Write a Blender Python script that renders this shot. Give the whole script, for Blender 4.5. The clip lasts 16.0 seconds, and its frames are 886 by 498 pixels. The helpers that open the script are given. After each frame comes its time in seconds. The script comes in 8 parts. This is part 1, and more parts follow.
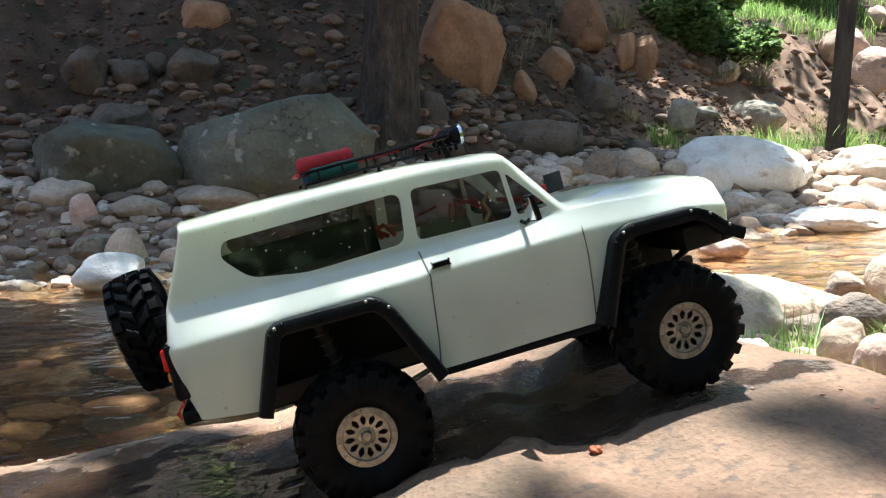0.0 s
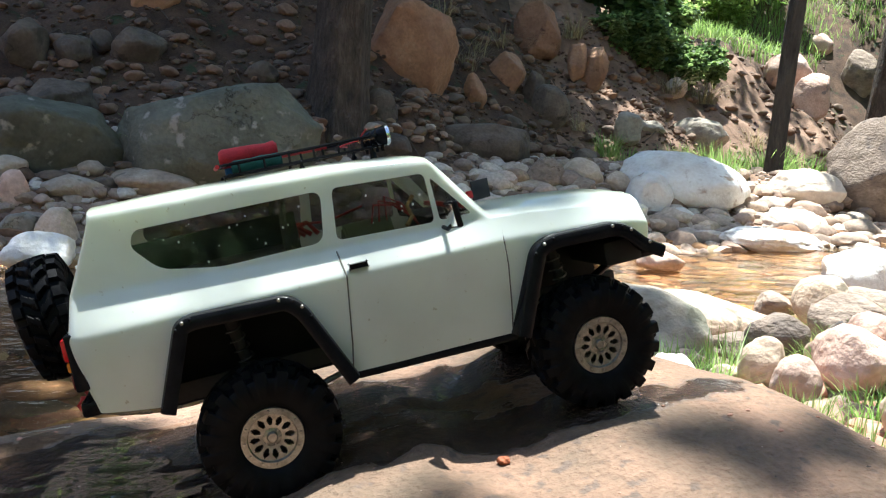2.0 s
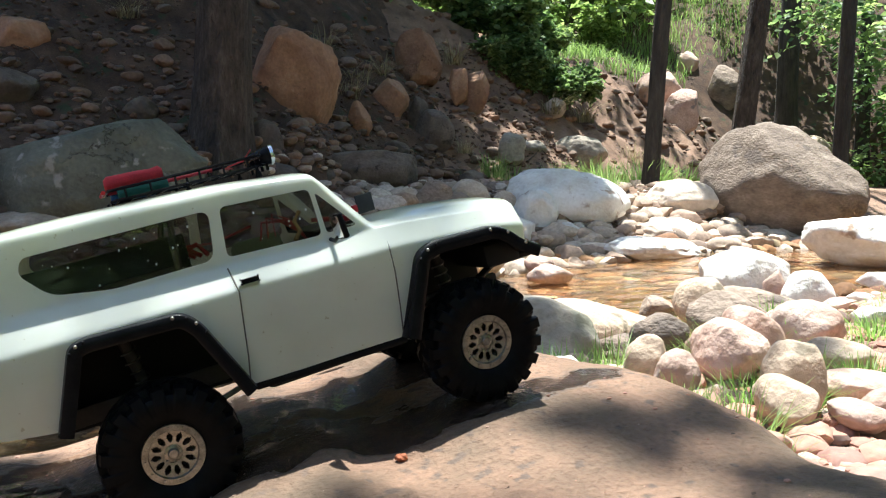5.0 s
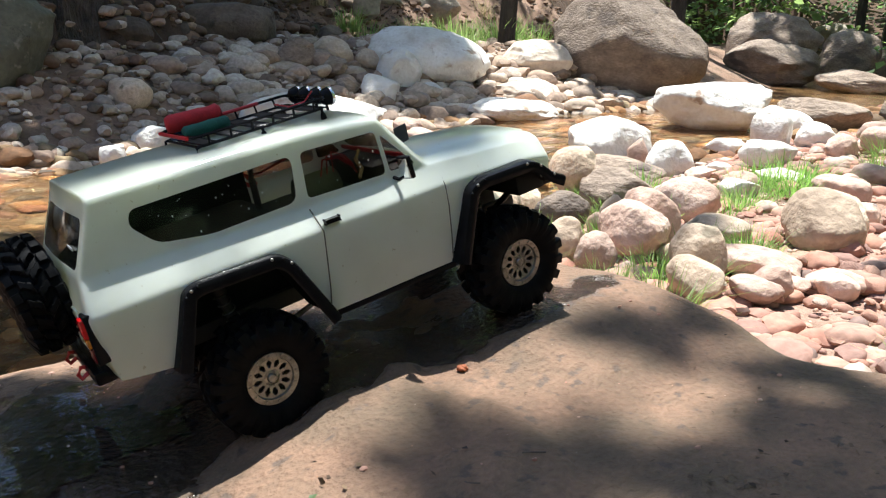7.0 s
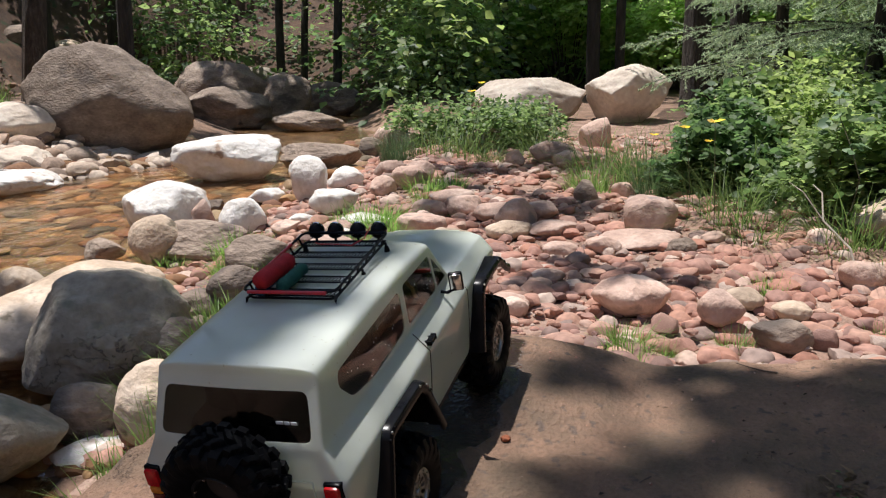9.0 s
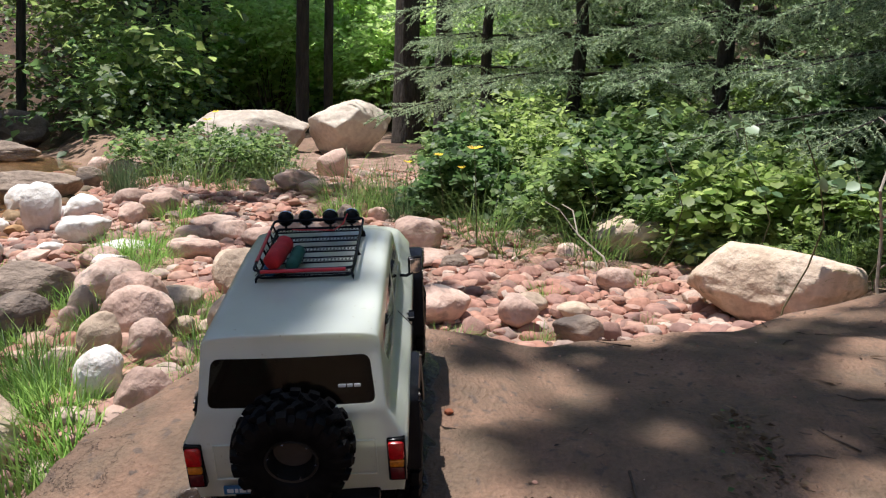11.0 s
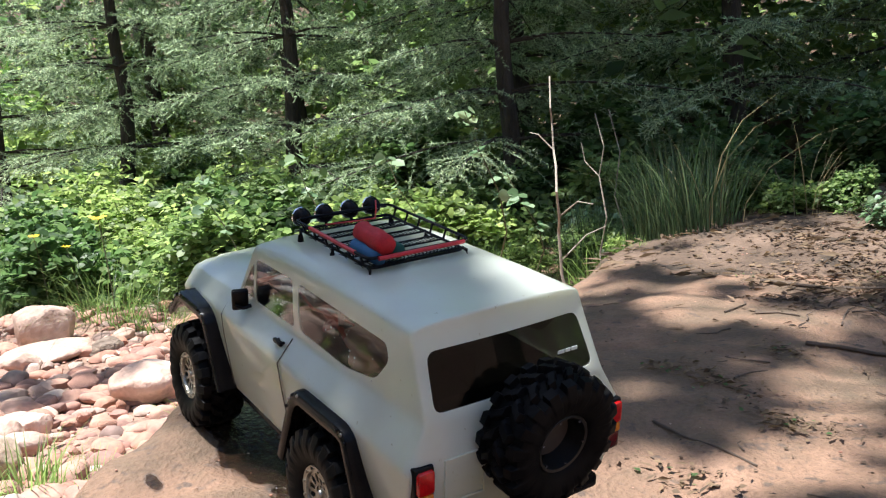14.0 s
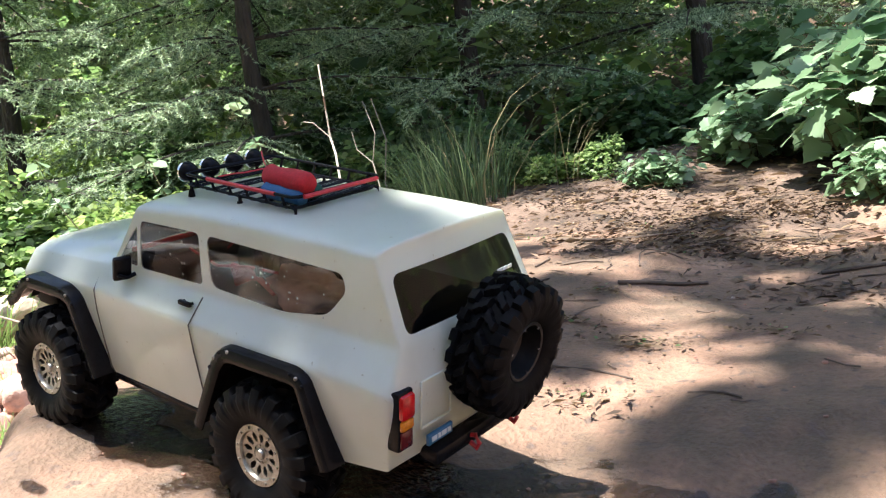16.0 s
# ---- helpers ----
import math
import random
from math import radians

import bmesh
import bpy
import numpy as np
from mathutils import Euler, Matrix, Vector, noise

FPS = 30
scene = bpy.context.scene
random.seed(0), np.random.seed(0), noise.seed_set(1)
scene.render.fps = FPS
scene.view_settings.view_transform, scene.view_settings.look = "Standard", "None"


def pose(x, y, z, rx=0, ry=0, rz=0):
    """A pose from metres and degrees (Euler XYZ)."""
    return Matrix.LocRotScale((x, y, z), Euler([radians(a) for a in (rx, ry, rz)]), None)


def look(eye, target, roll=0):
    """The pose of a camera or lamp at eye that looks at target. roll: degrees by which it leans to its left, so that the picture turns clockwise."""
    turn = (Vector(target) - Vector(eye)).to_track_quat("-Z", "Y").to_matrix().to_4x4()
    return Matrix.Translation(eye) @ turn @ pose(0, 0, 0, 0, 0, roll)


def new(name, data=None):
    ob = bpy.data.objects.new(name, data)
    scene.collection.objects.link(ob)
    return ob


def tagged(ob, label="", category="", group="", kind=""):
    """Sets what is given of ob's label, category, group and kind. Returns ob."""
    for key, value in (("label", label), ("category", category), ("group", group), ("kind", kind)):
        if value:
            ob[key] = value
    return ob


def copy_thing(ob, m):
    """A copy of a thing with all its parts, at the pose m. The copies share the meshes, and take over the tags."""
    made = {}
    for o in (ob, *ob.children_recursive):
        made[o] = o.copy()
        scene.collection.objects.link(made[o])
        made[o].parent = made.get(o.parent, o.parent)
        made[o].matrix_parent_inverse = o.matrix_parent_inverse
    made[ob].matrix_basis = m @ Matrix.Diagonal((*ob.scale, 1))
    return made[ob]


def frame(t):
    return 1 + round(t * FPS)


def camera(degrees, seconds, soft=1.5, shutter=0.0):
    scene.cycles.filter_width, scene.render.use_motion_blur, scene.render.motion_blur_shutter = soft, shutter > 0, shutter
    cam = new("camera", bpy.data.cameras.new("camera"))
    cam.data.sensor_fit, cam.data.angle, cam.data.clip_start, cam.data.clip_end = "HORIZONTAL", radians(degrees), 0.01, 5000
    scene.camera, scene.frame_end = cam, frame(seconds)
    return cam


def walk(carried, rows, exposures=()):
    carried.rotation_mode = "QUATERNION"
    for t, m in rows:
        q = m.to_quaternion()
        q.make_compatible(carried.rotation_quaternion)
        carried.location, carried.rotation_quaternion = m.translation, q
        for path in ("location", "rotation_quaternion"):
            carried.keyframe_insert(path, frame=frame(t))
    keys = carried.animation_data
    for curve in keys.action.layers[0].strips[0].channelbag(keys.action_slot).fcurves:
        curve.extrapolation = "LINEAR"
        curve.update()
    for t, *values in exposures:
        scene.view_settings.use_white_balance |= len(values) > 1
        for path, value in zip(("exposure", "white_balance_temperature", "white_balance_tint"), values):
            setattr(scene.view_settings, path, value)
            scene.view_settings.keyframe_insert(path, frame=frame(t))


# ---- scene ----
cam = camera(53.0, 16.0, soft=1.2)
PATH = [
    (0, (-0.266, -0.87, 0.267), (0.168, 1.069, 0.042), -0.1),
    (0.5, (-0.24, -0.867, 0.274), (0.247, 1.062, 0.073), 0.2),
    (1, (-0.233, -0.863, 0.273), (0.298, 1.054, 0.067), -0.1),
    (1.5, (-0.222, -0.862, 0.27), (0.328, 1.048, 0.052), 1.2),
    (2, (-0.242, -0.866, 0.271), (0.313, 1.043, 0.047), 3.5),
    (2.5, (-0.243, -0.868, 0.265), (0.304, 1.042, 0.031), 3.8),
    (3, (-0.251, -0.874, 0.259), (0.332, 1.03, 0.069), 3.6),
    (3.5, (-0.253, -0.895, 0.256), (0.441, 0.975, 0.109), 1.5),
    (3.7, (-0.245, -0.902, 0.261), (0.505, 0.947, 0.127), 0.3),
    (5.8, (-0.258, -0.917, 0.246), (0.553, 0.898, 0.024), 1.5),
    (6, (-0.279, -0.929, 0.242), (0.569, 0.859, -0.047), 2.6),
    (6.5, (-0.34, -0.948, 0.275), (0.604, 0.759, -0.165), 3.6),
    (7, (-0.486, -0.879, 0.354), (0.601, 0.728, -0.131), 1.9),
    (7.5, (-0.671, -0.777, 0.4), (0.629, 0.648, -0.129), 0.3),
    (8, (-0.865, -0.695, 0.446), (0.685, 0.464, -0.06), 0.6),
    (8.5, (-0.944, -0.587, 0.463), (0.805, 0.296, 0.058), 0.8),
    (9, (-0.99, -0.434, 0.456), (0.862, 0.213, 0.068), -0.5),
    (9.5, (-1.035, -0.304, 0.425), (0.858, 0.234, 0.067), -0.9),
    (10, (-1.092, -0.232, 0.419), (0.859, 0.093, 0.116), 0.4),
    (10.2, (-1.115, -0.206, 0.426), (0.85, 0.015, 0.132), 0.6),
    (12.3, (-1.146, 0.028, 0.359), (0.809, -0.27, 0.065), -1.0),
    (12.5, (-1.1, 0.069, 0.367), (0.844, -0.306, 0.084), -2.2),
    (13, (-0.985, 0.201, 0.359), (0.901, -0.41, 0.096), -5.2),
    (13.5, (-0.915, 0.317, 0.332), (0.894, -0.513, 0.13), -4.9),
    (14, (-0.882, 0.425, 0.297), (0.78, -0.679, 0.149), -5.0),
    (14.5, (-0.861, 0.481, 0.259), (0.669, -0.799, 0.119), -6.4),
    (15, (-0.844, 0.523, 0.252), (0.59, -0.865, 0.111), -7.3),
    (15.5, (-0.807, 0.538, 0.256), (0.533, -0.939, 0.109), -7.9),
    (16, (-0.762, 0.555, 0.249), (0.49, -0.992, 0.052), -9.0),
]
walk(cam, [(t, look(eye, target, roll)) for t, eye, target, roll in PATH], exposures=[(0,1.74,5850,5),(3.7,1.76,5850,5),(6,1.30,5950,6),(7,1.26,5950,7),(8.5,.56,6050,12),(9,.36,6100,14),(10,.32,6050,14),(12.5,.92,6000,14),(13.2,.90,5950,14),(14,1.34,5950,11),(15.5,2.0,6000,10),(16,2.02,6050,13)])

# ---- light ----
world = bpy.data.worlds.new("world")
scene.world = world
world.use_nodes = True
SUN = Vector((0.06, 0.22, 0.97)).normalized()
sky = world.node_tree.nodes.new("ShaderNodeTexSky")
sky.sky_type, sky.sun_disc = "NISHITA", False
sky.sun_elevation, sky.sun_rotation = math.asin(SUN.z), math.atan2(SUN.x, SUN.y)
world.node_tree.links.new(sky.outputs["Color"], world.node_tree.nodes["Background"].inputs["Color"])
world.node_tree.nodes["Background"].inputs["Strength"].default_value = 0.095
sun = new("sun", bpy.data.lights.new("sun", "SUN"))
sun.data.energy, sun.data.angle, sun.data.color = 5.0, radians(0.53), (1.0, 0.95, 0.86)
sun.matrix_world = look(SUN * 20, (0, 0, 0))

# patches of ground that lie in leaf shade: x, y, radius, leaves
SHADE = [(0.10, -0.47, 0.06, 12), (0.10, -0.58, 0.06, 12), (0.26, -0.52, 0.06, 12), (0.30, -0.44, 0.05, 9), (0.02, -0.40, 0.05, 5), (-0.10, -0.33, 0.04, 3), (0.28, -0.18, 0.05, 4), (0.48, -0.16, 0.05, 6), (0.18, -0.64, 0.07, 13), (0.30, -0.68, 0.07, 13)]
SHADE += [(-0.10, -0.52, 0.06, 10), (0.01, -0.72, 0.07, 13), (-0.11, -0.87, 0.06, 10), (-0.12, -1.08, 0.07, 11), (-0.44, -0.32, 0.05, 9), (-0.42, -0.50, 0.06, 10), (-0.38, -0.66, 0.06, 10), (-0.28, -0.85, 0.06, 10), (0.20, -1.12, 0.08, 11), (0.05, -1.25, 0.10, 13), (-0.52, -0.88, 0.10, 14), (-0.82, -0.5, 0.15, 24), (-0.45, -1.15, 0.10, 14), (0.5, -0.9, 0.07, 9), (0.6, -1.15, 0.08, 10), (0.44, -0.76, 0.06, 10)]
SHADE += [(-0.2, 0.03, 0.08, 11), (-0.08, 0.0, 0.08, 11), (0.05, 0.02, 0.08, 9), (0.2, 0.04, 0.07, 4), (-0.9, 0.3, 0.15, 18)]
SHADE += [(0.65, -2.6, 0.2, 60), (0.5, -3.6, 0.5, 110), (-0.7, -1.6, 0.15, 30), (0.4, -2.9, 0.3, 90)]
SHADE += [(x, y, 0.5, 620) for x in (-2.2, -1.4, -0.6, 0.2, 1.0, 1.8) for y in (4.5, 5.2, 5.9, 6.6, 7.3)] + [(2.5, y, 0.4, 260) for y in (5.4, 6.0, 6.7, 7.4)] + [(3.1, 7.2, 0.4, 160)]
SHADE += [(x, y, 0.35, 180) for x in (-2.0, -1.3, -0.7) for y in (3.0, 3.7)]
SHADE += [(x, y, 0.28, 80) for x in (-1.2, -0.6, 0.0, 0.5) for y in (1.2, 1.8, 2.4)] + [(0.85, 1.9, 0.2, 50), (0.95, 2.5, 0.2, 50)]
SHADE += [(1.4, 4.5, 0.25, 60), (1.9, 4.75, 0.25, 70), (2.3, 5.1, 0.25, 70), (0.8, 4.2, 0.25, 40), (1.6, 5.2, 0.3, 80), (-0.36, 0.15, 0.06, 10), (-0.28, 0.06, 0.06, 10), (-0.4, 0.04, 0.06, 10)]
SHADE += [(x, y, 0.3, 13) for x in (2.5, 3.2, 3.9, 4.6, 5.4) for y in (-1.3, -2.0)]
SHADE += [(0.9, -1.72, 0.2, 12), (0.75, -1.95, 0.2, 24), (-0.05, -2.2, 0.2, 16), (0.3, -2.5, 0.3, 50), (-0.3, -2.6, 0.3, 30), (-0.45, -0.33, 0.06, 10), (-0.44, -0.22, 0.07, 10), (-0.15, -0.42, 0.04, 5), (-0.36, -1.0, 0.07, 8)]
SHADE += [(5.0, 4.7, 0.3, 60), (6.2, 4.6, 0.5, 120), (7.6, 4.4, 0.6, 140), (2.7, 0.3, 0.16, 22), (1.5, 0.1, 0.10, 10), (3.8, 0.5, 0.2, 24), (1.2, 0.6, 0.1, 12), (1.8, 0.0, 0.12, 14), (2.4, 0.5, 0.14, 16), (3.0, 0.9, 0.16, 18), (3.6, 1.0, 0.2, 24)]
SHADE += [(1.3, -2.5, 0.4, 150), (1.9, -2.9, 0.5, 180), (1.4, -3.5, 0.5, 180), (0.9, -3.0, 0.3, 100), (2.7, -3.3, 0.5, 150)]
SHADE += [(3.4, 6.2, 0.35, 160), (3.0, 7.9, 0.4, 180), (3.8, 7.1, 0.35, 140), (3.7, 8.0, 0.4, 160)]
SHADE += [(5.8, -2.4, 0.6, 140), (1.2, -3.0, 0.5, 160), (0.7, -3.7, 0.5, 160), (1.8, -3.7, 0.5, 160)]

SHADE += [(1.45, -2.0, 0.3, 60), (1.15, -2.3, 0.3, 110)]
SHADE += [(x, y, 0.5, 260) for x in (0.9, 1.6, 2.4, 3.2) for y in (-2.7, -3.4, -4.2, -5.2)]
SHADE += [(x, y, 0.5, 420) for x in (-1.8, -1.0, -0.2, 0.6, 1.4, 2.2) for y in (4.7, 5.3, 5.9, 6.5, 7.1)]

# ---- materials ----
def material(name, stops, scale=8.0, rough=0.8, metal=0.0, bump=0.4, bump_scale=60.0, spots=None, vary=0.15, detail=8.0, stretch=(1, 1, 1), spec=0.5, bump_dist=0.01, crack=None):
    """Noise-coloured surface: stops of (place, colour), a second finer layer, relief, and a change from piece to piece."""
    m = bpy.data.materials.new(name)
    m.use_nodes = True
    nt = m.node_tree
    n, l = nt.nodes, nt.links
    b = n["Principled BSDF"]
    b.inputs["Roughness"].default_value, b.inputs["Metallic"].default_value = rough, metal
    b.inputs["Specular IOR Level"].default_value = spec
    co = n.new("ShaderNodeTexCoord")
    mp = n.new("ShaderNodeMapping")
    mp.inputs["Scale"].default_value = stretch
    l.new(co.outputs["Object"], mp.inputs["Vector"])
    info = n.new("ShaderNodeObjectInfo")
    shift = n.new("ShaderNodeVectorMath")
    shift.operation = "ADD"
    times = n.new("ShaderNodeMath")
    times.operation = "MULTIPLY"
    times.inputs[1].default_value = 37.0
    l.new(info.outputs["Random"], times.inputs[0])
    l.new(mp.outputs["Vector"], shift.inputs[0])
    l.new(times.outputs[0], shift.inputs[1])
    big = n.new("ShaderNodeTexNoise")
    big.inputs["Scale"].default_value, big.inputs["Detail"].default_value = scale, detail
    big.inputs["Roughness"].default_value = 0.62
    l.new(shift.outputs[0], big.inputs["Vector"])
    ramp = n.new("ShaderNodeValToRGB")
    while len(ramp.color_ramp.elements) < len(stops):
        ramp.color_ramp.elements.new(0.5)
    for e, (p, c) in zip(ramp.color_ramp.elements, stops):
        e.position, e.color = p, (*c, 1)
    l.new(big.outputs["Fac"], ramp.inputs["Fac"])
    fine = n.new("ShaderNodeTexNoise")
    fine.inputs["Scale"].default_value, fine.inputs["Detail"].default_value = bump_scale, 6.0
    l.new(shift.outputs[0], fine.inputs["Vector"])
    hsv = n.new("ShaderNodeHueSaturation")
    val = n.new("ShaderNodeMapRange")
    val.inputs["To Min"].default_value, val.inputs["To Max"].default_value = 1 - vary, 1 + vary
    l.new(info.outputs["Random"], val.inputs["Value"])
    l.new(val.outputs["Result"], hsv.inputs["Value"])
    mix = n.new("ShaderNodeMix")
    mix.data_type, mix.blend_type = "RGBA", "OVERLAY"
    mix.inputs["Factor"].default_value = 0.35
    l.new(ramp.outputs["Color"], mix.inputs["A"])
    l.new(fine.outputs["Fac"], mix.inputs["B"])
    l.new(mix.outputs["Result"], hsv.inputs["Color"])
    last = hsv.outputs["Color"]
    if spots:
        size, amount, colour = spots
        sp = n.new("ShaderNodeTexNoise")
        sp.inputs["Scale"].default_value, sp.inputs["Detail"].default_value = size, 4.0
        l.new(shift.outputs[0], sp.inputs["Vector"])
        cut = n.new("ShaderNodeMapRange")
        cut.inputs["From Min"].default_value, cut.inputs["From Max"].default_value = amount, amount + 0.08
        l.new(sp.outputs["Fac"], cut.inputs["Value"])
        mx = n.new("ShaderNodeMix")
        mx.data_type = "RGBA"
        l.new(cut.outputs["Result"], mx.inputs["Factor"])
        l.new(last, mx.inputs["A"])
        mx.inputs["B"].default_value = (*colour, 1)
        last = mx.outputs["Result"]
    line = None
    if crack:
        size, width = crack
        warp, vor, thin, some, line, ink = n.new("ShaderNodeVectorMath"), n.new("ShaderNodeTexVoronoi"), n.new("ShaderNodeMapRange"), n.new("ShaderNodeMapRange"), n.new("ShaderNodeMath"), n.new("ShaderNodeMix")
        warp.operation = "MULTIPLY_ADD"
        l.new(big.outputs["Color"], warp.inputs[0])
        warp.inputs[1].default_value = (1.6 / size,) * 3
        l.new(shift.outputs[0], warp.inputs[2])
        vor.feature = "DISTANCE_TO_EDGE"
        vor.inputs["Scale"].default_value = size
        l.new(warp.outputs[0], vor.inputs["Vector"])
        thin.inputs["From Max"].default_value, thin.inputs["To Min"].default_value, thin.inputs["To Max"].default_value = width, 1.0, 0.0
        l.new(vor.outputs["Distance"], thin.inputs["Value"])
        part_of = n.new("ShaderNodeTexNoise")
        part_of.inputs["Scale"].default_value = size * 0.9
        l.new(shift.outputs[0], part_of.inputs["Vector"])
        some.inputs["From Min"].default_value, some.inputs["From Max"].default_value = 0.53, 0.62
        l.new(part_of.outputs["Fac"], some.inputs["Value"])
        line.operation = "MULTIPLY"
        l.new(thin.outputs["Result"], line.inputs[0])
        l.new(some.outputs["Result"], line.inputs[1])
        ink.data_type, ink.blend_type = "RGBA", "MULTIPLY"
        l.new(line.outputs[0], ink.inputs["Factor"])
        l.new(last, ink.inputs["A"])
        ink.inputs["B"].default_value = (0.38, 0.33, 0.30, 1)
        last = ink.outputs["Result"]
    l.new(last, b.inputs["Base Color"])
    if bump:
        bp = n.new("ShaderNodeBump")
        bp.inputs["Strength"].default_value, bp.inputs["Distance"].default_value = bump, bump_dist
        add = n.new("ShaderNodeMath")
        add.operation = "ADD"
        l.new(big.outputs["Fac"], add.inputs[0])
        l.new(fine.outputs["Fac"], add.inputs[1])
        if line:
            dig = n.new("ShaderNodeMath")
            dig.operation = "SUBTRACT"
            l.new(add.outputs[0], dig.inputs[0])
            l.new(line.outputs[0], dig.inputs[1])
            add = dig
        l.new(add.outputs[0], bp.inputs["Height"])
        l.new(bp.outputs["Normal"], b.inputs["Normal"])
    return m


def plain(name, colour, rough=0.5, metal=0.0, coat=0.0, vary=0.1, scale=30.0, bump=0.0):
    c = Vector(colour)
    m = material(name, [(0.3, tuple(c * (1 - vary))), (0.7, tuple(c * (1 + vary)))], scale=scale, rough=rough, metal=metal, bump=bump, vary=0.0, bump_scale=scale * 6, bump_dist=0.001)
    m.node_tree.nodes["Principled BSDF"].inputs["Coat Weight"].default_value = coat
    return m


ROCK = {
    "white": material("pale_limestone", [(0.3, (0.56, 0.50, 0.44)), (0.5, (0.72, 0.68, 0.62)), (0.7, (0.82, 0.79, 0.74))], 5, 0.85, bump=0.8, bump_scale=45, bump_dist=0.009, spots=(9, 0.62, (0.36, 0.26, 0.19)), vary=0.1),
    "tan": material("tan_sandstone", [(0.3, (0.30, 0.22, 0.155)), (0.5, (0.47, 0.36, 0.26)), (0.7, (0.60, 0.50, 0.40))], 6, 0.85, bump=0.8, bump_scale=50, bump_dist=0.009, spots=(12, 0.61, (0.2, 0.16, 0.11)), vary=0.25),
    "pink": material("pink_sandstone", [(0.3, (0.36, 0.235, 0.18)), (0.5, (0.50, 0.345, 0.27)), (0.7, (0.60, 0.455, 0.37))], 6, 0.85, bump=0.8, bump_scale=50, bump_dist=0.009, spots=(11, 0.62, (0.25, 0.20, 0.18)), vary=0.25),
    "brown": material("brown_stone", [(0.3, (0.15, 0.108, 0.08)), (0.55, (0.27, 0.205, 0.155)), (0.75, (0.40, 0.325, 0.255))], 5, 0.85, bump=0.9, bump_scale=40, bump_dist=0.010, crack=(1.6, 0.012), stretch=(1, 1, 1.8), vary=0.2, spots=(4, 0.58, (0.13, 0.10, 0.08))),
    # umber: grey bank stone darkened in colour for the bank's deep shade
    "umber": material("umber_stone", [(0.3, (0.07, 0.051, 0.037)), (0.7, (0.17, 0.128, 0.094))], 6, 0.9, bump=0.8, bump_scale=50, bump_dist=0.009, spots=(9, 0.6, (0.07, 0.055, 0.042)), crack=(5, 0.02)),
    "grey": material("grey_stone", [(0.3, (0.21, 0.175, 0.132)), (0.7, (0.39, 0.34, 0.27))], 5, 0.85, bump=0.8, bump_scale=40, bump_dist=0.010, spots=(7, 0.6, (0.20, 0.19, 0.14)), crack=(2, 0.008)),
    "green": material("mossy_greenstone", [(0.3, (0.062, 0.060, 0.040)), (0.7, (0.15, 0.142, 0.10))], 4, 0.85, bump=0.8, bump_scale=40, bump_dist=0.010, spots=(10, 0.62, (0.30, 0.27, 0.22)), crack=(2.5, 0.012)),
    "orange": material("rust_sandstone", [(0.3, (0.20, 0.10, 0.055)), (0.6, (0.33, 0.18, 0.10)), (0.8, (0.42, 0.30, 0.20))], 4, 0.85, bump=0.8, bump_scale=40, bump_dist=0.010, crack=(2.4, 0.012)),
    "cream": material("cream_sandstone", [(0.3, (0.46, 0.37, 0.29)), (0.7, (0.66, 0.58, 0.48))], 4, 0.85, bump=0.6, bump_scale=30),
}

# ---- lie of the land ----
def lerp_table(v, *pts):
    if v <= pts[0][0]: return pts[0][1]
    for (a, p), (b, q) in zip(pts, pts[1:]):
        if v <= b:
            f = (v - a) / (b - a)
            return p + (q - p) * f * f * (3 - 2 * f)
    return pts[-1][1]
def smooth(a, b, v):
    f = min(1, max(0, (v - a) / (b - a)))
    return f * f * (3 - 2 * f)
def water_z(x): return lerp_table(x, (1.0, -.36), (4.0, -.17), (8, -.1))
def near_edge(x): return lerp_table(x, (-3, .3), (-.5, .45), (.1, .55), (.6, 1.1), (1.24, 1.5), (2.5, 1.9), (4, 2.0), (6, 2.7), (9, 4.2), (14, 7))
def far_edge(x): return lerp_table(x, (-3, 3.4), (0, 3.6), (2.5, 3.95), (4.2, 3.7), (6, 4.2), (9, 5.6), (14, 9))
def bank_toe(x): return lerp_table(x, (-3, 4.5), (.5, 4.7), (3, 5.9), (6, 7.2), (10, 9.5))
def far_hill(x, y):
    r = math.hypot(x - 1, y - 1)
    return min(9, .45 * max(0, r - 12))
def ground_z(x, y):
    w = water_z(x); yn = near_edge(x); yf = far_edge(x)
    if y > yf:
        toe = bank_toe(x)
        if y < toe: return w - .02 + (.24 - w) * smooth(yf - .15, min(toe + .2, yf + 1.3), y)
        top = lerp_table(x, (1.5, 2.6), (4.5, 2.0), (6.5, 2.0), (9, 2.0), (13, 2.2))
        rise = .2 + .85 * (y - toe)
        return top - math.log1p(math.exp((top - rise) * 4)) / 4 + .16 * max(0, y - toe - 2.4) + far_hill(x, y)
    if y > yn:
        return w - .09 * smooth(0, .35, min(y - yn, yf - y)) + far_hill(x, y)
    bar = lerp_table(x, (.5, -.16), (1.8, -.17), (3, -.1), (4.4, -.03), (8, .12), (20, .6))
    z = w - .0 + (bar - w) * smooth(0, .7, yn - y)
    return z + .26 * smooth(.8, 2.4, -y - .1 * max(0, x - .5)) + .5 * smooth(2.4, 6, -y) + far_hill(x, y)
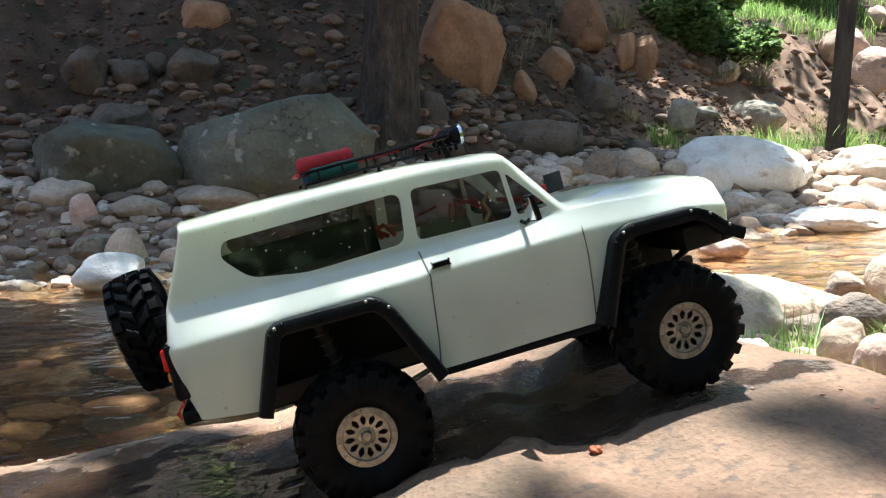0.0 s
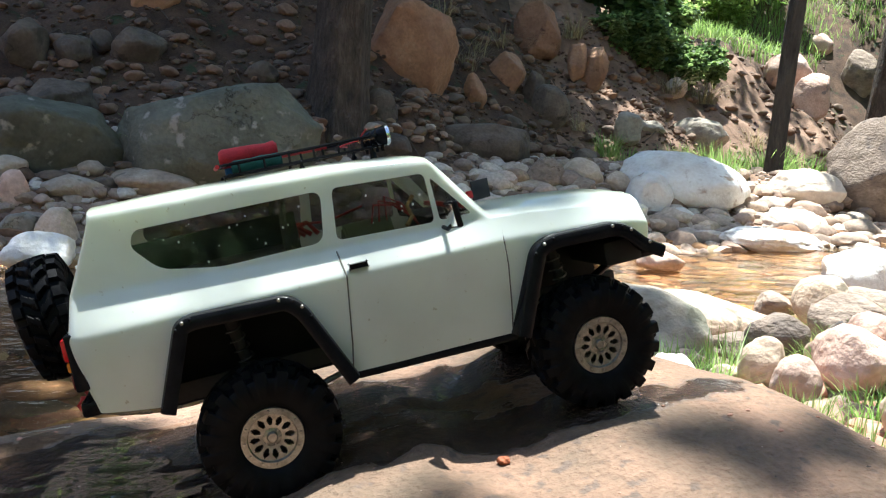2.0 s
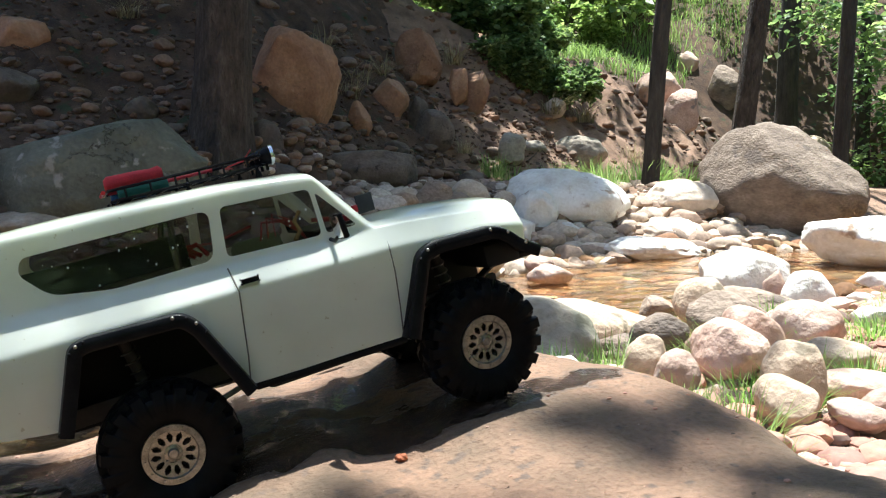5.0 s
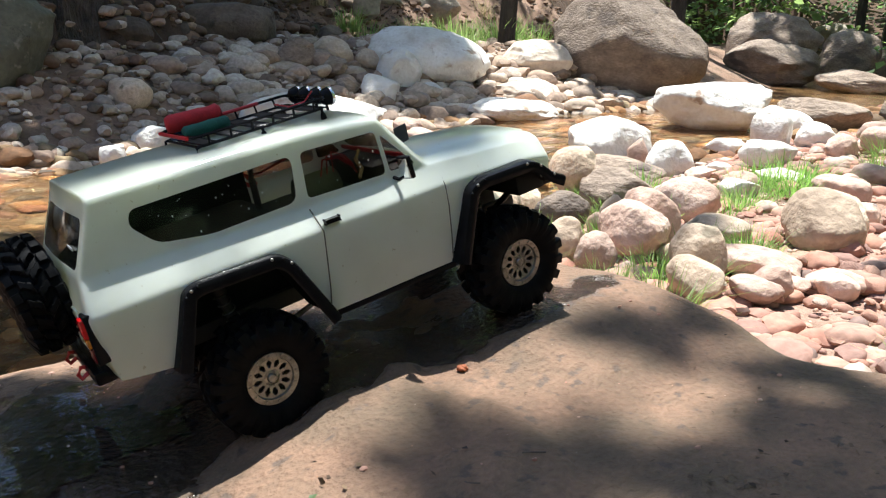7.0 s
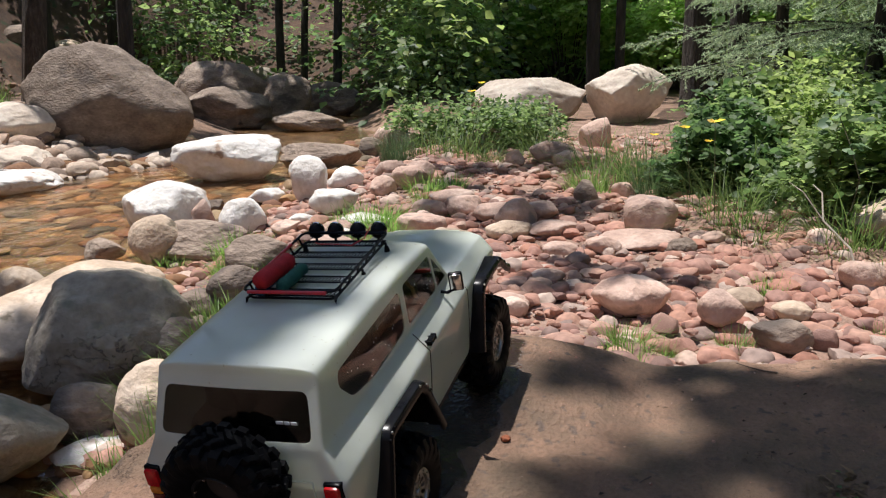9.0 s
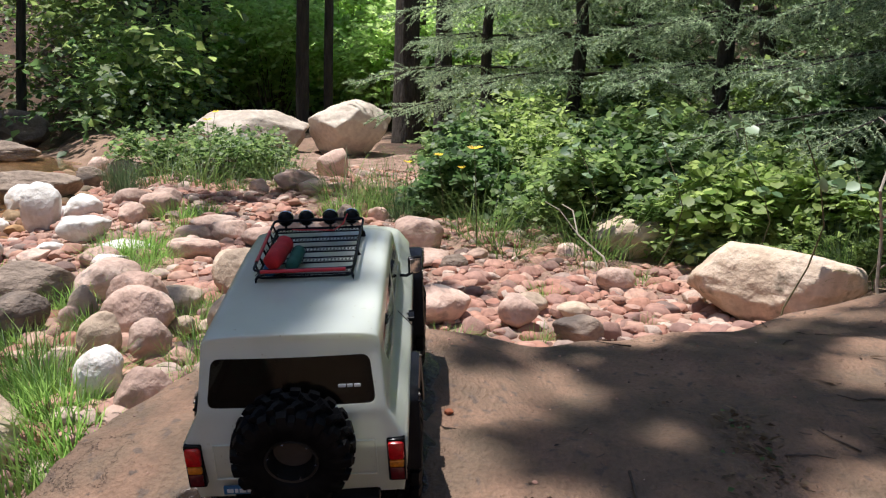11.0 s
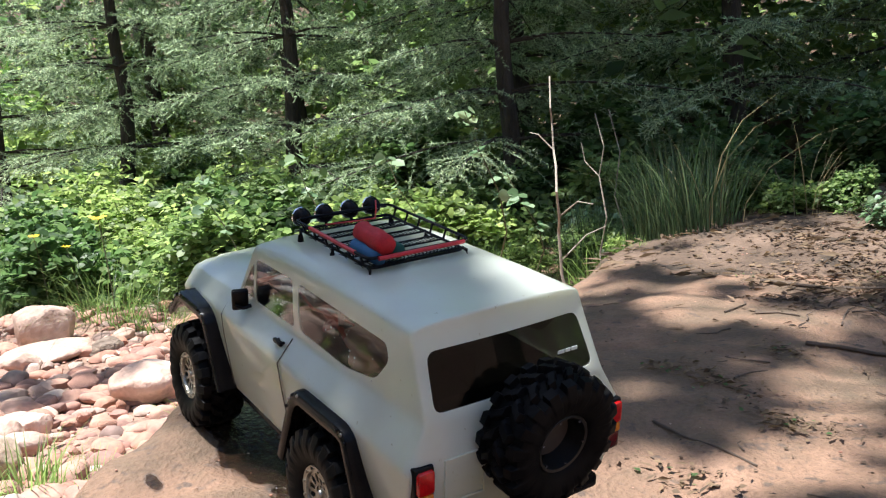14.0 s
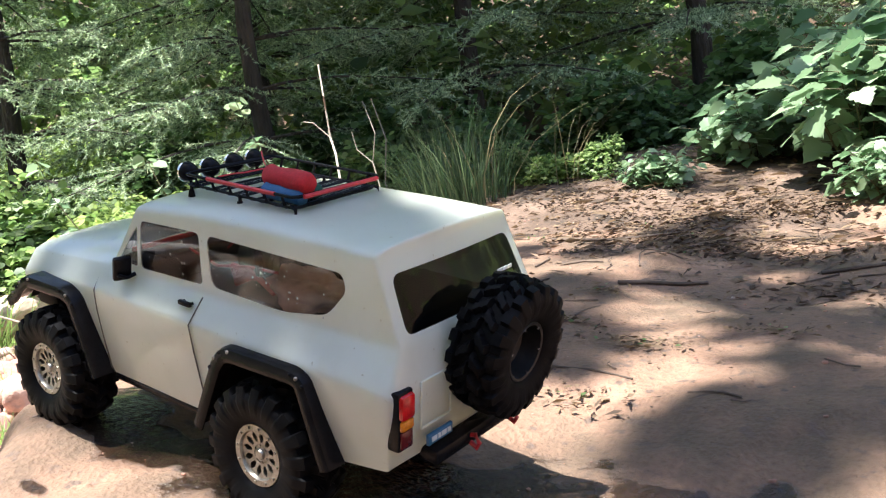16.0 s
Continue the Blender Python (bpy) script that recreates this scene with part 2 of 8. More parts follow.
def slab_z(x, y):
    a = lerp_table(x, (-.6, -.12), (-.3, -.082), (0, 0.0), (.17, .045), (.28, .052), (.5, .02), (.9, -.07), (1.2, -.12))
    b = lerp_table(x, (-1.2, -.1), (-.35, -.055), (.15, 0.0), (.35, .01), (.6, -.01), (.9, -.05), (1.3, -.1))
    s = smooth(.1, .36, -y)
    return a + (b - a) * s - .1 * smooth(.15, .6, y) + .1 * smooth(.7, 1.4, -y) * smooth(.1, .9, x) + .1 * smooth(1.2, 2.4, -y)

def link(name, verts, faces, mat, smooth_faces=True):
    me = bpy.data.meshes.new(name)
    me.from_pydata(verts, [], faces)
    me.materials.append(mat)
    if smooth_faces:
        me.polygons.foreach_set("use_smooth", [True] * len(me.polygons))
    return new(name, me)


def spaced(a, b, dense0, dense1, fine, coarse):
    out, v = [], a
    while v < b:
        out.append(v)
        gap = max(0, dense0 - v, v - dense1)
        v += fine + (coarse - fine) * min(1, gap / 12) + max(0, gap - 12) * 0.2
    return out + [b]


def sheet(name, xs, ys, height, mat):
    verts = [(x, y, height(x, y)) for y in ys for x in xs]
    w = len(xs)
    faces = [(i + j * w, i + 1 + j * w, i + 1 + (j + 1) * w, i + (j + 1) * w) for j in range(len(ys) - 1) for i in range(w - 1)]
    return link(name, verts, faces, mat)


def rough_ground(x, y):
    z = ground_z(x, y)
    n = noise.noise((x * 1.3, y * 1.3, 0)) * 0.03 + noise.noise((x * 6, y * 6, 3)) * 0.012 + noise.noise((x * 17, y * 17, 5)) * 0.006
    if y > bank_toe(x):
        n += noise.noise((x * 1.1, y * 0.9, 9)) * 0.22 + noise.noise((x * 3.3, y * 3.0, 4)) * 0.10 + abs(noise.noise((x * 5.5, y * 4.0, 14))) * -0.09 + noise.noise((x * 7.5, y * 7.5, 6)) * 0.03
    return z + n


EARTH = material("red_earth", [(0.3, (0.10, 0.060, 0.038)), (0.5, (0.195, 0.118, 0.076)), (0.7, (0.29, 0.19, 0.13))], 3, 0.95, bump=0.8, bump_scale=70, spots=(14, 0.6, (0.10, 0.07, 0.05)))
def wet_shade_stain(m, spots, dark=0.17, gloss=0.06):
    """Where water and the truck's shade lie on the rock: darker and glossy, in ragged patches round (x, y, half length,
    half width).
    """
    n, l = m.node_tree.nodes, m.node_tree.links
    b = n["Principled BSDF"]
    dry = b.inputs["Base Color"].links[0].from_socket
    co, rag, fine = n.new("ShaderNodeTexCoord"), n.new("ShaderNodeTexNoise"), n.new("ShaderNodeTexNoise")
    rag.inputs["Scale"].default_value, rag.inputs["Detail"].default_value = 9, 6
    fine.inputs["Scale"].default_value, fine.inputs["Detail"].default_value = 40, 4
    l.new(co.outputs["Object"], rag.inputs["Vector"])
    l.new(co.outputs["Object"], fine.inputs["Vector"])
    total = None
    for x, y, a, c, push in spots:
        mp = n.new("ShaderNodeMapping")
        mp.vector_type = "POINT"
        mp.inputs["Location"].default_value = (-x / a, -y / c, 0)
        mp.inputs["Scale"].default_value = (1 / a, 1 / c, 0)
        l.new(co.outputs["Object"], mp.inputs["Vector"])
        ln = n.new("ShaderNodeVectorMath")
        ln.operation = "LENGTH"
        l.new(mp.outputs["Vector"], ln.inputs[0])
        s1, s2 = n.new("ShaderNodeMath"), n.new("ShaderNodeMath")
        s1.operation = "MULTIPLY_ADD"
        s1.inputs[1].default_value, s1.inputs[2].default_value = 2.6, push
        l.new(rag.outputs["Fac"], s1.inputs[0])
        s2.operation = "SUBTRACT"
        l.new(s1.outputs[0], s2.inputs[0])
        l.new(ln.outputs["Value"], s2.inputs[1])
        if total:
            mxm = n.new("ShaderNodeMath")
            mxm.operation = "MAXIMUM"
            l.new(total, mxm.inputs[0])
            l.new(s2.outputs[0], mxm.inputs[1])
            total = mxm.outputs[0]
        else:
            total = s2.outputs[0]
    edge = n.new("ShaderNodeMapRange")
    edge.inputs["From Min"].default_value, edge.inputs["From Max"].default_value = 0.0, 0.16
    l.new(total, edge.inputs["Value"])
    mul = n.new("ShaderNodeMix")
    mul.data_type, mul.blend_type = "RGBA", "MULTIPLY"
    l.new(edge.outputs["Result"], mul.inputs["Factor"])
    l.new(dry, mul.inputs["A"])
    mul.inputs["B"].default_value = (dark, dark * 0.9, dark * 0.82, 1)
    l.new(mul.outputs["Result"], b.inputs["Base Color"])
    rr = n.new("ShaderNodeMapRange")
    rr.inputs["To Min"].default_value, rr.inputs["To Max"].default_value = b.inputs["Roughness"].default_value, gloss
    l.new(edge.outputs["Result"], rr.inputs["Value"])
    l.new(rr.outputs["Result"], b.inputs["Roughness"])


SLAB = material("sandstone_slab", [(0.3, (0.078, 0.059, 0.036)), (0.44, (0.152, 0.098, 0.061)), (0.56, (0.226, 0.133, 0.083)), (0.72, (0.345, 0.210, 0.137))], 5, 0.8, bump=1.0, bump_scale=150, spots=(46, 0.6, (0.11, 0.075, 0.054)), bump_dist=0.006, crack=(1.7, 0.0035))
# Wet spots; their darkening also holds the shade round the truck.
wet_shade_stain(SLAB, [(-0.40, 0.02, 0.36, 0.16, -0.12), (0.0, -0.10, 0.32, 0.05, -0.5), (0.0, 0.06, 0.3, 0.06, -0.45), (0.06, 0.19, 0.05, 0.025, -0.8)])
FOREST_AND_BANK_SHADE = material("forest_floor_and_bank_shade", [(0.3, (0.030, 0.017, 0.010)), (0.55, (0.080, 0.045, 0.026)), (0.75, (0.135, 0.080, 0.048))], 5, 0.95, bump=0.9, bump_scale=80, spots=(7, 0.6, (0.035, 0.045, 0.018)))
ground = tagged(sheet("ground", spaced(-60, 80, -1.5, 7, 0.06, 0.5), spaced(-60, 80, -2.5, 8, 0.06, 0.5), rough_ground, EARTH), "red-brown creek bank of earth, sand and small stones", "ground", kind="structure")
ground.data.materials.append(FOREST_AND_BANK_SHADE)
SANDY = material("pink_sand", [(0.3, (0.15, 0.09, 0.062)), (0.5, (0.27, 0.17, 0.122)), (0.7, (0.38, 0.26, 0.20))], 9, 0.95, bump=0.9, bump_scale=110, spots=(34, 0.57, (0.17, 0.11, 0.08)))
ground.data.materials.append(material("creek_bed", [(0.3, (0.03, 0.017, 0.008)), (0.5, (0.10, 0.055, 0.022)), (0.7, (0.20, 0.12, 0.05))], 7, 0.9, bump=0.9, bump_scale=60, spots=(11, 0.58, (0.05, 0.035, 0.018))))
ground.data.materials.append(SANDY)
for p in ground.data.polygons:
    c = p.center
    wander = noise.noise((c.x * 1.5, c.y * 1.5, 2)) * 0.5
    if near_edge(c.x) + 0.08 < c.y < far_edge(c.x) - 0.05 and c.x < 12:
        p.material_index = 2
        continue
    # The left bank takes the darker floor colour to stand for deep shade.
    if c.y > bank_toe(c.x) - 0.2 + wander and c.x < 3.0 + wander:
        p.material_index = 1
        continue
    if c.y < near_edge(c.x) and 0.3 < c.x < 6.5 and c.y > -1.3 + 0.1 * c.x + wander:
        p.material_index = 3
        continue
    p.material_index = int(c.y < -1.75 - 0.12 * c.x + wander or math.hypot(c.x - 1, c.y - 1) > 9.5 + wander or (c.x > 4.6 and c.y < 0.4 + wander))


def slab_edge(y):
    e = lerp_table(y, (-3, 1.6), (-1.5, 1.05), (-0.95, 0.8), (-0.7, 0.62), (-0.45, 0.53), (-0.3, 0.43), (-0.2, 0.46), (-0.05, 0.43), (0.07, 0.33), (0.2, 0.2), (0.3, 0.12), (0.37, -0.08), (0.42, -0.4), (0.5, -1.2), (0.8, -4))
    return e + noise.noise((y * 9, 1, 0)) * 0.02


def slab_height(x, y):
    z = slab_z(x, y) + noise.noise((x * 2.2, y * 2.2, 7)) * 0.008 + noise.noise((x * 8, y * 8, 2)) * 0.0045 + noise.noise((x * 17, y * 17, 5)) * 0.0022 + noise.noise((x * 38, y * 38, 1)) * 0.0011
    z += 0.014 * math.exp(-((x + 0.165) / 0.06) ** 2 - ((y - 0.10) / 0.05) ** 2) + 0.007 * math.exp(-((x - 0.14) / 0.06) ** 2 - ((y - 0.10) / 0.05) ** 2)
    if x < -1.6:
        z -= 0.12 * (-1.6 - x) ** 2
    ledge = noise.noise((x * 1.9 + 3, y * 1.9, 11)) + 0.25 * noise.noise((x * 9, y * 9, 4))
    z += 0.007 * smooth(-0.02, 0.03, ledge) + 0.005 * smooth(0.22, 0.26, ledge)
    d = slab_edge(y) - x
    if d < 0.1:
        z -= 0.5 * ((0.1 - d) / 0.3) ** 2
    return z


slab = sheet("rock_slab", spaced(-3, 1.8, -0.8, 0.9, 0.014, 0.6), spaced(-2.9, 0.75, -1.0, 0.5, 0.014, 0.6), slab_height, SLAB)
PATH_DIRT = material("trodden_dirt", [(0.3, (0.05, 0.034, 0.022)), (0.5, (0.12, 0.078, 0.052)), (0.7, (0.20, 0.135, 0.095))], 6, 0.95, bump=0.9, bump_scale=90, spots=(9, 0.58, (0.05, 0.036, 0.024)))
slab.data.materials.append(PATH_DIRT)
for p in slab.data.polygons:
    c = p.center
    p.material_index = int(c.y < -1.42 + 0.35 * c.x + noise.noise((c.x * 3, c.y * 3, 2)) * 0.22)
tagged(slab, "broad smooth red sandstone slab under the toy truck", "rock slab", kind="structure")

# ---- building tools ----
def part(name, bm, mat, parent, label="", at=None, flat=False):
    """Links a bmesh, or a ready mesh, as one mesh object under a thing or a part."""
    if isinstance(bm, bmesh.types.BMesh):
        me = bpy.data.meshes.new(name)
        bm.to_mesh(me)
        bm.free()
    else:
        me = bm
    if mat and not me.materials:
        me.materials.append(mat)
    if not flat:
        me.polygons.foreach_set("use_smooth", [True] * len(me.polygons))
        if hasattr(me, "set_sharp_from_angle"):
            me.set_sharp_from_angle(angle=radians(38))
    ob = new(name, me)
    ob.parent = parent
    if at is not None:
        ob.matrix_local = at
    if label:
        ob["label"] = label
    return ob


def box(bm, x0, x1, y0, y1, z0, z1, bevel=0.0, m=None):
    made = bmesh.ops.create_cube(bm, size=1)["verts"]
    for v in made:
        v.co = Vector((x0 + (v.co.x + 0.5) * (x1 - x0), y0 + (v.co.y + 0.5) * (y1 - y0), z0 + (v.co.z + 0.5) * (z1 - z0)))
    if bevel:
        es = list({e for v in made for e in v.link_edges})
        made = bmesh.ops.bevel(bm, geom=es, offset=bevel, segments=2, affect="EDGES", profile=0.5)["verts"]
    if m is not None:
        bmesh.ops.transform(bm, matrix=m, verts=list(set(made)))
    return made


def rod(bm, a, b, r, seg=10, r2=None):
    a, b = Vector(a), Vector(b)
    d = b - a
    m = Matrix.Translation((a + b) / 2) @ d.to_track_quat("Z", "Y").to_matrix().to_4x4()
    bmesh.ops.create_cone(bm, segments=seg, radius1=r, radius2=r if r2 is None else r2, depth=d.length, cap_ends=True, matrix=m)


def tube(bm, pts, r, seg=8, taper=1.0):
    """A bent tube along points."""
    pts = [Vector(p) for p in pts]
    rings = []
    for i, p in enumerate(pts):
        d = (pts[min(i + 1, len(pts) - 1)] - pts[max(i - 1, 0)]).normalized()
        side = d.cross(Vector((0.31, 0.17, 0.93)))
        side = (side if side.length > 1e-3 else d.cross(Vector((1, 0, 0)))).normalized()
        up = side.cross(d)
        k = r * (1 + (taper - 1) * i / max(1, len(pts) - 1))
        rings.append([bm.verts.new(p + (side * math.cos(a) + up * math.sin(a)) * k) for a in (2 * math.pi * j / seg for j in range(seg))])
    for a, b in zip(rings, rings[1:]):
        for j in range(seg):
            bm.faces.new((a[j], a[(j + 1) % seg], b[(j + 1) % seg], b[j]))
    bm.faces.new(rings[0][::-1])
    bm.faces.new(rings[-1])

# ---- boulders ----
def stone_mesh(bm_level, rng, angular, sx, sy, sz, worn=0.0):
    """A stone of exact size: angular breaks, rounded off by water as far as worn says."""
    bm = bmesh.new()
    bmesh.ops.create_icosphere(bm, subdivisions=bm_level, radius=0.5)
    off = Vector((rng.uniform(-50, 50), rng.uniform(-50, 50), rng.uniform(-50, 50)))
    cuts = [(Vector((rng.gauss(0, 1), rng.gauss(0, 1), rng.gauss(0.2, 0.8))).normalized(), rng.uniform(0.28, 0.44) + 0.04 * worn) for _ in range(angular)]
    bite = 0.88 - 0.22 * worn
    for v in bm.verts:
        p = v.co.copy()
        p *= 1 + (0.28 - 0.08 * worn) * noise.noise(p * 2.2 + off) + (0.10 - 0.05 * worn) * noise.noise(p * 5 + off)
        for nrm, d in cuts:
            over = p.dot(nrm) - d
            if over > 0:
                p -= nrm * over * bite
        rough = 1 - 0.55 * worn
        p *= 1 + rough * (0.045 * noise.noise(p * 9 + off) + 0.028 * noise.noise(p * 22 + off) + 0.03 * min(0, noise.noise(Vector((p.x * 2, p.y * 2, p.z * 9)) + off)))
        v.co = p
    lo = [min(v.co[i] for v in bm.verts) for i in range(3)]
    hi = [max(v.co[i] for v in bm.verts) for i in range(3)]
    for v in bm.verts:
        v.co = Vector([(v.co[i] - (lo[i] + hi[i]) / 2) / (hi[i] - lo[i]) * size for i, size in enumerate((sx, sy, sz))])
    for f in bm.faces:
        f.smooth = True
    return bm


STONE_WORDS = {"white": "sun-bleached pale limestone boulder", "tan": "rounded tan sandstone boulder", "pink": "pinkish sandstone boulder", "brown": "weathered purple-brown boulder",
               "umber": "dark umber boulder toned for the bank's shade", "grey": "rough grey boulder", "green": "dark mossy green-grey boulder", "orange": "rust-coloured sandstone boulder", "cream": "cream sandstone boulder"}
WORN = {"white": 0.6, "tan": 0.8, "pink": 0.7, "brown": 0.45, "umber": 0.6, "grey": 0.4, "green": 0.55, "orange": 0.05, "cream": 0.3}
rock_rng = random.Random(4)


def boulder(kind, x, y, z, wide, deep, high, turn, where="on the creek bed"):
    """A boulder whose foot lies on height z and is sunk a little into it."""
    worn = WORN[kind] * rock_rng.uniform(0.75, 1.2)
    sharp = kind in ("orange", "cream") and wide > 0.3
    bm = stone_mesh(5 if wide > 0.36 else 4, rock_rng, rock_rng.randint(11, 16) if sharp else rock_rng.randint(4, 8), wide, deep, high * 1.14, worn)
    me = bpy.data.meshes.new("boulder")
    bm.to_mesh(me)
    bm.free()
    me.set_sharp_from_angle(angle=0.9)
    me.materials.append(ROCK[kind])
    ob = new("boulder", me)
    ob.matrix_world = pose(x, y, z + high * 0.43, 0, rock_rng.uniform(-4, 4), turn)
    return tagged(ob, STONE_WORDS[kind] + " " + where, "boulder", "boulders")


boulder("white", 3.77, 2.64, -0.18, 0.67, 0.50, 0.27, -56)
boulder("brown", 4.55, 4.13, -0.13, 1.21, 0.79, 0.84, -49)
boulder("cream", 3.93, 4.46, 0.02, 0.55, 0.41, 0.27, -44)
boulder("cream", 3.57, 4.08, -0.15, 0.48, 0.36, 0.17, -44)
boulder("white", 3.09, 4.66, -0.04, 0.89, 0.67, 0.39, -38)
boulder("white", 3.17, 3.78, -0.22, 0.65, 0.49, 0.13, -43)
boulder("white", 2.85, 4.27, -0.15, 0.21, 0.16, 0.14, -38)
boulder("tan", 3.13, 4.31, -0.10, 0.20, 0.15, 0.09, -40)
boulder("tan", 2.97, 4.16, -0.18, 0.20, 0.15, 0.10, -40)
boulder("tan", 2.54, 4.02, -0.26, 0.13, 0.10, 0.10, -37)
boulder("pink", 2.17, 3.31, -0.30, 0.26, 0.19, 0.11, -39)
boulder("pink", 2.34, 3.72, -0.29, 0.19, 0.14, 0.11, -37)
boulder("brown", 8.85, 6.1, -0.01, 0.91, 0.69, 0.61, -56)
boulder("brown", 7.37, 4.92, -0.10, 0.94, 0.71, 0.44, -56, "set in the earth bank")
boulder("brown", 9.14, 5.2, -0.10, 0.68, 0.51, 0.59, -60)
boulder("brown", 10.29, 5.12, -0.10, 0.81, 0.61, 0.47, -63)
boulder("brown", 7.33, 3.94, -0.11, 0.75, 0.57, 0.20, -61)
boulder("brown", 4.32, 2.27, -0.17, 0.54, 0.41, 0.19, -61)
boulder("grey", 12.26, 7.41, 0.13, 0.76, 0.57, 0.47, -59)
boulder("white", 3.09, 1.72, -0.18, 0.19, 0.15, 0.23, -60)
boulder("white", 3.18, 1.55, -0.14, 0.18, 0.13, 0.13, -63)
boulder("white", 3.12, 1.99, -0.21, 0.20, 0.15, 0.08, -58)
boulder("white", 2.46, 2.13, -0.28, 0.40, 0.30, 0.26, -51)
boulder("white", 2.38, 1.68, -0.24, 0.21, 0.16, 0.17, -56)
boulder("white", 2.24, 1.03, -0.15, 0.21, 0.16, 0.06, -63)
boulder("white", 2.27, 1.33, -0.17, 0.12, 0.09, 0.06, -59)
boulder("white", 3.38, 1.7, -0.16, 0.11, 0.09, 0.07, -62)
boulder("pink", 2.47, 1.94, -0.27, 0.11, 0.08, 0.17, -53)
boulder("tan", 2.04, 1.88, -0.31, 0.23, 0.17, 0.20, -50)
boulder("tan", 1.37, 1.95, -0.35, 0.17, 0.13, 0.16, -42)
boulder("brown", 2.03, 2.14, -0.31, 0.17, 0.13, 0.10, -47)
boulder("brown", 1.11, 1.94, -0.36, 0.22, 0.16, 0.13, -39)
boulder("brown", 2.91, 2.19, -0.23, 0.12, 0.09, 0.06, -54)
boulder("brown", 4.98, 2.18, -0.14, 0.23, 0.18, 0.15, -65)
boulder("brown", 4.83, 1.9, -0.09, 0.26, 0.19, 0.16, -67)
boulder("pink", 3.44, 1.41, -0.10, 0.18, 0.14, 0.10, -66)
boulder("pink", 3.27, 1.17, -0.10, 0.15, 0.11, 0.12, -67)
boulder("pink", 2.84, 1.2, -0.11, 0.13, 0.10, 0.10, -65)
boulder("pink", 5.76, 2.42, -0.09, 0.18, 0.14, 0.12, -66)
boulder("pink", 3.87, 0.83, -0.06, 0.11, 0.08, 0.09, -74, "on the gravel bar")
boulder("pink", 3.95, 0.64, -0.05, 0.25, 0.18, 0.13, -76, "on the gravel bar")
boulder("pink", 3.83, 0.52, -0.06, 0.17, 0.13, 0.10, -77, "on the gravel bar")
boulder("pink", 4.51, 0.49, -0.03, 0.20, 0.15, 0.21, -79, "on the gravel bar")
boulder("brown", 2.83, 0.24, -0.11, 0.11, 0.09, 0.11, -78, "on the gravel bar")
boulder("pink", 3.04, 0.11, -0.10, 0.11, 0.08, 0.07, -80, "on the gravel bar")
boulder("pink", 2.33, -0.09, -0.15, 0.20, 0.15, 0.16, -81, "on the gravel bar")
boulder("pink", 2.19, -0.06, -0.16, 0.32, 0.24, 0.06, -80, "on the gravel bar")
boulder("pink", 2.48, 0.52, -0.14, 0.24, 0.18, 0.08, -72, "on the gravel bar")
boulder("pink", 2.48, 0.36, -0.13, 0.15, 0.12, 0.08, -75, "on the gravel bar")
boulder("tan", 2.21, 0.42, -0.16, 0.18, 0.14, 0.07, -72, "on the gravel bar")
boulder("tan", 1.75, 0.5, -0.17, 0.17, 0.13, 0.12, -68, "on the gravel bar")
boulder("pink", 2.67, 0.8, -0.12, 0.21, 0.16, 0.08, -69, "on the gravel bar")
boulder("pink", 2.47, 0.83, -0.13, 0.16, 0.12, 0.07, -68, "on the gravel bar")
boulder("pink", 2.24, 0.77, -0.15, 0.12, 0.09, 0.08, -67, "on the gravel bar")
boulder("pink", 2.27, 0.27, -0.15, 0.21, 0.16, 0.06, -75, "on the gravel bar")
boulder("pink", 1.97, 0.17, -0.17, 0.13, 0.10, 0.06, -75, "on the gravel bar")
boulder("pink", 1.33, -0.15, -0.17, 0.21, 0.16, 0.10, -79, "on the gravel bar")
boulder("pink", 1.28, -0.38, -0.17, 0.12, 0.09, 0.09, -85, "on the gravel bar")
boulder("pink", 1.24, 0.17, -0.17, 0.13, 0.10, 0.05, -71, "on the gravel bar")
boulder("pink", 1.08, 0.21, -0.17, 0.09, 0.07, 0.07, -68, "on the gravel bar")
boulder("pink", 2.05, 0.04, -0.16, 0.13, 0.10, 0.06, -78, "on the gravel bar")
boulder("pink", 1.61, 0.14, -0.17, 0.12, 0.09, 0.04, -74, "on the gravel bar")
boulder("brown", 1.1, -0.52, -0.17, 0.14, 0.10, 0.07, -88, "on the gravel bar")
boulder("brown", 2.08, -0.22, -0.16, 0.11, 0.08, 0.06, -83, "on the gravel bar")
boulder("tan", 1.45, -0.43, -0.17, 0.11, 0.09, 0.06, -86, "on the gravel bar")
boulder("tan", 1.37, -0.55, -0.17, 0.10, 0.07, 0.05, -89, "on the gravel bar")
boulder("brown", 2.16, 1.74, -0.30, 0.37, 0.28, 0.16, -59)
boulder("brown", 1.44, 1.02, -0.20, 0.24, 0.18, 0.16, -64)
boulder("brown", 1.14, 0.94, -0.19, 0.16, 0.12, 0.12, -62, "on the gravel bar")
boulder("brown", 1.11, 1.04, -0.24, 0.19, 0.15, 0.10, -60)
boulder("brown", 0.92, 0.98, -0.28, 0.14, 0.11, 0.11, -59, "on the gravel bar")
boulder("brown", 1.01, 0.98, -0.25, 0.09, 0.07, 0.06, -60, "on the gravel bar")
boulder("tan", 0.87, 0.63, -0.17, 0.10, 0.08, 0.11, -66)
boulder("pink", 1.15, 0.81, -0.17, 0.06, 0.05, 0.06, -65, "on the gravel bar")
boulder("pink", 1.15, 0.63, -0.17, 0.16, 0.12, 0.16, -69, "on the gravel bar")
boulder("pink", 2.21, 1.36, -0.19, 0.14, 0.10, 0.06, -64)
boulder("pink", 2.05, 1.05, -0.17, 0.16, 0.12, 0.08, -68)
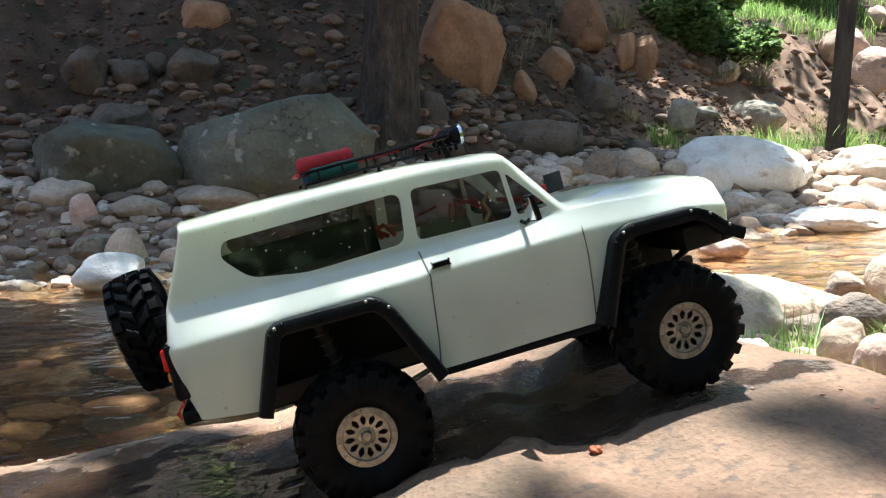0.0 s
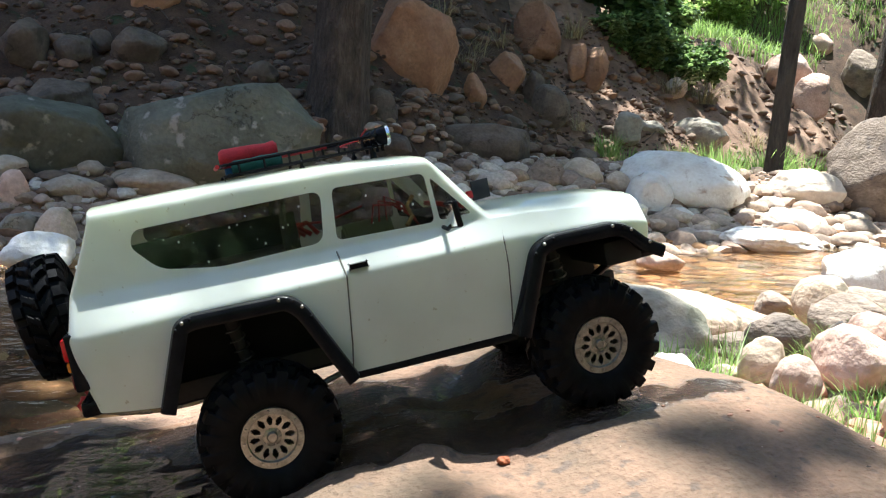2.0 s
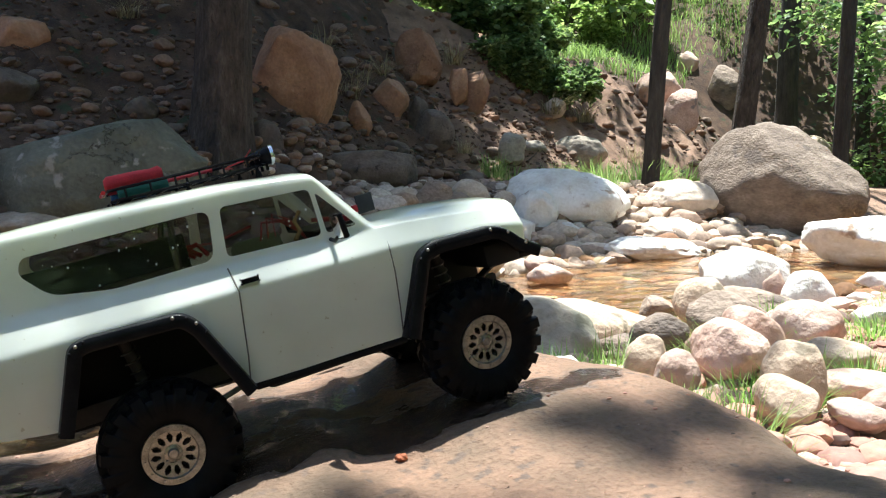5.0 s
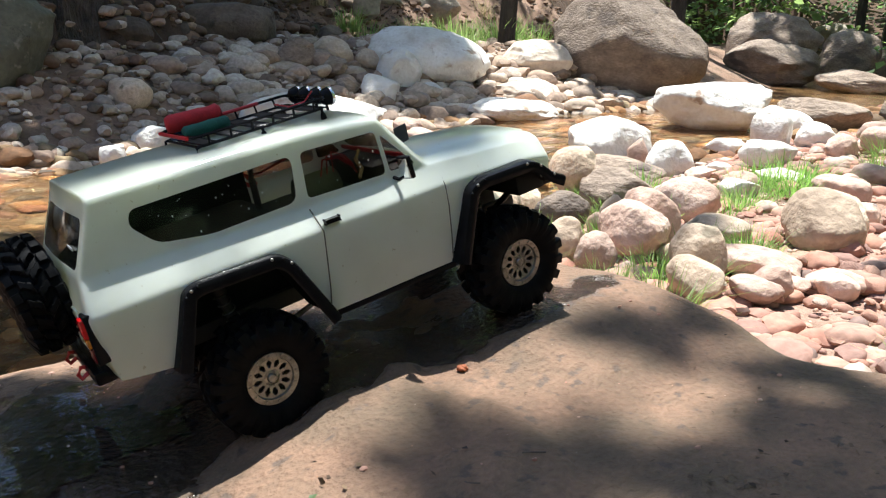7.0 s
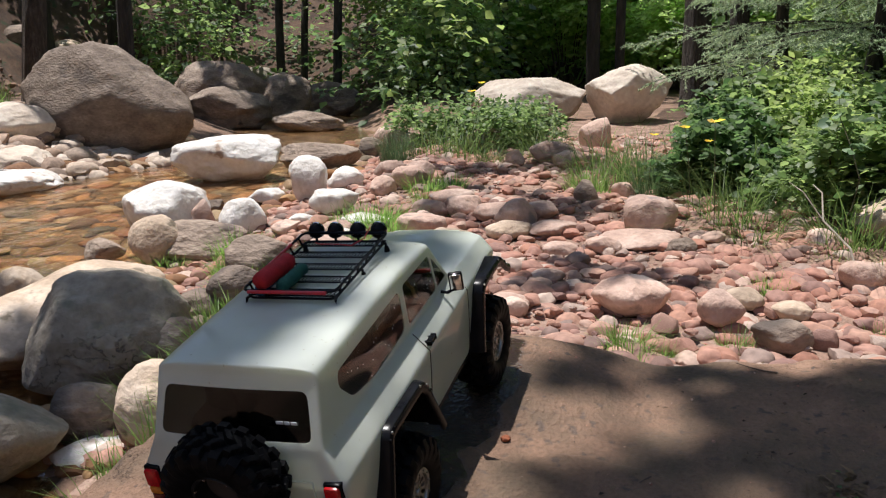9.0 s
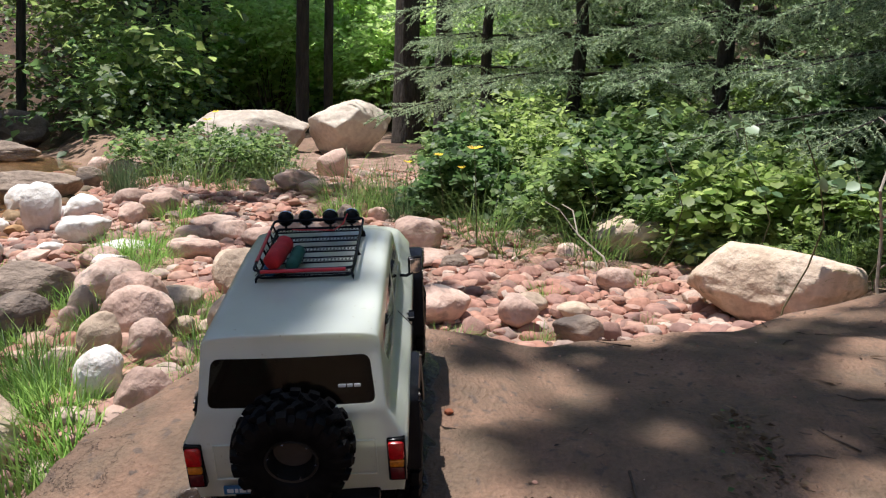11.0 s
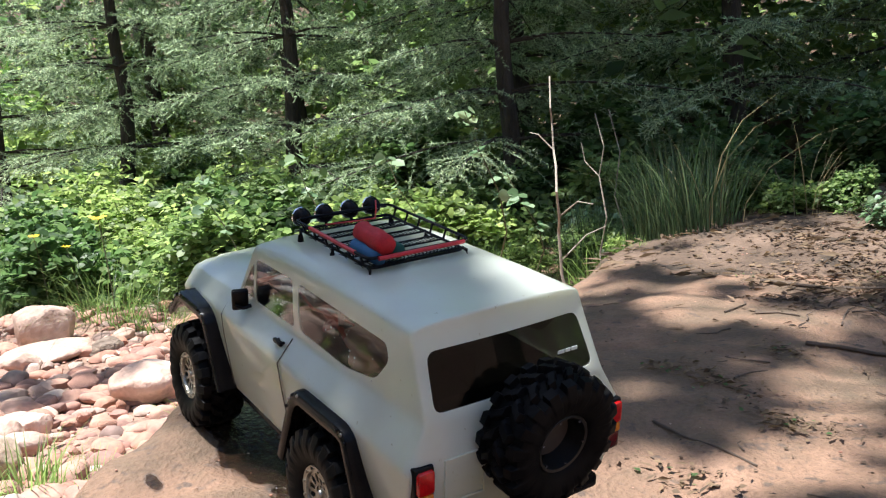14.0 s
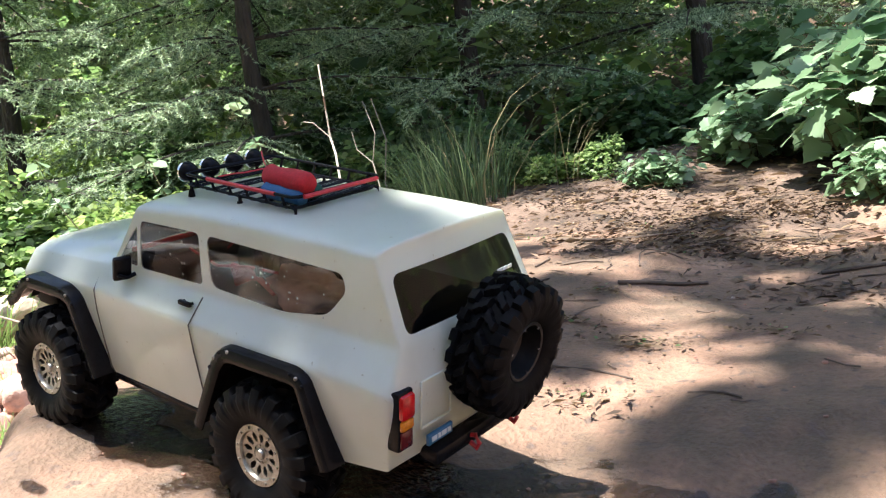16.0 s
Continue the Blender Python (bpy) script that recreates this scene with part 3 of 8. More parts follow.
boulder("brown", 0.5, 0.93, -0.35, 0.16, 0.12, 0.15, -54)
boulder("tan", 0.47, 0.7, -0.30, 0.19, 0.15, 0.18, -59)
boulder("white", 0.44, 0.85, -0.36, 0.19, 0.14, 0.06, -55)
boulder("white", 0.6, 0.53, -0.18, 0.10, 0.08, 0.11, -66)
boulder("tan", 0.85, 0.71, -0.20, 0.08, 0.06, 0.06, -64)
boulder("pink", -1.08, 4.03, -0.16, 0.14, 0.10, 0.20, 10)
boulder("brown", -0.82, 4.45, -0.04, 0.58, 0.36, 0.14, 6)
boulder("tan", -0.84, 3.75, -0.32, 0.22, 0.16, 0.20, 7)
boulder("grey", -1.03, 3.82, -0.28, 0.17, 0.12, 0.12, 10)
boulder("white", -0.87, 3.32, -0.36, 0.32, 0.22, 0.17, 8)
boulder("tan", -0.60, 3.72, -0.34, 0.18, 0.14, 0.13, 20)
boulder("brown", -0.42, 3.9, -0.30, 0.24, 0.18, 0.16, -10)
boulder("grey", -0.64, 3.95, -0.24, 0.13, 0.10, 0.10, 40)
# Stands for a mound of dark earth, built as a boulder.
boulder("umber", 1.75, 5.3, 0.14, 0.80, 0.50, 0.34, -20, "set in the earth bank")
boulder("brown", 2.05, 4.72, 0.04, 0.30, 0.22, 0.22, -23)
boulder("brown", 2.28, 4.62, 0.02, 0.20, 0.15, 0.12, -23)
boulder("tan", 1.45, -1.16, -0.16, 0.50, 0.38, 0.21, -116, "on the gravel bar")
boulder("tan", 0.99, 0.34, -0.16, 0.14, 0.11, 0.13, -83, "on the gravel bar")
boulder("tan", 0.91, 0.27, -0.16, 0.13, 0.10, 0.08, -84, "on the gravel bar")
boulder("tan", 1.56, 0.42, -0.17, 0.22, 0.17, 0.16, -82, "on the gravel bar")
boulder("pink", 1.06, 0.6, -0.16, 0.18, 0.14, 0.13, -76, "on the gravel bar")
boulder("pink", 0.86, 0.51, -0.16, 0.10, 0.08, 0.09, -77)
boulder("pink", 0.5, 0.41, -0.18, 0.11, 0.08, 0.10, -78)
boulder("pink", 2.39, 0.44, -0.14, 0.17, 0.13, 0.11, -84, "on the gravel bar")
boulder("pink", 2.16, 0.75, -0.16, 0.20, 0.15, 0.09, -78, "on the gravel bar")
boulder("pink", 3.04, 1.14, -0.10, 0.18, 0.13, 0.12, -76)
boulder("pink", 2.52, 0.7, -0.13, 0.17, 0.13, 0.09, -80, "on the gravel bar")
boulder("tan", 1.8, -1.22, -0.15, 0.18, 0.13, 0.09, -114, "on the gravel bar")
boulder("tan", 2.4, -0.94, -0.15, 0.34, 0.25, 0.18, -106, "on the gravel bar")
boulder("pink", 2.24, -0.67, -0.15, 0.11, 0.08, 0.08, -102, "on the gravel bar")
boulder("pink", 1.75, -0.75, -0.17, 0.13, 0.10, 0.09, -106, "on the gravel bar")
boulder("green", -0.99, 4.47, -0.03, 0.83, 0.62, 0.45, 8)
boulder("green", -0.07, 4.49, -0.08, 1.17, 0.76, 0.67, -2)
boulder("tan", -0.82, 4.18, -0.12, 0.35, 0.26, 0.14, 7)
boulder("tan", -0.41, 4.28, -0.11, 0.50, 0.37, 0.20, 2)
boulder("tan", -1.22, 4.22, -0.07, 0.36, 0.27, 0.19, 11)
boulder("umber", -1.23, 5.22, 0.64, 0.29, 0.22, 0.28, 9, "set in the earth bank")
boulder("umber", -0.56, 5.31, 0.66, 0.37, 0.28, 0.27, 3, "set in the earth bank")
boulder("umber", -0.96, 5.25, 0.67, 0.23, 0.18, 0.17, 7, "set in the earth bank")
boulder("umber", -0.8, 5.36, 0.77, 0.15, 0.11, 0.13, 5, "set in the earth bank")
boulder("umber", 0.21, 5.26, 0.61, 0.26, 0.20, 0.17, -4, "set in the earth bank")
boulder("umber", -1.22, 4.83, 0.33, 0.23, 0.17, 0.12, 10, "set in the earth bank")
boulder("umber", -0.97, 4.91, 0.33, 0.40, 0.30, 0.22, 7, "set in the earth bank")
boulder("orange", -0.5, 5.74, 1.02, 0.35, 0.26, 0.30, 2, "set in the earth bank")
boulder("orange", 1.36, 5.74, 0.65, 0.69, 0.51, 0.75, -14, "set in the earth bank")
boulder("orange", 2.92, 7.24, 1.22, 0.47, 0.35, 0.49, -21, "set in the earth bank")
boulder("orange", 2.34, 6.48, 0.78, 0.39, 0.30, 0.35, -19, "set in the earth bank")
boulder("orange", 3.23, 6.94, 1.01, 0.21, 0.16, 0.32, -24, "set in the earth bank")
boulder("orange", 3.38, 6.89, 0.93, 0.27, 0.20, 0.38, -25, "set in the earth bank")
boulder("orange", 1.93, 5.96, 0.62, 0.19, 0.14, 0.27, -18, "set in the earth bank")
boulder("umber", 2.62, 6.45, 0.69, 0.20, 0.15, 0.30, -21, "set in the earth bank")
boulder("umber", 2.72, 6.3, 0.49, 0.35, 0.27, 0.39, -22, "set in the earth bank")
boulder("umber", 0.98, 5.07, 0.35, 0.26, 0.20, 0.30, -12, "set in the earth bank")
boulder("umber", 1.03, 4.88, 0.18, 0.28, 0.21, 0.18, -12, "set in the earth bank")
boulder("umber", 2.24, 5.97, 0.44, 0.23, 0.17, 0.14, -20, "set in the earth bank")
boulder("umber", 1.41, 5.12, 0.22, 0.16, 0.12, 0.12, -15, "set in the earth bank")
boulder("grey", 3.46, 6.28, 0.40, 0.26, 0.19, 0.30, -27, "set in the earth bank")
boulder("grey", 3.75, 6.51, 0.48, 0.37, 0.27, 0.16, -28, "set in the earth bank")
boulder("grey", 4.49, 6.83, 0.35, 0.61, 0.46, 0.37, -32, "set in the earth bank")
boulder("tan", 2.35, 4.8, 0.05, 0.34, 0.25, 0.22, -25, "set in the earth bank")
boulder("umber", 2.7, 5.49, 0.22, 0.20, 0.15, 0.12, -25, "set in the earth bank")
boulder("tan", 2.79, 4.64, 0.02, 0.19, 0.14, 0.13, -29)
boulder("tan", 2.41, 4.6, -0.03, 0.22, 0.17, 0.11, -26)
boulder("tan", 2.62, 4.74, 0.05, 0.19, 0.15, 0.14, -27)
boulder("tan", 1.92, 4.74, 0.02, 0.41, 0.31, 0.09, -21)
boulder("pink", 6.94, 8.83, 1.23, 0.63, 0.47, 0.50, -36, "set in the earth bank")
boulder("pink", 6.96, 8.41, 0.89, 0.44, 0.33, 0.56, -38, "set in the earth bank")
boulder("pink", 9.13, 11.09, 2.05, 0.36, 0.27, 0.36, -38)
boulder("brown", 9.47, 10.6, 1.45, 0.50, 0.38, 0.71, -40)
boulder("brown", 9.91, 10.11, 0.88, 0.52, 0.39, 0.35, -43)
boulder("tan", 4.66, 7.6, 0.96, 0.24, 0.18, 0.21, -30, "set in the earth bank")
boulder("tan", 10.51, 9.78, 0.64, 0.69, 0.51, 0.39, -45)
boulder("white", 1.5, 1.76, -0.35, 0.14, 0.10, 0.11, -34)
boulder("tan", 1.19, 0.79, -0.17, 0.09, 0.07, 0.11, -41, "on the gravel bar")
boulder("tan", 1.36, 0.59, -0.17, 0.18, 0.13, 0.08, -48, "on the gravel bar")
boulder("tan", 1.1, 0.5, -0.17, 0.07, 0.05, 0.05, -45, "on the gravel bar")
boulder("tan", 1.09, 0.41, -0.17, 0.09, 0.07, 0.05, -46, "on the gravel bar")
boulder("pink", 1.5, 0.83, -0.17, 0.22, 0.16, 0.13, -46, "on the gravel bar")
boulder("pink", 1.21, 0.35, -0.17, 0.20, 0.15, 0.06, -50, "on the gravel bar")
boulder("pink", 1.0, 0.19, -0.16, 0.11, 0.08, 0.05, -50, "on the gravel bar")
boulder("pink", 1.17, 0.22, -0.17, 0.07, 0.06, 0.03, -52, "on the gravel bar")
boulder("pink", 1.88, 0.53, -0.17, 0.15, 0.11, 0.08, -56, "on the gravel bar")
boulder("pink", 1.2, 0.14, -0.17, 0.09, 0.07, 0.05, -55, "on the gravel bar")
boulder("white", 1.95, 0.99, -0.17, 0.14, 0.11, 0.07, -50, "on the gravel bar")
boulder("white", 2.48, 1.28, -0.13, 0.22, 0.16, 0.10, -52)
boulder("white", 3.8, 2.1, -0.17, 0.23, 0.17, 0.15, -54)
boulder("tan", 0.84, 4.21, -0.15, 0.24, 0.17, 0.18, -17)
boulder("white", 0.85, 3.81, -0.35, 0.25, 0.18, 0.16, -18)
boulder("white", 1.05, 3.98, -0.29, 0.18, 0.12, 0.12, -20)
boulder("white", 1.10, 3.73, -0.36, 0.19, 0.13, 0.15, -21)
boulder("tan", 1.15, 3.55, -0.36, 0.14, 0.10, 0.12, -23)
boulder("white", 0.51, 3.28, -0.36, 0.13, 0.09, 0.15, -16)
boulder("tan", 0.68, 3.35, -0.36, 0.16, 0.11, 0.12, -18)
boulder("tan", 0.49, 2.97, -0.36, 0.16, 0.11, 0.13, -17)
boulder("white", 1.70, 3.76, -0.34, 0.89, 0.62, 0.34, -28)
boulder("white", 2.50, 4.34, -0.17, 0.26, 0.18, 0.21, -32)
boulder("tan", 2.33, 4.23, -0.21, 0.18, 0.13, 0.13, -31)
boulder("pink", 0.42, 2.28, -0.36, 0.20, 0.14, 0.13, -20)
boulder("white", 2.73, 4.49, -0.08, 0.32, 0.23, 0.29, -33)
boulder("brown", 2.30, 4.46, -0.10, 0.18, 0.12, 0.12, -30)
boulder("tan", 1.12, 1.53, -0.36, 0.88, 0.40, 0.24, 4, "half out of the creek")
boulder("grey", 0.88, 1.17, -0.36, 0.44, 0.30, 0.31, -48)
boulder("grey", 0.33, 1.02, -0.36, 0.30, 0.25, 0.21, -48)
boulder("brown", 4.56, 1.24, -0.07, 0.27, 0.20, 0.19, -70, "on the gravel bar")
boulder("cream", 6.45, 0.56, 0.06, 0.70, 0.55, 0.46, -84, "beyond the gravel bar")
boulder("cream", 6.35, 1.38, 0.05, 1.0, 0.42, 0.37, -74, "beyond the gravel bar")
boulder("brown", 7.95, 5.35, 0.0, 1.0, 0.7, 0.62, -57)


# ---- cobbles and gravel ----
def cobble_material(name, tones):
    m = bpy.data.materials.new(name)
    m.use_nodes = True
    n, l = m.node_tree.nodes, m.node_tree.links
    b = n["Principled BSDF"]
    b.inputs["Roughness"].default_value = 0.85
    info, geo, add, fr = n.new("ShaderNodeObjectInfo"), n.new("ShaderNodeNewGeometry"), n.new("ShaderNodeMath"), n.new("ShaderNodeMath")
    fr.operation = "FRACT"
    l.new(info.outputs["Random"], add.inputs[0])
    l.new(geo.outputs["Random Per Island"], add.inputs[1])
    l.new(add.outputs[0], fr.inputs[0])
    ramp = n.new("ShaderNodeValToRGB")
    for i, c in enumerate(tones):
        p = i / (len(tones) - 1)
        e = ramp.color_ramp.elements[i] if i < 2 else ramp.color_ramp.elements.new(p)
        e.position, e.color = p, (*c, 1)
    l.new(fr.outputs[0], ramp.inputs["Fac"])
    co, ns, mx = n.new("ShaderNodeTexCoord"), n.new("ShaderNodeTexNoise"), n.new("ShaderNodeMix")
    ns.inputs["Scale"].default_value, ns.inputs["Detail"].default_value = 45, 8
    l.new(co.outputs["Object"], ns.inputs["Vector"])
    mx.data_type, mx.blend_type = "RGBA", "OVERLAY"
    mx.inputs["Factor"].default_value = 0.6
    l.new(ramp.outputs["Color"], mx.inputs["A"])
    l.new(ns.outputs["Fac"], mx.inputs["B"])
    l.new(mx.outputs["Result"], b.inputs["Base Color"])
    bp = n.new("ShaderNodeBump")
    bp.inputs["Strength"].default_value, bp.inputs["Distance"].default_value = 0.5, 0.006
    l.new(ns.outputs["Fac"], bp.inputs["Height"])
    l.new(bp.outputs["Normal"], b.inputs["Normal"])
    return m


COBBLE = cobble_material("mixed_cobbles", [(0.28, 0.12, 0.08), (0.43, 0.235, 0.17), (0.23, 0.13, 0.105), (0.45, 0.27, 0.195), (0.34, 0.16, 0.105), (0.52, 0.40, 0.32), (0.18, 0.115, 0.095), (0.41, 0.20, 0.14)])
PALE_COBBLE = cobble_material("pale_shore_cobbles", [(0.48, 0.38, 0.29), (0.28, 0.19, 0.13), (0.60, 0.51, 0.42), (0.36, 0.25, 0.18), (0.22, 0.16, 0.12), (0.55, 0.45, 0.35)])
BED = cobble_material("amber_creek_stones", [(0.12, 0.055, 0.02), (0.27, 0.13, 0.045), (0.08, 0.05, 0.025), (0.33, 0.19, 0.08), (0.17, 0.07, 0.03), (0.30, 0.22, 0.12), (0.06, 0.045, 0.03), (0.24, 0.10, 0.05)])
BANK_STONE = cobble_material("earthy_bank_stones", [(0.11, 0.062, 0.038), (0.20, 0.115, 0.068), (0.13, 0.10, 0.075), (0.24, 0.135, 0.08), (0.10, 0.068, 0.046)])
CLOD = cobble_material("dark_clods", [(0.05, 0.028, 0.016), (0.10, 0.055, 0.032), (0.15, 0.085, 0.05), (0.065, 0.04, 0.026)])
cob_rng = random.Random(8)


def cobble_mesh(level):
    bm = stone_mesh(level, cob_rng, 8, 1, cob_rng.uniform(0.6, 0.95), cob_rng.uniform(0.36, 0.66), 0.4)
    me = bpy.data.meshes.new("cobble")
    bm.to_mesh(me)
    bm.free()
    me.set_sharp_from_angle(angle=0.55)
    me.materials.append(COBBLE)
    return me


COBBLES = [cobble_mesh(3) for _ in range(16)]
PEBBLES = []
for _ in range(12):
    me = cobble_mesh(3 if _ < 6 else 2)
    v = np.zeros(len(me.vertices) * 3)
    me.vertices.foreach_get("co", v)
    PEBBLES.append((v.reshape(-1, 3), np.array([p.vertices[:] for p in me.polygons])))


def on_slab(x, y):
    return x < slab_edge(y) + 0.03 and y < 0.62


def gravel(name, count, place, size, label, sink=0.12, fine=0.13):
    """Small stones joined into one sheet of stuff."""
    vs, fs, base = [], [], 0
    for _ in range(count):
        x, y = place()
        if on_slab(x, y):
            continue
        s = size() 
        v, f = PEBBLES[cob_rng.randrange(6) if s > fine else 6 + cob_rng.randrange(6)]
        a, tilt = cob_rng.uniform(0, 6.28), cob_rng.uniform(-0.35, 0.35)
        m = np.array((Matrix.Rotation(a, 3, "Z") @ Matrix.Rotation(tilt, 3, "X")))
        z = rough_ground(x, y)
        vs.append(v @ m.T * s + np.array([x, y, z + s * (sink - 0.22 * cob_rng.random() ** 2)]))
        fs.append(f + base)
        base += len(v)
    me = raw_stones(name, np.concatenate(vs), np.concatenate(fs))
    return tagged(new(name, me), label, "gravel", kind="stuff")




def raw_stones(name, v, f):
    me = bpy.data.meshes.new(name)
    me.from_pydata(v.tolist(), [], f.tolist())
    me.polygons.foreach_set("use_smooth", [True] * len(me.polygons))
    me.set_sharp_from_angle(angle=0.6)
    me.materials.append({"creek_stones": BED, "shore_stones": PALE_COBBLE, "near_bank_stones": BANK_STONE, "bank_stones": BANK_STONE, "bank_clods": CLOD}.get(name, COBBLE))
    return me


def bar_place():
    x = 0.4 + 4.9 * cob_rng.random() ** 1.2
    return x, cob_rng.uniform(-1.25 if x < 2.2 else -0.75, near_edge(x) + 0.1)


def bed_place():
    x = cob_rng.uniform(-1.5, 6)
    return x, cob_rng.uniform(near_edge(x) - 0.1, far_edge(x) + 0.2)


def shore_place():
    x = cob_rng.uniform(-1.8, 5)
    return x, cob_rng.uniform(far_edge(x) - 0.1, bank_toe(x) + 0.1)


def bank_place():
    x = cob_rng.uniform(-2.5, 9)
    return x, (bank_toe(x) + 2.4 * cob_rng.random() ** 1.5 if x > 1.2 or cob_rng.random() < 0.5 else cob_rng.uniform(far_edge(x) - 0.1, bank_toe(x) + 0.3))


gravel("gravel_bar", 11000, bar_place, lambda: 0.016 + 0.085 * cob_rng.random() ** 2.8, "bar of small red and pink creek stones", fine=0.07)
gravel("creek_stones", 4200, bed_place, lambda: 0.03 + 0.19 * cob_rng.random() ** 2.6, "amber stones under and in the shallow water", 0.06)
gravel("shore_stones", 2300, shore_place, lambda: 0.03 + 0.13 * cob_rng.random() ** 2, "stones along the far shore of the creek")
def heap_place():
    x = cob_rng.uniform(1.0, 5.0)
    return x, far_edge(x) - 0.15 + 1.1 * cob_rng.random() ** 1.4


gravel("near_bank_stones", 420, lambda: (cob_rng.uniform(-1.8, 2.6), cob_rng.uniform(4.1, 5.2)), lambda: 0.05 + 0.12 * cob_rng.random() ** 2, "brown stones at the foot of the earth bank")
gravel("shore_stones", 800, heap_place, lambda: 0.07 + 0.2 * cob_rng.random() ** 2, "sun-bleached stones heaped along the far shore")
gravel("bank_stones", 1500, bank_place, lambda: 0.03 + 0.15 * cob_rng.random() ** 2.8, "small stones stuck in the earth bank")

def slope_place():
    x = cob_rng.uniform(-1.7, 4.4)
    return x, bank_toe(x) - 0.15 + 1.9 * cob_rng.random() ** 1.2


gravel("bank_stones", 420, slope_place, lambda: 0.05 + 0.13 * cob_rng.random() ** 2.2, "earth-stained stones half buried in the slope", 0.02)
gravel("bank_clods", 5200, slope_place, lambda: 0.012 + 0.05 * cob_rng.random() ** 2.2, "clods of dark earth lying on the slope")
ROOT_WOOD = material("dead_root", [(0.3, (0.05, 0.036, 0.026)), (0.7, (0.16, 0.12, 0.09))], 40, 0.9, bump=0.4)
for i in range(26):
    x = cob_rng.uniform(-1.6, 4.2)
    y = bank_toe(x) + cob_rng.uniform(0.0, 1.5)
    a, ln = cob_rng.uniform(0, 6.28), cob_rng.uniform(0.15, 0.45)
    pts = []
    for k in range(7):
        px, py = x + ln * k / 6 * math.cos(a) + cob_rng.gauss(0, 0.012), y + ln * k / 6 * math.sin(a) + cob_rng.gauss(0, 0.012)
        pts.append((px, py, rough_ground(px, py) + 0.006 + 0.03 * math.sin(3.14 * k / 6) * cob_rng.random()))
    bm = bmesh.new()
    tube(bm, pts, cob_rng.uniform(0.003, 0.008), 6, 0.4)
    me = bpy.data.meshes.new("dead_root")
    bm.to_mesh(me)
    bm.free()
    me.materials.append(ROOT_WOOD)
    tagged(new("dead_root", me), "thin dead root lying on the earth slope", "root", "roots on the bank")

# ---- creek water ----
def water_material():
    m = bpy.data.materials.new("creek_water")
    m.use_nodes = True
    n, l = m.node_tree.nodes, m.node_tree.links
    b = n["Principled BSDF"]
    b.inputs["Base Color"].default_value = (0.92, 0.80, 0.58, 1)
    b.inputs["Roughness"].default_value, b.inputs["IOR"].default_value, b.inputs["Transmission Weight"].default_value = 0.015, 1.33, 1.0
    co = n.new("ShaderNodeTexCoord")
    wv = n.new("ShaderNodeTexNoise")
    wv.inputs["Scale"].default_value, wv.inputs["Detail"].default_value = 11.0, 4.0
    l.new(co.outputs["Object"], wv.inputs["Vector"])
    bp = n.new("ShaderNodeBump")
    bp.inputs["Strength"].default_value, bp.inputs["Distance"].default_value = 0.5, 0.022
    l.new(wv.outputs["Fac"], bp.inputs["Height"])
    l.new(bp.outputs["Normal"], b.inputs["Normal"])
    return m


def water_height(x, y):
    return water_z(x) + noise.noise((x * 5, y * 5, 1)) * 0.006 + noise.noise((x * 14, y * 14, 2)) * 0.003


water = sheet("water", spaced(-6, 14, -1, 5, 0.05, 0.3), spaced(-0.5, 9, 0.3, 4.5, 0.05, 0.3), water_height, water_material())
water.visible_shadow = False
tagged(water, "shallow clear amber creek water rippling over stones", "water", kind="structure")

# a film of water left on the slab behind and under the truck
def puddle_edge(x, y):
    d = ((x + 0.33) / 0.17) ** 2 + ((y - 0.07) / 0.13) ** 2
    return 1 - d + 1.3 * noise.noise((x * 9, y * 9, 21)) + 0.5 * noise.noise((x * 30, y * 30, 2))


film_m = bpy.data.materials.new("water_film")
film_m.use_nodes = True
fb = film_m.node_tree.nodes["Principled BSDF"]
fb.inputs["Base Color"].default_value = (0.9, 0.88, 0.84, 1)
fb.inputs["Roughness"].default_value, fb.inputs["IOR"].default_value, fb.inputs["Transmission Weight"].default_value = 0.02, 1.33, 1.0
step = 0.006
cells = [(i, j) for i in range(-100, -10) for j in range(-25, 50) if puddle_edge(i * step, j * step) > 0.15]
index, pv, pf = {}, [], []
for i, j in cells:
    quad = []
    for a, b in ((i, j), (i + 1, j), (i + 1, j + 1), (i, j + 1)):
        if (a, b) not in index:
            index[(a, b)] = len(pv)
            x, y = a * step, b * step
            pv.append((x, y, slab_z(x, y) + 0.013 + 0.0004 * noise.noise((x * 26, y * 40, 8)) + noise.noise((x * 2.2, y * 2.2, 7)) * 0.008))
        quad.append(index[(a, b)])
    pf.append(quad)
puddle = link("puddle", pv, pf, film_m)
puddle.visible_shadow = False
tagged(puddle, "thin puddle of clear water on the red rock", "puddle", kind="structure")

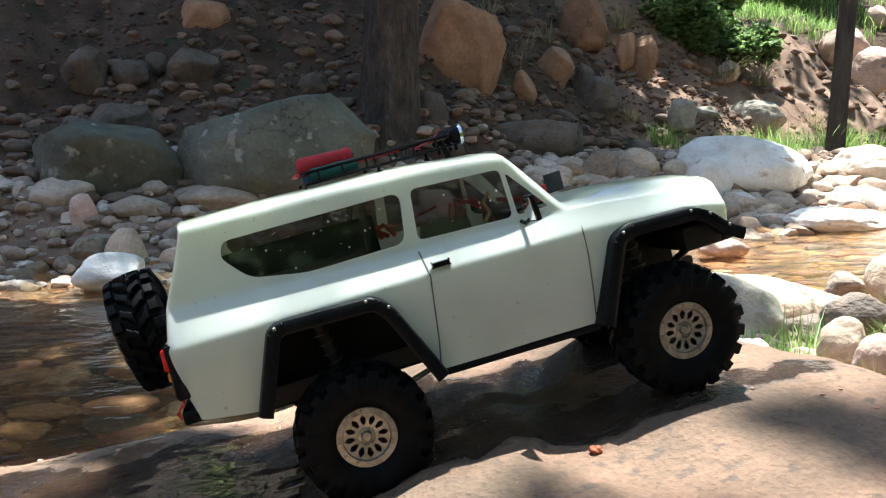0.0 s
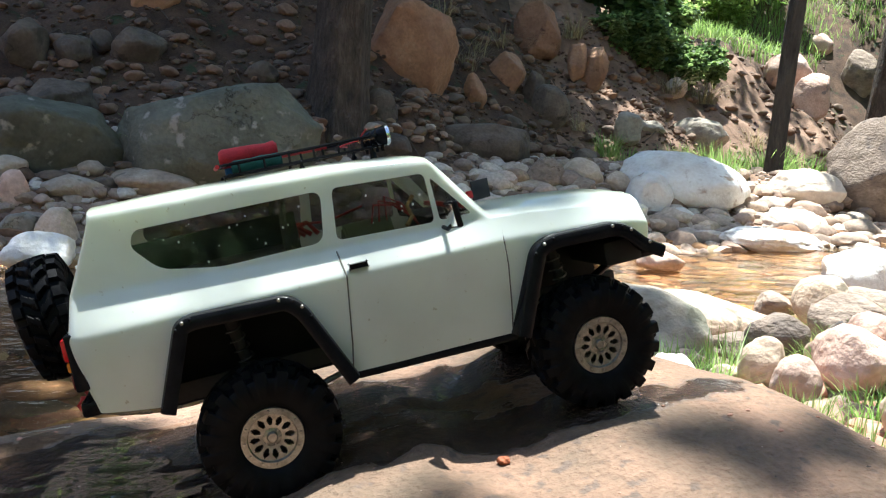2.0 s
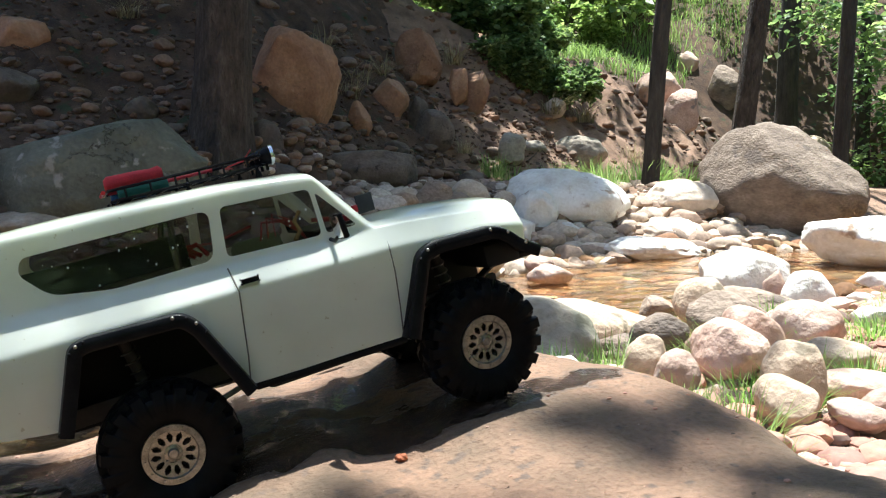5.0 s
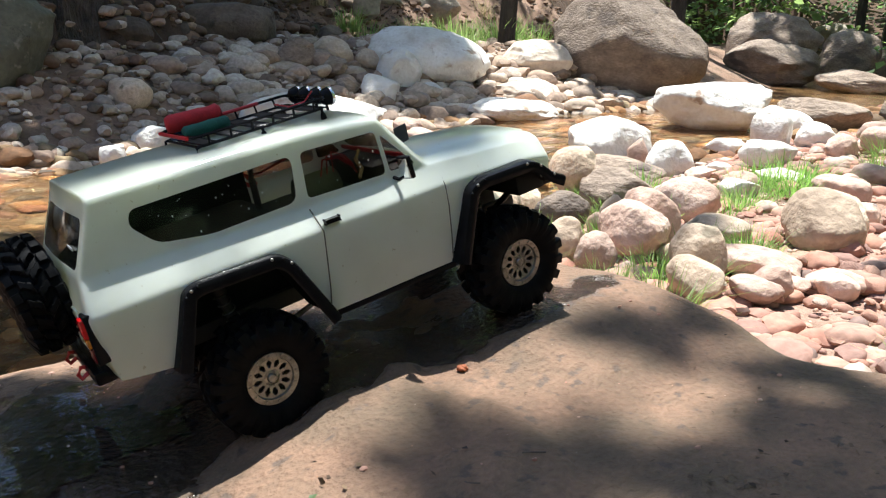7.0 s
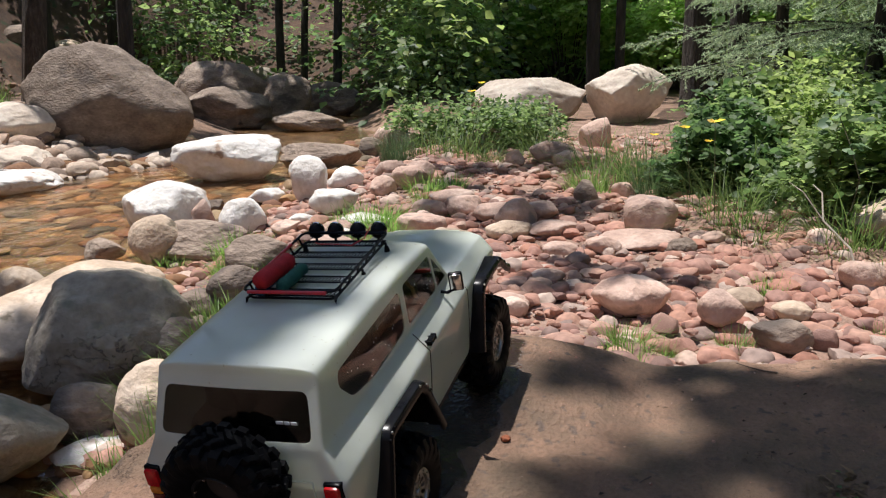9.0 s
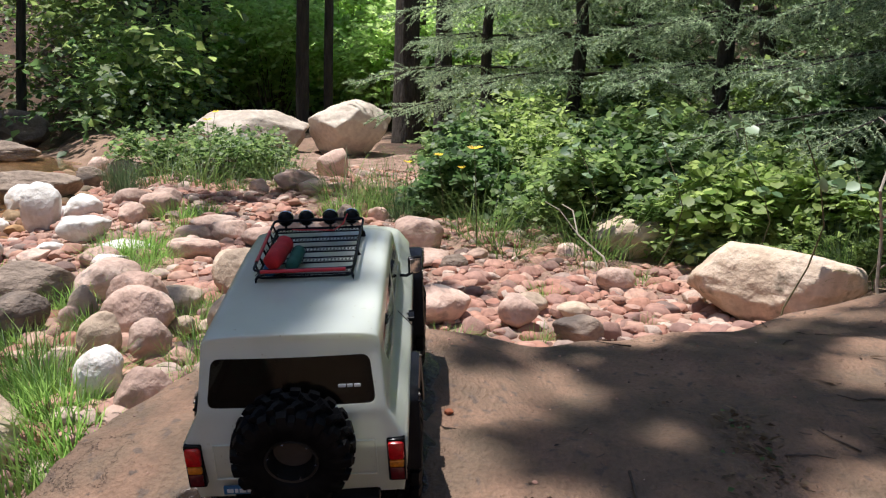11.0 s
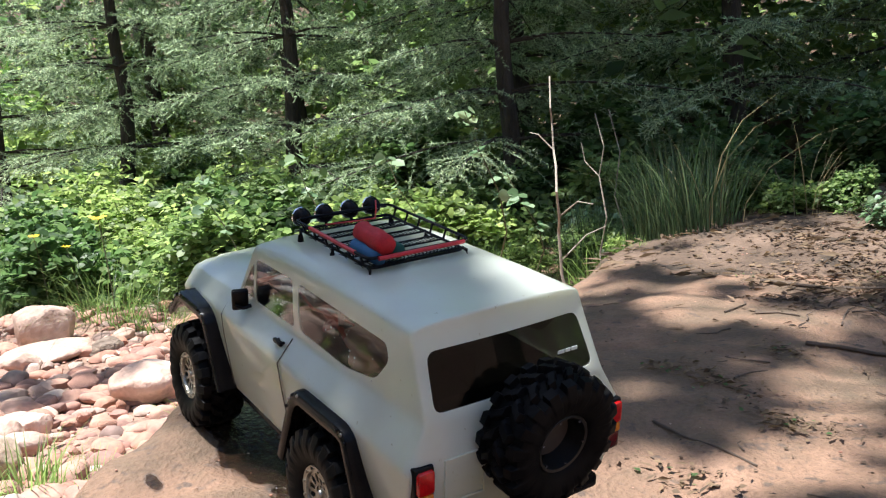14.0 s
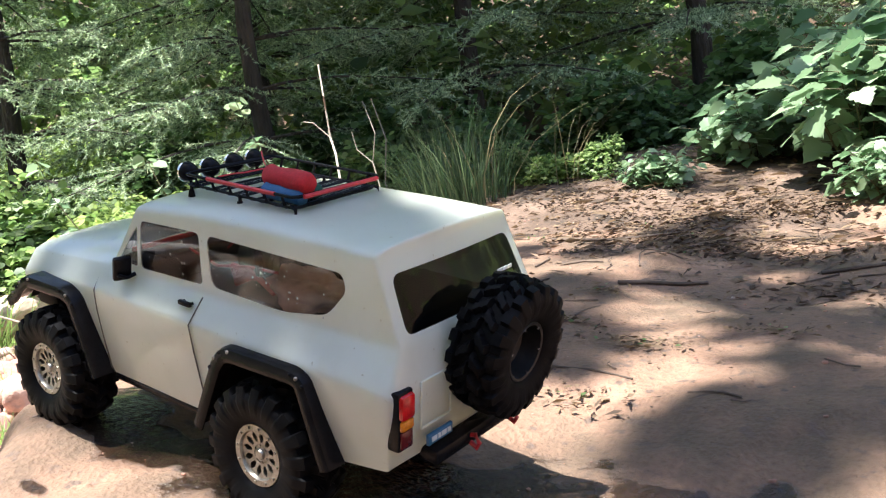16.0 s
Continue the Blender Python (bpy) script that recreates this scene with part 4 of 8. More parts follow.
# ---- plants ----
def leaf_material(name, dark, light, thin=0.45, rough=0.52):
    m = bpy.data.materials.new(name)
    m.use_nodes = True
    n, l = m.node_tree.nodes, m.node_tree.links
    b = n["Principled BSDF"]
    b.inputs["Roughness"].default_value = rough
    geo = n.new("ShaderNodeNewGeometry")
    ramp = n.new("ShaderNodeValToRGB")
    ramp.color_ramp.elements[0].color, ramp.color_ramp.elements[1].color = (*dark, 1), (*light, 1)
    l.new(geo.outputs["Random Per Island"], ramp.inputs["Fac"])
    l.new(ramp.outputs["Color"], b.inputs["Base Color"])
    tl, mx = n.new("ShaderNodeBsdfTranslucent"), n.new("ShaderNodeMixShader")
    bright = n.new("ShaderNodeHueSaturation")
    bright.inputs["Value"].default_value, bright.inputs["Saturation"].default_value = 2.5, 1.0
    l.new(ramp.outputs["Color"], bright.inputs["Color"])
    l.new(bright.outputs["Color"], tl.inputs["Color"])
    mx.inputs["Fac"].default_value = thin
    l.new(b.outputs["BSDF"], mx.inputs[1])
    l.new(tl.outputs["BSDF"], mx.inputs[2])
    l.new(mx.outputs["Shader"], n["Material Output"].inputs["Surface"])
    return m


LEAF = leaf_material("shrub_leaf", (0.042, 0.082, 0.024), (0.20, 0.27, 0.095))
# Two lighter copies and a darker one: sun and shade put into leaf colour.
LEAF_BRIGHT = leaf_material("sun_toned_leaf", (0.072, 0.125, 0.03), (0.28, 0.345, 0.11))
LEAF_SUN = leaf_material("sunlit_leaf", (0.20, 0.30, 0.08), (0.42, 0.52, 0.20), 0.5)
LEAF_DARK = leaf_material("shade_toned_leaf", (0.032, 0.068, 0.022), (0.11, 0.175, 0.06))
LEAF_PALE = leaf_material("pale_leaf", (0.07, 0.14, 0.06), (0.24, 0.33, 0.19), 0.25, 0.42)
NEEDLE = leaf_material("spruce_needle", (0.04, 0.078, 0.038), (0.42, 0.50, 0.31), 0.42)
GRASS = leaf_material("grass_blade", (0.07, 0.135, 0.025), (0.21, 0.29, 0.085))
GRASS_EDGE = leaf_material("edge_grass_blade", (0.032, 0.068, 0.014), (0.13, 0.18, 0.05))
GRASS_LUSH = leaf_material("lush_grass_blade", (0.07, 0.15, 0.025), (0.22, 0.34, 0.08))
GRASS_DARK = leaf_material("long_grass_blade", (0.022, 0.052, 0.02), (0.13, 0.18, 0.085), 0.3)
DRY = leaf_material("dry_leaf", (0.06, 0.04, 0.024), (0.22, 0.15, 0.085), 0.2, 0.8)
DRY_GRASS = leaf_material("straw_blade", (0.10, 0.08, 0.04), (0.30, 0.25, 0.14), 0.3)
STEM = material("green_stem", [(0.3, (0.07, 0.06, 0.03)), (0.7, (0.14, 0.14, 0.06))], 30, 0.8, bump=0.2)
PALESTEM = material("bleached_twig", [(0.3, (0.22, 0.185, 0.14)), (0.7, (0.38, 0.335, 0.27))], 30, 0.8, bump=0.2)
BARK = material("furrowed_bark", [(0.3, (0.035, 0.025, 0.018)), (0.55, (0.11, 0.08, 0.058)), (0.75, (0.20, 0.155, 0.115))], 22, 0.9, bump=1.0, bump_scale=80, stretch=(1, 1, 0.3), bump_dist=0.07)
BARK_DARK = material("dark_bark", [(0.3, (0.025, 0.02, 0.016)), (0.7, (0.085, 0.07, 0.055))], 16, 0.9, bump=1.0, bump_scale=60, stretch=(1, 1, 0.22), bump_dist=0.03)
FLOWER = leaf_material("yellow_petal", (0.55, 0.38, 0.03), (0.75, 0.55, 0.06))
nrng = np.random.default_rng(11)

LEAF_SHAPES = {
    "plain": (np.array([[0, 0, 0], [0.34, 0.42, 0.07], [0, 1, -0.05], [-0.34, 0.42, 0.07]]), np.array([[0, 1, 2], [0, 2, 3]])),
    "sliver": (np.array([[0, 0, 0], [0.12, 0.35, 0.05], [0.03, 1, 0.0], [-0.12, 0.3, 0.03]]), np.array([[0, 1, 2], [0, 2, 3]])),
    "round": (np.array([[0, 0, 0], [0.42, 0.25, 0.06], [0.40, 0.7, 0.05], [0, 1, -0.04], [-0.40, 0.7, 0.05], [-0.42, 0.25, 0.06]]), np.array([[0, 1, 2], [0, 2, 3], [0, 3, 4], [0, 4, 5]])),
    "lobed": (np.array([[0, 0, 0], [0.30, 0.02, 0.05], [0.55, 0.22, 0.04], [0.38, 0.36, 0.06], [0.52, 0.62, 0.0], [0.24, 0.62, 0.05], [0.12, 0.85, 0.0], [0, 1.02, -0.1], [-0.12, 0.85, 0.0], [-0.24, 0.62, 0.05], [-0.52, 0.62, 0.0], [-0.38, 0.36, 0.06], [-0.55, 0.22, 0.04], [-0.30, 0.02, 0.05]]),
              np.array([[0, i, i + 1] for i in range(1, 13)])),
}


def toothed_leaf():
    """Three pointed lobes with coarse teeth, folded a little along the midrib."""
    side = [(0.0, 0.03), (-0.08, 0.20), (0.04, 0.37), (0.12, 0.36), (0.26, 0.56), (0.30, 0.44), (0.42, 0.50), (0.48, 0.34), (0.62, 0.36), (0.68, 0.24), (0.80, 0.20), (0.88, 0.10), (1.04, 0.0)]
    k = len(side)
    v = [(0, max(0.0, f), -0.10 * f * f) for f, _ in side]
    v += [(w, f, 0.16 * w - 0.14 * f * f) for f, w in side] + [(-w, f, 0.16 * w - 0.14 * f * f) for f, w in side]
    tri = []
    for i in range(k - 1):
        for o, (a, b) in ((k, (0, 1)), (2 * k, (1, 0))):
            q = (i + a, o + i + a, o + i + b, i + b)
            tri += [(q[0], q[1], q[2]), (q[0], q[2], q[3])]
    return np.array(v), np.array(tri)


LEAF_SHAPES["toothed"] = toothed_leaf()


def raw_mesh(name, v, f, mat):
    me = bpy.data.meshes.new(name)
    me.vertices.add(len(v))
    me.vertices.foreach_set("co", np.asarray(v, dtype=np.float32).ravel())
    k = f.shape[1]
    me.loops.add(f.size)
    me.loops.foreach_set("vertex_index", f.astype(np.int32).ravel())
    me.polygons.add(len(f))
    me.polygons.foreach_set("loop_start", np.arange(0, f.size, k, dtype=np.int32))
    me.update(calc_edges=True)
    me.materials.append(mat)
    return me


def leaves(name, at, way, size, mat, shape="plain", droop=0.3):
    """Leaves at points, each growing along way, laid flat towards the light with some tilt."""
    t, f = LEAF_SHAPES[shape]
    n = len(at)
    way = way / (np.linalg.norm(way, axis=1, keepdims=True) + 1e-9)
    up = np.array([0, 0, 1.0]) + nrng.normal(0, 0.45, (n, 3))
    side = np.cross(way, up)
    side /= np.linalg.norm(side, axis=1, keepdims=True) + 1e-9
    nrm = np.cross(side, way)
    s = (size * nrng.uniform(0.6, 1.25, n))[:, None, None]
    v = at[:, None] + s * (t[None, :, 0:1] * side[:, None] + t[None, :, 1:2] * way[:, None] + t[None, :, 2:3] * nrm[:, None])
    faces = (f[None] + (np.arange(n) * len(t))[:, None, None]).reshape(-1, 3)
    return raw_mesh(name, v.reshape(-1, 3), faces, mat)


def sprays(lumps, count, each=7, length=0.12):
    """Leaf places along small twigs inside lumps (x, y, z, radius): places, directions."""
    ctr = np.array([l[:3] for l in lumps])
    rad = np.array([l[3] for l in lumps])
    pick = nrng.choice(len(lumps), count, p=rad ** 2 / (rad ** 2).sum())
    d = nrng.normal(size=(count, 3))
    d[:, 2] = d[:, 2] * 0.75 + 0.15
    d /= np.linalg.norm(d, axis=1, keepdims=True)
    base = ctr[pick] + d * (rad[pick] * nrng.uniform(0.45, 1.05, count))[:, None]
    way = d + nrng.normal(0, 0.5, (count, 3))
    way[:, 2] = way[:, 2] * 0.6
    way /= np.linalg.norm(way, axis=1, keepdims=True)
    f = np.linspace(0, 1, each)
    at = base[:, None] + way[:, None] * (f * length)[None, :, None] - np.array([0, 0, 1.0]) * (f ** 2 * length * 0.25)[None, :, None]
    alt = np.where(np.arange(each) % 2 == 0, 1.0, -1.0)
    out = np.cross(way, [0, 0, 1.0])
    lw = way[:, None] * 0.5 + out[:, None] * alt[None, :, None] + nrng.normal(0, 0.3, (count, each, 3))
    lw[:, :, 2] -= 0.25
    return at.reshape(-1, 3), lw.reshape(-1, 3)


def bush_lumps(r, h, n):
    out = []
    for i in range(n):
        a, q = nrng.uniform(0, 2 * math.pi), r * math.sqrt(nrng.uniform(0, 1)) * 0.85
        z = h * nrng.uniform(0.18, 0.85) * (1 - 0.35 * (q / r) ** 2)
        out.append((q * math.cos(a), q * math.sin(a), z, r * nrng.uniform(0.22, 0.42)))
    return out


def shrub(name, r, h, count, size, mat, label, category="bush", shape="round", lump_n=11, twig=0.1, each=7):
    lumps = bush_lumps(r, h, lump_n)
    at, way = sprays(lumps, count, each, twig)
    root = tagged(new(name), label, category)
    bm = bmesh.new()
    for x, y, z, _ in lumps:
        tube(bm, [(x * 0.12, y * 0.12, -0.05), (x * 0.45, y * 0.45, z * 0.55), (x, y, z * 1.05)], 0.006 + 0.006 * r, 5, 0.3)
    part("woody_base", bm, STEM, root, at=Matrix.Identity(4))
    ob = new("foliage", leaves("foliage", at, way, size, mat, shape))
    ob.parent = root
    return root


def put(ob, x, y, turn=0, scale=1.0, sink=0.03, group=""):
    z = ground_z(x, y)
    if y < 0.3 and x < slab_edge(y):
        z = max(z, slab_z(x, y))
    ob.matrix_world = pose(x, y, z - sink, 0, 0, turn) @ Matrix.Diagonal((scale, scale, scale, 1))
    return tagged(ob, group=group)


def again(ob, x, y, turn, scale=1.0, sink=0.03):
    c = copy_thing(ob, Matrix.Identity(4))
    return put(c, x, y, turn, scale, sink)


def blades(name, n, r, h, mat, width=0.004, lean=0.6, seg=4):
    """A tuft of bent blades."""
    a = nrng.uniform(0, 2 * math.pi, n)
    q = r * np.sqrt(nrng.uniform(0, 1, n))
    base = np.stack([q * np.cos(a), q * np.sin(a), np.full(n, -0.02)], 1)
    out = np.stack([np.cos(a), np.sin(a), np.zeros(n)], 1) + nrng.normal(0, 0.5, (n, 3)) * [1, 1, 0]
    ln = h * nrng.uniform(0.45, 1.1, n)
    bend = nrng.uniform(0.15, 1.0, n) * lean
    side = np.cross(out, [0, 0, 1.0])
    side /= np.linalg.norm(side, axis=1, keepdims=True) + 1e-9
    rows = []
    for k in range(seg + 1):
        f = k / seg
        p = base + np.array([0, 0, 1.0]) * (ln * (f - 0.45 * bend * f ** 2.2))[:, None] + out * (ln * bend * f ** 2)[:, None]
        w = (width * (1 - f ** 1.6) + 0.0003) * nrng.uniform(0.8, 1.2, n)
        rows += [p - side * w[:, None] / 2, p + side * w[:, None] / 2]
    v = np.stack(rows, 1)
    f = np.array([[2 * k, 2 * k + 1, 2 * k + 3, 2 * k + 2] for k in range(seg)])
    faces = (f[None] + (np.arange(n) * (2 * seg + 2))[:, None, None]).reshape(-1, 4)
    return raw_mesh(name, v.reshape(-1, 3), faces, mat)


def tuft(n, r, h, mat, label, width=0.004, lean=0.6):
    return tagged(new("grass_tuft", blades("grass_tuft", n, r, h, mat, width, lean)), label, "grass", "grass tufts")


# trees: tapered trunk, roots, limbs, crown
def trunk_mesh(pts, r0, r1, seg=16, flute=0.12):
    bm = bmesh.new()
    tube(bm, pts, r0, seg, r1 / r0)
    zs = [p[2] for p in pts]
    for v in bm.verts:
        ctr = min((Vector(p) for p in pts), key=lambda q: (q - v.co).length)
        d = v.co - ctr
        h = v.co.z - zs[0]
        k = 1 + flute * noise.noise((d.normalized() * 2.2 + Vector((0, 0, v.co.z * 0.9)))) + 0.55 * math.exp(-max(0, h) / (r0 * 1.6)) * (0.6 + 0.8 * noise.noise(d.normalized() * 3))
        v.co = ctr + d * k
    return bm


def tree(name, x, y, r, height, lean, label, crown=None, bark=None, leaf=None, size=0.1, count=500, z=None):
    root = tagged(new(name), label, "tree")
    z0 = ground_z(x, y) if z is None else z
    root.matrix_world = pose(x, y, z0)
    n = 26
    pts = [(lean[0] * f * height + 0.05 * math.sin(f * 9 + x) * f, lean[1] * f * height + 0.05 * math.cos(f * 7 + y) * f, -0.25 + f * (height + 0.25)) for f in ((i / n) ** 1.6 for i in range(n + 1))]
    part("trunk", trunk_mesh(pts, r, r * 0.55), bark or BARK, root, at=Matrix.Identity(4))
    if crown:
        top = Vector(pts[-1])
        bm = bmesh.new()
        for cx, cy, cz, cr in crown:
            e = Vector((cx, cy, cz))
            s = Vector(pts[int(n * 0.75)]).lerp(top, 0.5)
            tube(bm, [s, s.lerp(e, 0.5) + Vector((0, 0, 0.15)), e], r * 0.3, 7, 0.25)
        part("limbs", bm, bark or BARK, root, at=Matrix.Identity(4))
        at, way = sprays(crown, count, 9, 0.35)
        ob = new("crown", leaves("crown", at, way, size, leaf or LEAF, "plain"))
        ob.parent = root
    return root


def crown_lumps(height, spread, n, low=0.55):
    out = []
    for i in range(n):
        a, q = nrng.uniform(0, 2 * math.pi), spread * math.sqrt(nrng.uniform(0.02, 1))
        out.append((q * math.cos(a), q * math.sin(a), height * nrng.uniform(low, 1.1), spread * nrng.uniform(0.22, 0.4)))
    return out


tree("sycamore_tree", 0.66, 4.95, 0.2, 5.5, (0.03, -0.02), "thick-trunked tree with furrowed bark on the far bank", [(x, y + 1.6, z, r) for x, y, z, r in crown_lumps(6, 1.5, 12)], size=0.1, count=700)
tree("sycamore_tree", 4.12, 5.12, 0.078, 6, (0.045, -0.02), "slim leaning tree beside the creek boulders", [(x + 0.6, y + 2.6, z, r) for x, y, z, r in crown_lumps(6.5, 0.9, 6, 0.8)], BARK_DARK, size=0.1, count=60)
tree("sycamore_tree", 5.75, 6.0, 0.12, 7, (0.10, -0.02), "leaning pale-barked tree on the bank top", [(x + 1, y + 2.6, z, r) for x, y, z, r in crown_lumps(7, 1.5, 7, 0.8)], size=0.12, count=70)
tree("sycamore_tree", 7.0, 5.9, 0.09, 7, (0.03, 0.0), "dark tree trunk behind the big boulder", [(x, y + 2.4, z, r) for x, y, z, r in crown_lumps(7, 1.2, 6, 0.8)], BARK_DARK, size=0.12, count=70)
for x, y, r, ln in ((10.1, 9.9, 0.26, 0.02), (11.3, 9.5, 0.16, 0), (11.2, 6.4, 0.10, 0), (11.3, 6.1, 0.085, 0.09), (10.8, 5.3, 0.10, 0.1), (9.95, 1.45, 0.125, -0.03), (10.1, 1.15, 0.09, -0.03), (7.9, 0.12, 0.2, 0.02), (8.1, -0.25, 0.14, 0.01), (11.5, 3.0, 0.1, 0.0), (12.4, 2.2, 0.12, 0.02), (10.2, -1.8, 0.13, 0.0), (8.4, -3.2, 0.11, 0.01)):
    tree("forest_tree", x, y, r * 0.72, 8, (ln, 0), "dark upright trunk of a forest tree", crown_lumps(7.8, 1.2, 5, 0.85), BARK_DARK, size=0.14, count=24)


# spruces: trunk, drooping flat boughs with needles
def spruce(height, spread, whorls, per, label):
    root = tagged(new("spruce_tree"), label, "spruce tree")
    bm = bmesh.new()
    tube(bm, [(0.02 * math.sin(i), 0.02 * math.cos(i * 1.7), -0.1 + i * height / 10) for i in range(11)], 0.05, 10, 0.3)
    part("trunk", bm, BARK_DARK, root, at=Matrix.Identity(4))
    wood = bmesh.new()
    tips, ways, lens = [], [], []
    for w in range(whorls):
        f = (w + 0.5) / whorls
        z = 0.12 * height + f * height * 0.85
        for k in range(per):
            a = 2 * math.pi * (k + nrng.uniform(0, 0.7)) / per + w * 0.9
            ln = spread * (1 - 0.75 * f) * nrng.uniform(0.7, 1.1)
            d = np.array([math.cos(a), math.sin(a), 0])
            line = [np.array([0, 0, z]) + d * ln * g + np.array([0, 0, ln * (0.10 * g - 0.35 * g * g + 0.12 * g ** 3)]) for g in np.linspace(0, 1, 7)]
            tube(wood, [Vector(p) for p in line], 0.008, 5, 0.25)
            s = np.array([-math.sin(a), math.cos(a), 0])
            for g in np.linspace(0.18, 1, 15):
                i = min(5, int(g * 6))
                p = line[i] + (line[i + 1] - line[i]) * (g * 6 - i)
                for sg in (-1, 1):
                    tl = ln * 0.34 * (1.05 - g) + 0.08
                    tw = d * 0.75 + s * sg * nrng.uniform(0.6, 1.0) + np.array([0, 0, -0.25 + nrng.normal(0, 0.3)])
                    tips.append(p), ways.append(tw / np.linalg.norm(tw)), lens.append(tl)
    part("branchwork", wood, BARK_DARK, root, at=Matrix.Identity(4))
    p, w, ln = np.array(tips), np.array(ways), np.array(lens)
    m = 52
    f = np.linspace(0.02, 1, m)
    at = p[:, None] + w[:, None] * (ln[:, None] * f[None])[:, :, None] - np.array([0, 0, 1.0]) * (0.12 * ln[:, None] * f[None] ** 2)[:, :, None]
    d = w[:, None] * 0.7 + nrng.normal(0, 0.55, (len(p), m, 3))
    d /= np.linalg.norm(d, axis=2, keepdims=True)
    at, d = at.reshape(-1, 3), d.reshape(-1, 3)
    sd = np.cross(d, nrng.normal(size=d.shape))
    sd /= np.linalg.norm(sd, axis=1, keepdims=True) + 1e-9
    nl = nrng.uniform(0.014, 0.026, len(at))[:, None]
    v = np.stack([at - sd * 0.0026, at + sd * 0.0026, at + d * nl], 1).reshape(-1, 3)
    ob = new("needle_spray", raw_mesh("needles", v, np.arange(len(v)).reshape(-1, 3), NEEDLE))
    ob.parent = root
    return root


sp = put(spruce(2.6, 1.0, 10, 6, "young blue-green spruce with drooping boughs at the forest edge"), 2.35, -2.15)
for x, y, t, s in ((3.7, -1.7, 70, 1.1), (4.9, -1.1, 150, 1.15), (3.3, -3.0, 200, 1.3), (1.9, -3.2, 20, 1.2), (5.6, -2.6, 300, 1.5), (6.6, -0.6, 40, 1.2), (4.6, -4.0, 110, 1.6), (1.0, -3.9, 250, 1.2), (7.2, -2.0, 10, 1.7)):
    again(sp, x, y, t, s)

# undergrowth along the forest edge
b1 = put(shrub("leafy_shrub", 0.34, 0.42, 720, 0.037, LEAF, "dense green leafy shrub at the forest edge"), 2.75, -0.75)
b5 = put(shrub("leafy_shrub", 0.34, 0.42, 680, 0.037, LEAF_BRIGHT, "sunlit yellow-green shrub at the forest edge", shape="plain"), 3.15, -1.05)
again(b5, 3.75, -1.45, 40, 1.3), again(b5, 2.75, -0.95, 10, 0.9), again(b5, 2.5, -1.3, 90, 0.9), again(b5, 3.5, -0.8, 260, 1.2), again(b5, 4.2, -0.9, 330, 1.4), again(b5, 5.2, -1.5, 60, 1.8), again(b5, 2.05, -1.5, 130, 0.7), again(b5, 4.4, -2.1, 100, 1.5), again(b5, 3.0, -1.9, 200, 1.1)
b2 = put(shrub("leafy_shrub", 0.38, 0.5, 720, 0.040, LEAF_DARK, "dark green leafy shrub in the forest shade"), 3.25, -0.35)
b3 = put(shrub("leafy_shrub", 0.32, 0.38, 480, 0.046, LEAF_BRIGHT, "light green leafy shrub in a patch of sun"), 2.25, -1.45)
for b, x, y, t, s in ((b1, 3.6, -0.9, 40, 1.25), (b1, 2.2, -1.9, 100, 0.9), (b1, 4.1, -0.55, 200, 1.2), (b1, 1.75, -2.1, 310, 0.8), (b1, 3.0, -1.5, 250, 1.2), (b1, 2.45, -0.95, 20, 0.62), (b1, 4.9, -0.9, 90, 1.3),
                      (b2, 2.85, -1.15, 60, 1.0), (b2, 3.2, -2.2, 140, 1.2), (b2, 2.5, -2.5, 220, 1.1), (b2, 1.35, -2.45, 300, 0.8), (b2, 4.4, -1.5, 10, 1.3), (b2, 0.9, -2.75, 85, 0.8), (b2, 5.6, -0.9, 170, 1.3), (b2, 1.8, -2.6, 45, 1.0), (b2, 0.55, -3.2, 130, 1.0), (b2, -0.2, -3.3, 190, 1.0),
                      (b3, 2.6, -1.05, 130, 0.7), (b3, 3.45, -1.3, 200, 1.1), (b3, 1.95, -1.75, 280, 0.6), (b3, 5.3, -1.4, 60, 1.5), (b3, 1.2, -3.0, 75, 0.8), (b3, 1.22, -1.72, 20, 0.34), (b3, 0.72, -1.86, 110, 0.30), (b1, 0.60, -1.95, 50, 0.34), (b1, 1.4, -1.78, 160, 0.4), (b3, 1.65, -1.62, 240, 0.34), (b1, 0.98, -1.95, 330, 0.42)):
    again(b, x, y, t, s)
b4 = put(shrub("creek_bush", 0.36, 0.27, 420, 0.034, LEAF, "low leafy bush growing between creek stones"), 4.75, 1.2)
again(b4, 5.0, 1.7, 80, 1.05), again(b4, 5.4, 1.1, 190, 0.9)
ivy = put(shrub("vine_bush", 0.55, 0.9, 700, 0.075, LEAF, "glossy green vine bush hanging down the earth bank"), 4.55, 8.35)
meadow = put(shrub("bank_bush", 0.6, 0.6, 420, 0.07, LEAF_BRIGHT, "sunlit bright green bush on top of the bank", shape="plain"), 7.6, 11.6)
for mx, my, mt, ms in ((5.6, 11.4, 80, 1.2), (9.6, 13.6, 140, 1.6), (3.8, 10.6, 200, 1.2), (11.0, 14.0, 270, 1.6), (6.2, 12.0, 30, 2.4), (8.6, 12.2, 60, 2.4), (4.4, 12.2, 120, 2.2)):
    again(meadow, mx, my, mt, ms)
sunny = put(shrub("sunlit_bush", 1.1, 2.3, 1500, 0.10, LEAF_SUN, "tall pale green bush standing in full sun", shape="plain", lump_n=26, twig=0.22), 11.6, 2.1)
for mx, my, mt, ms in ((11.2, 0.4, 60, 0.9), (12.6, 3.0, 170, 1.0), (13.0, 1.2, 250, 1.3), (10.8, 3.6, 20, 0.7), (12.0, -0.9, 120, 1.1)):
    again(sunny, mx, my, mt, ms)
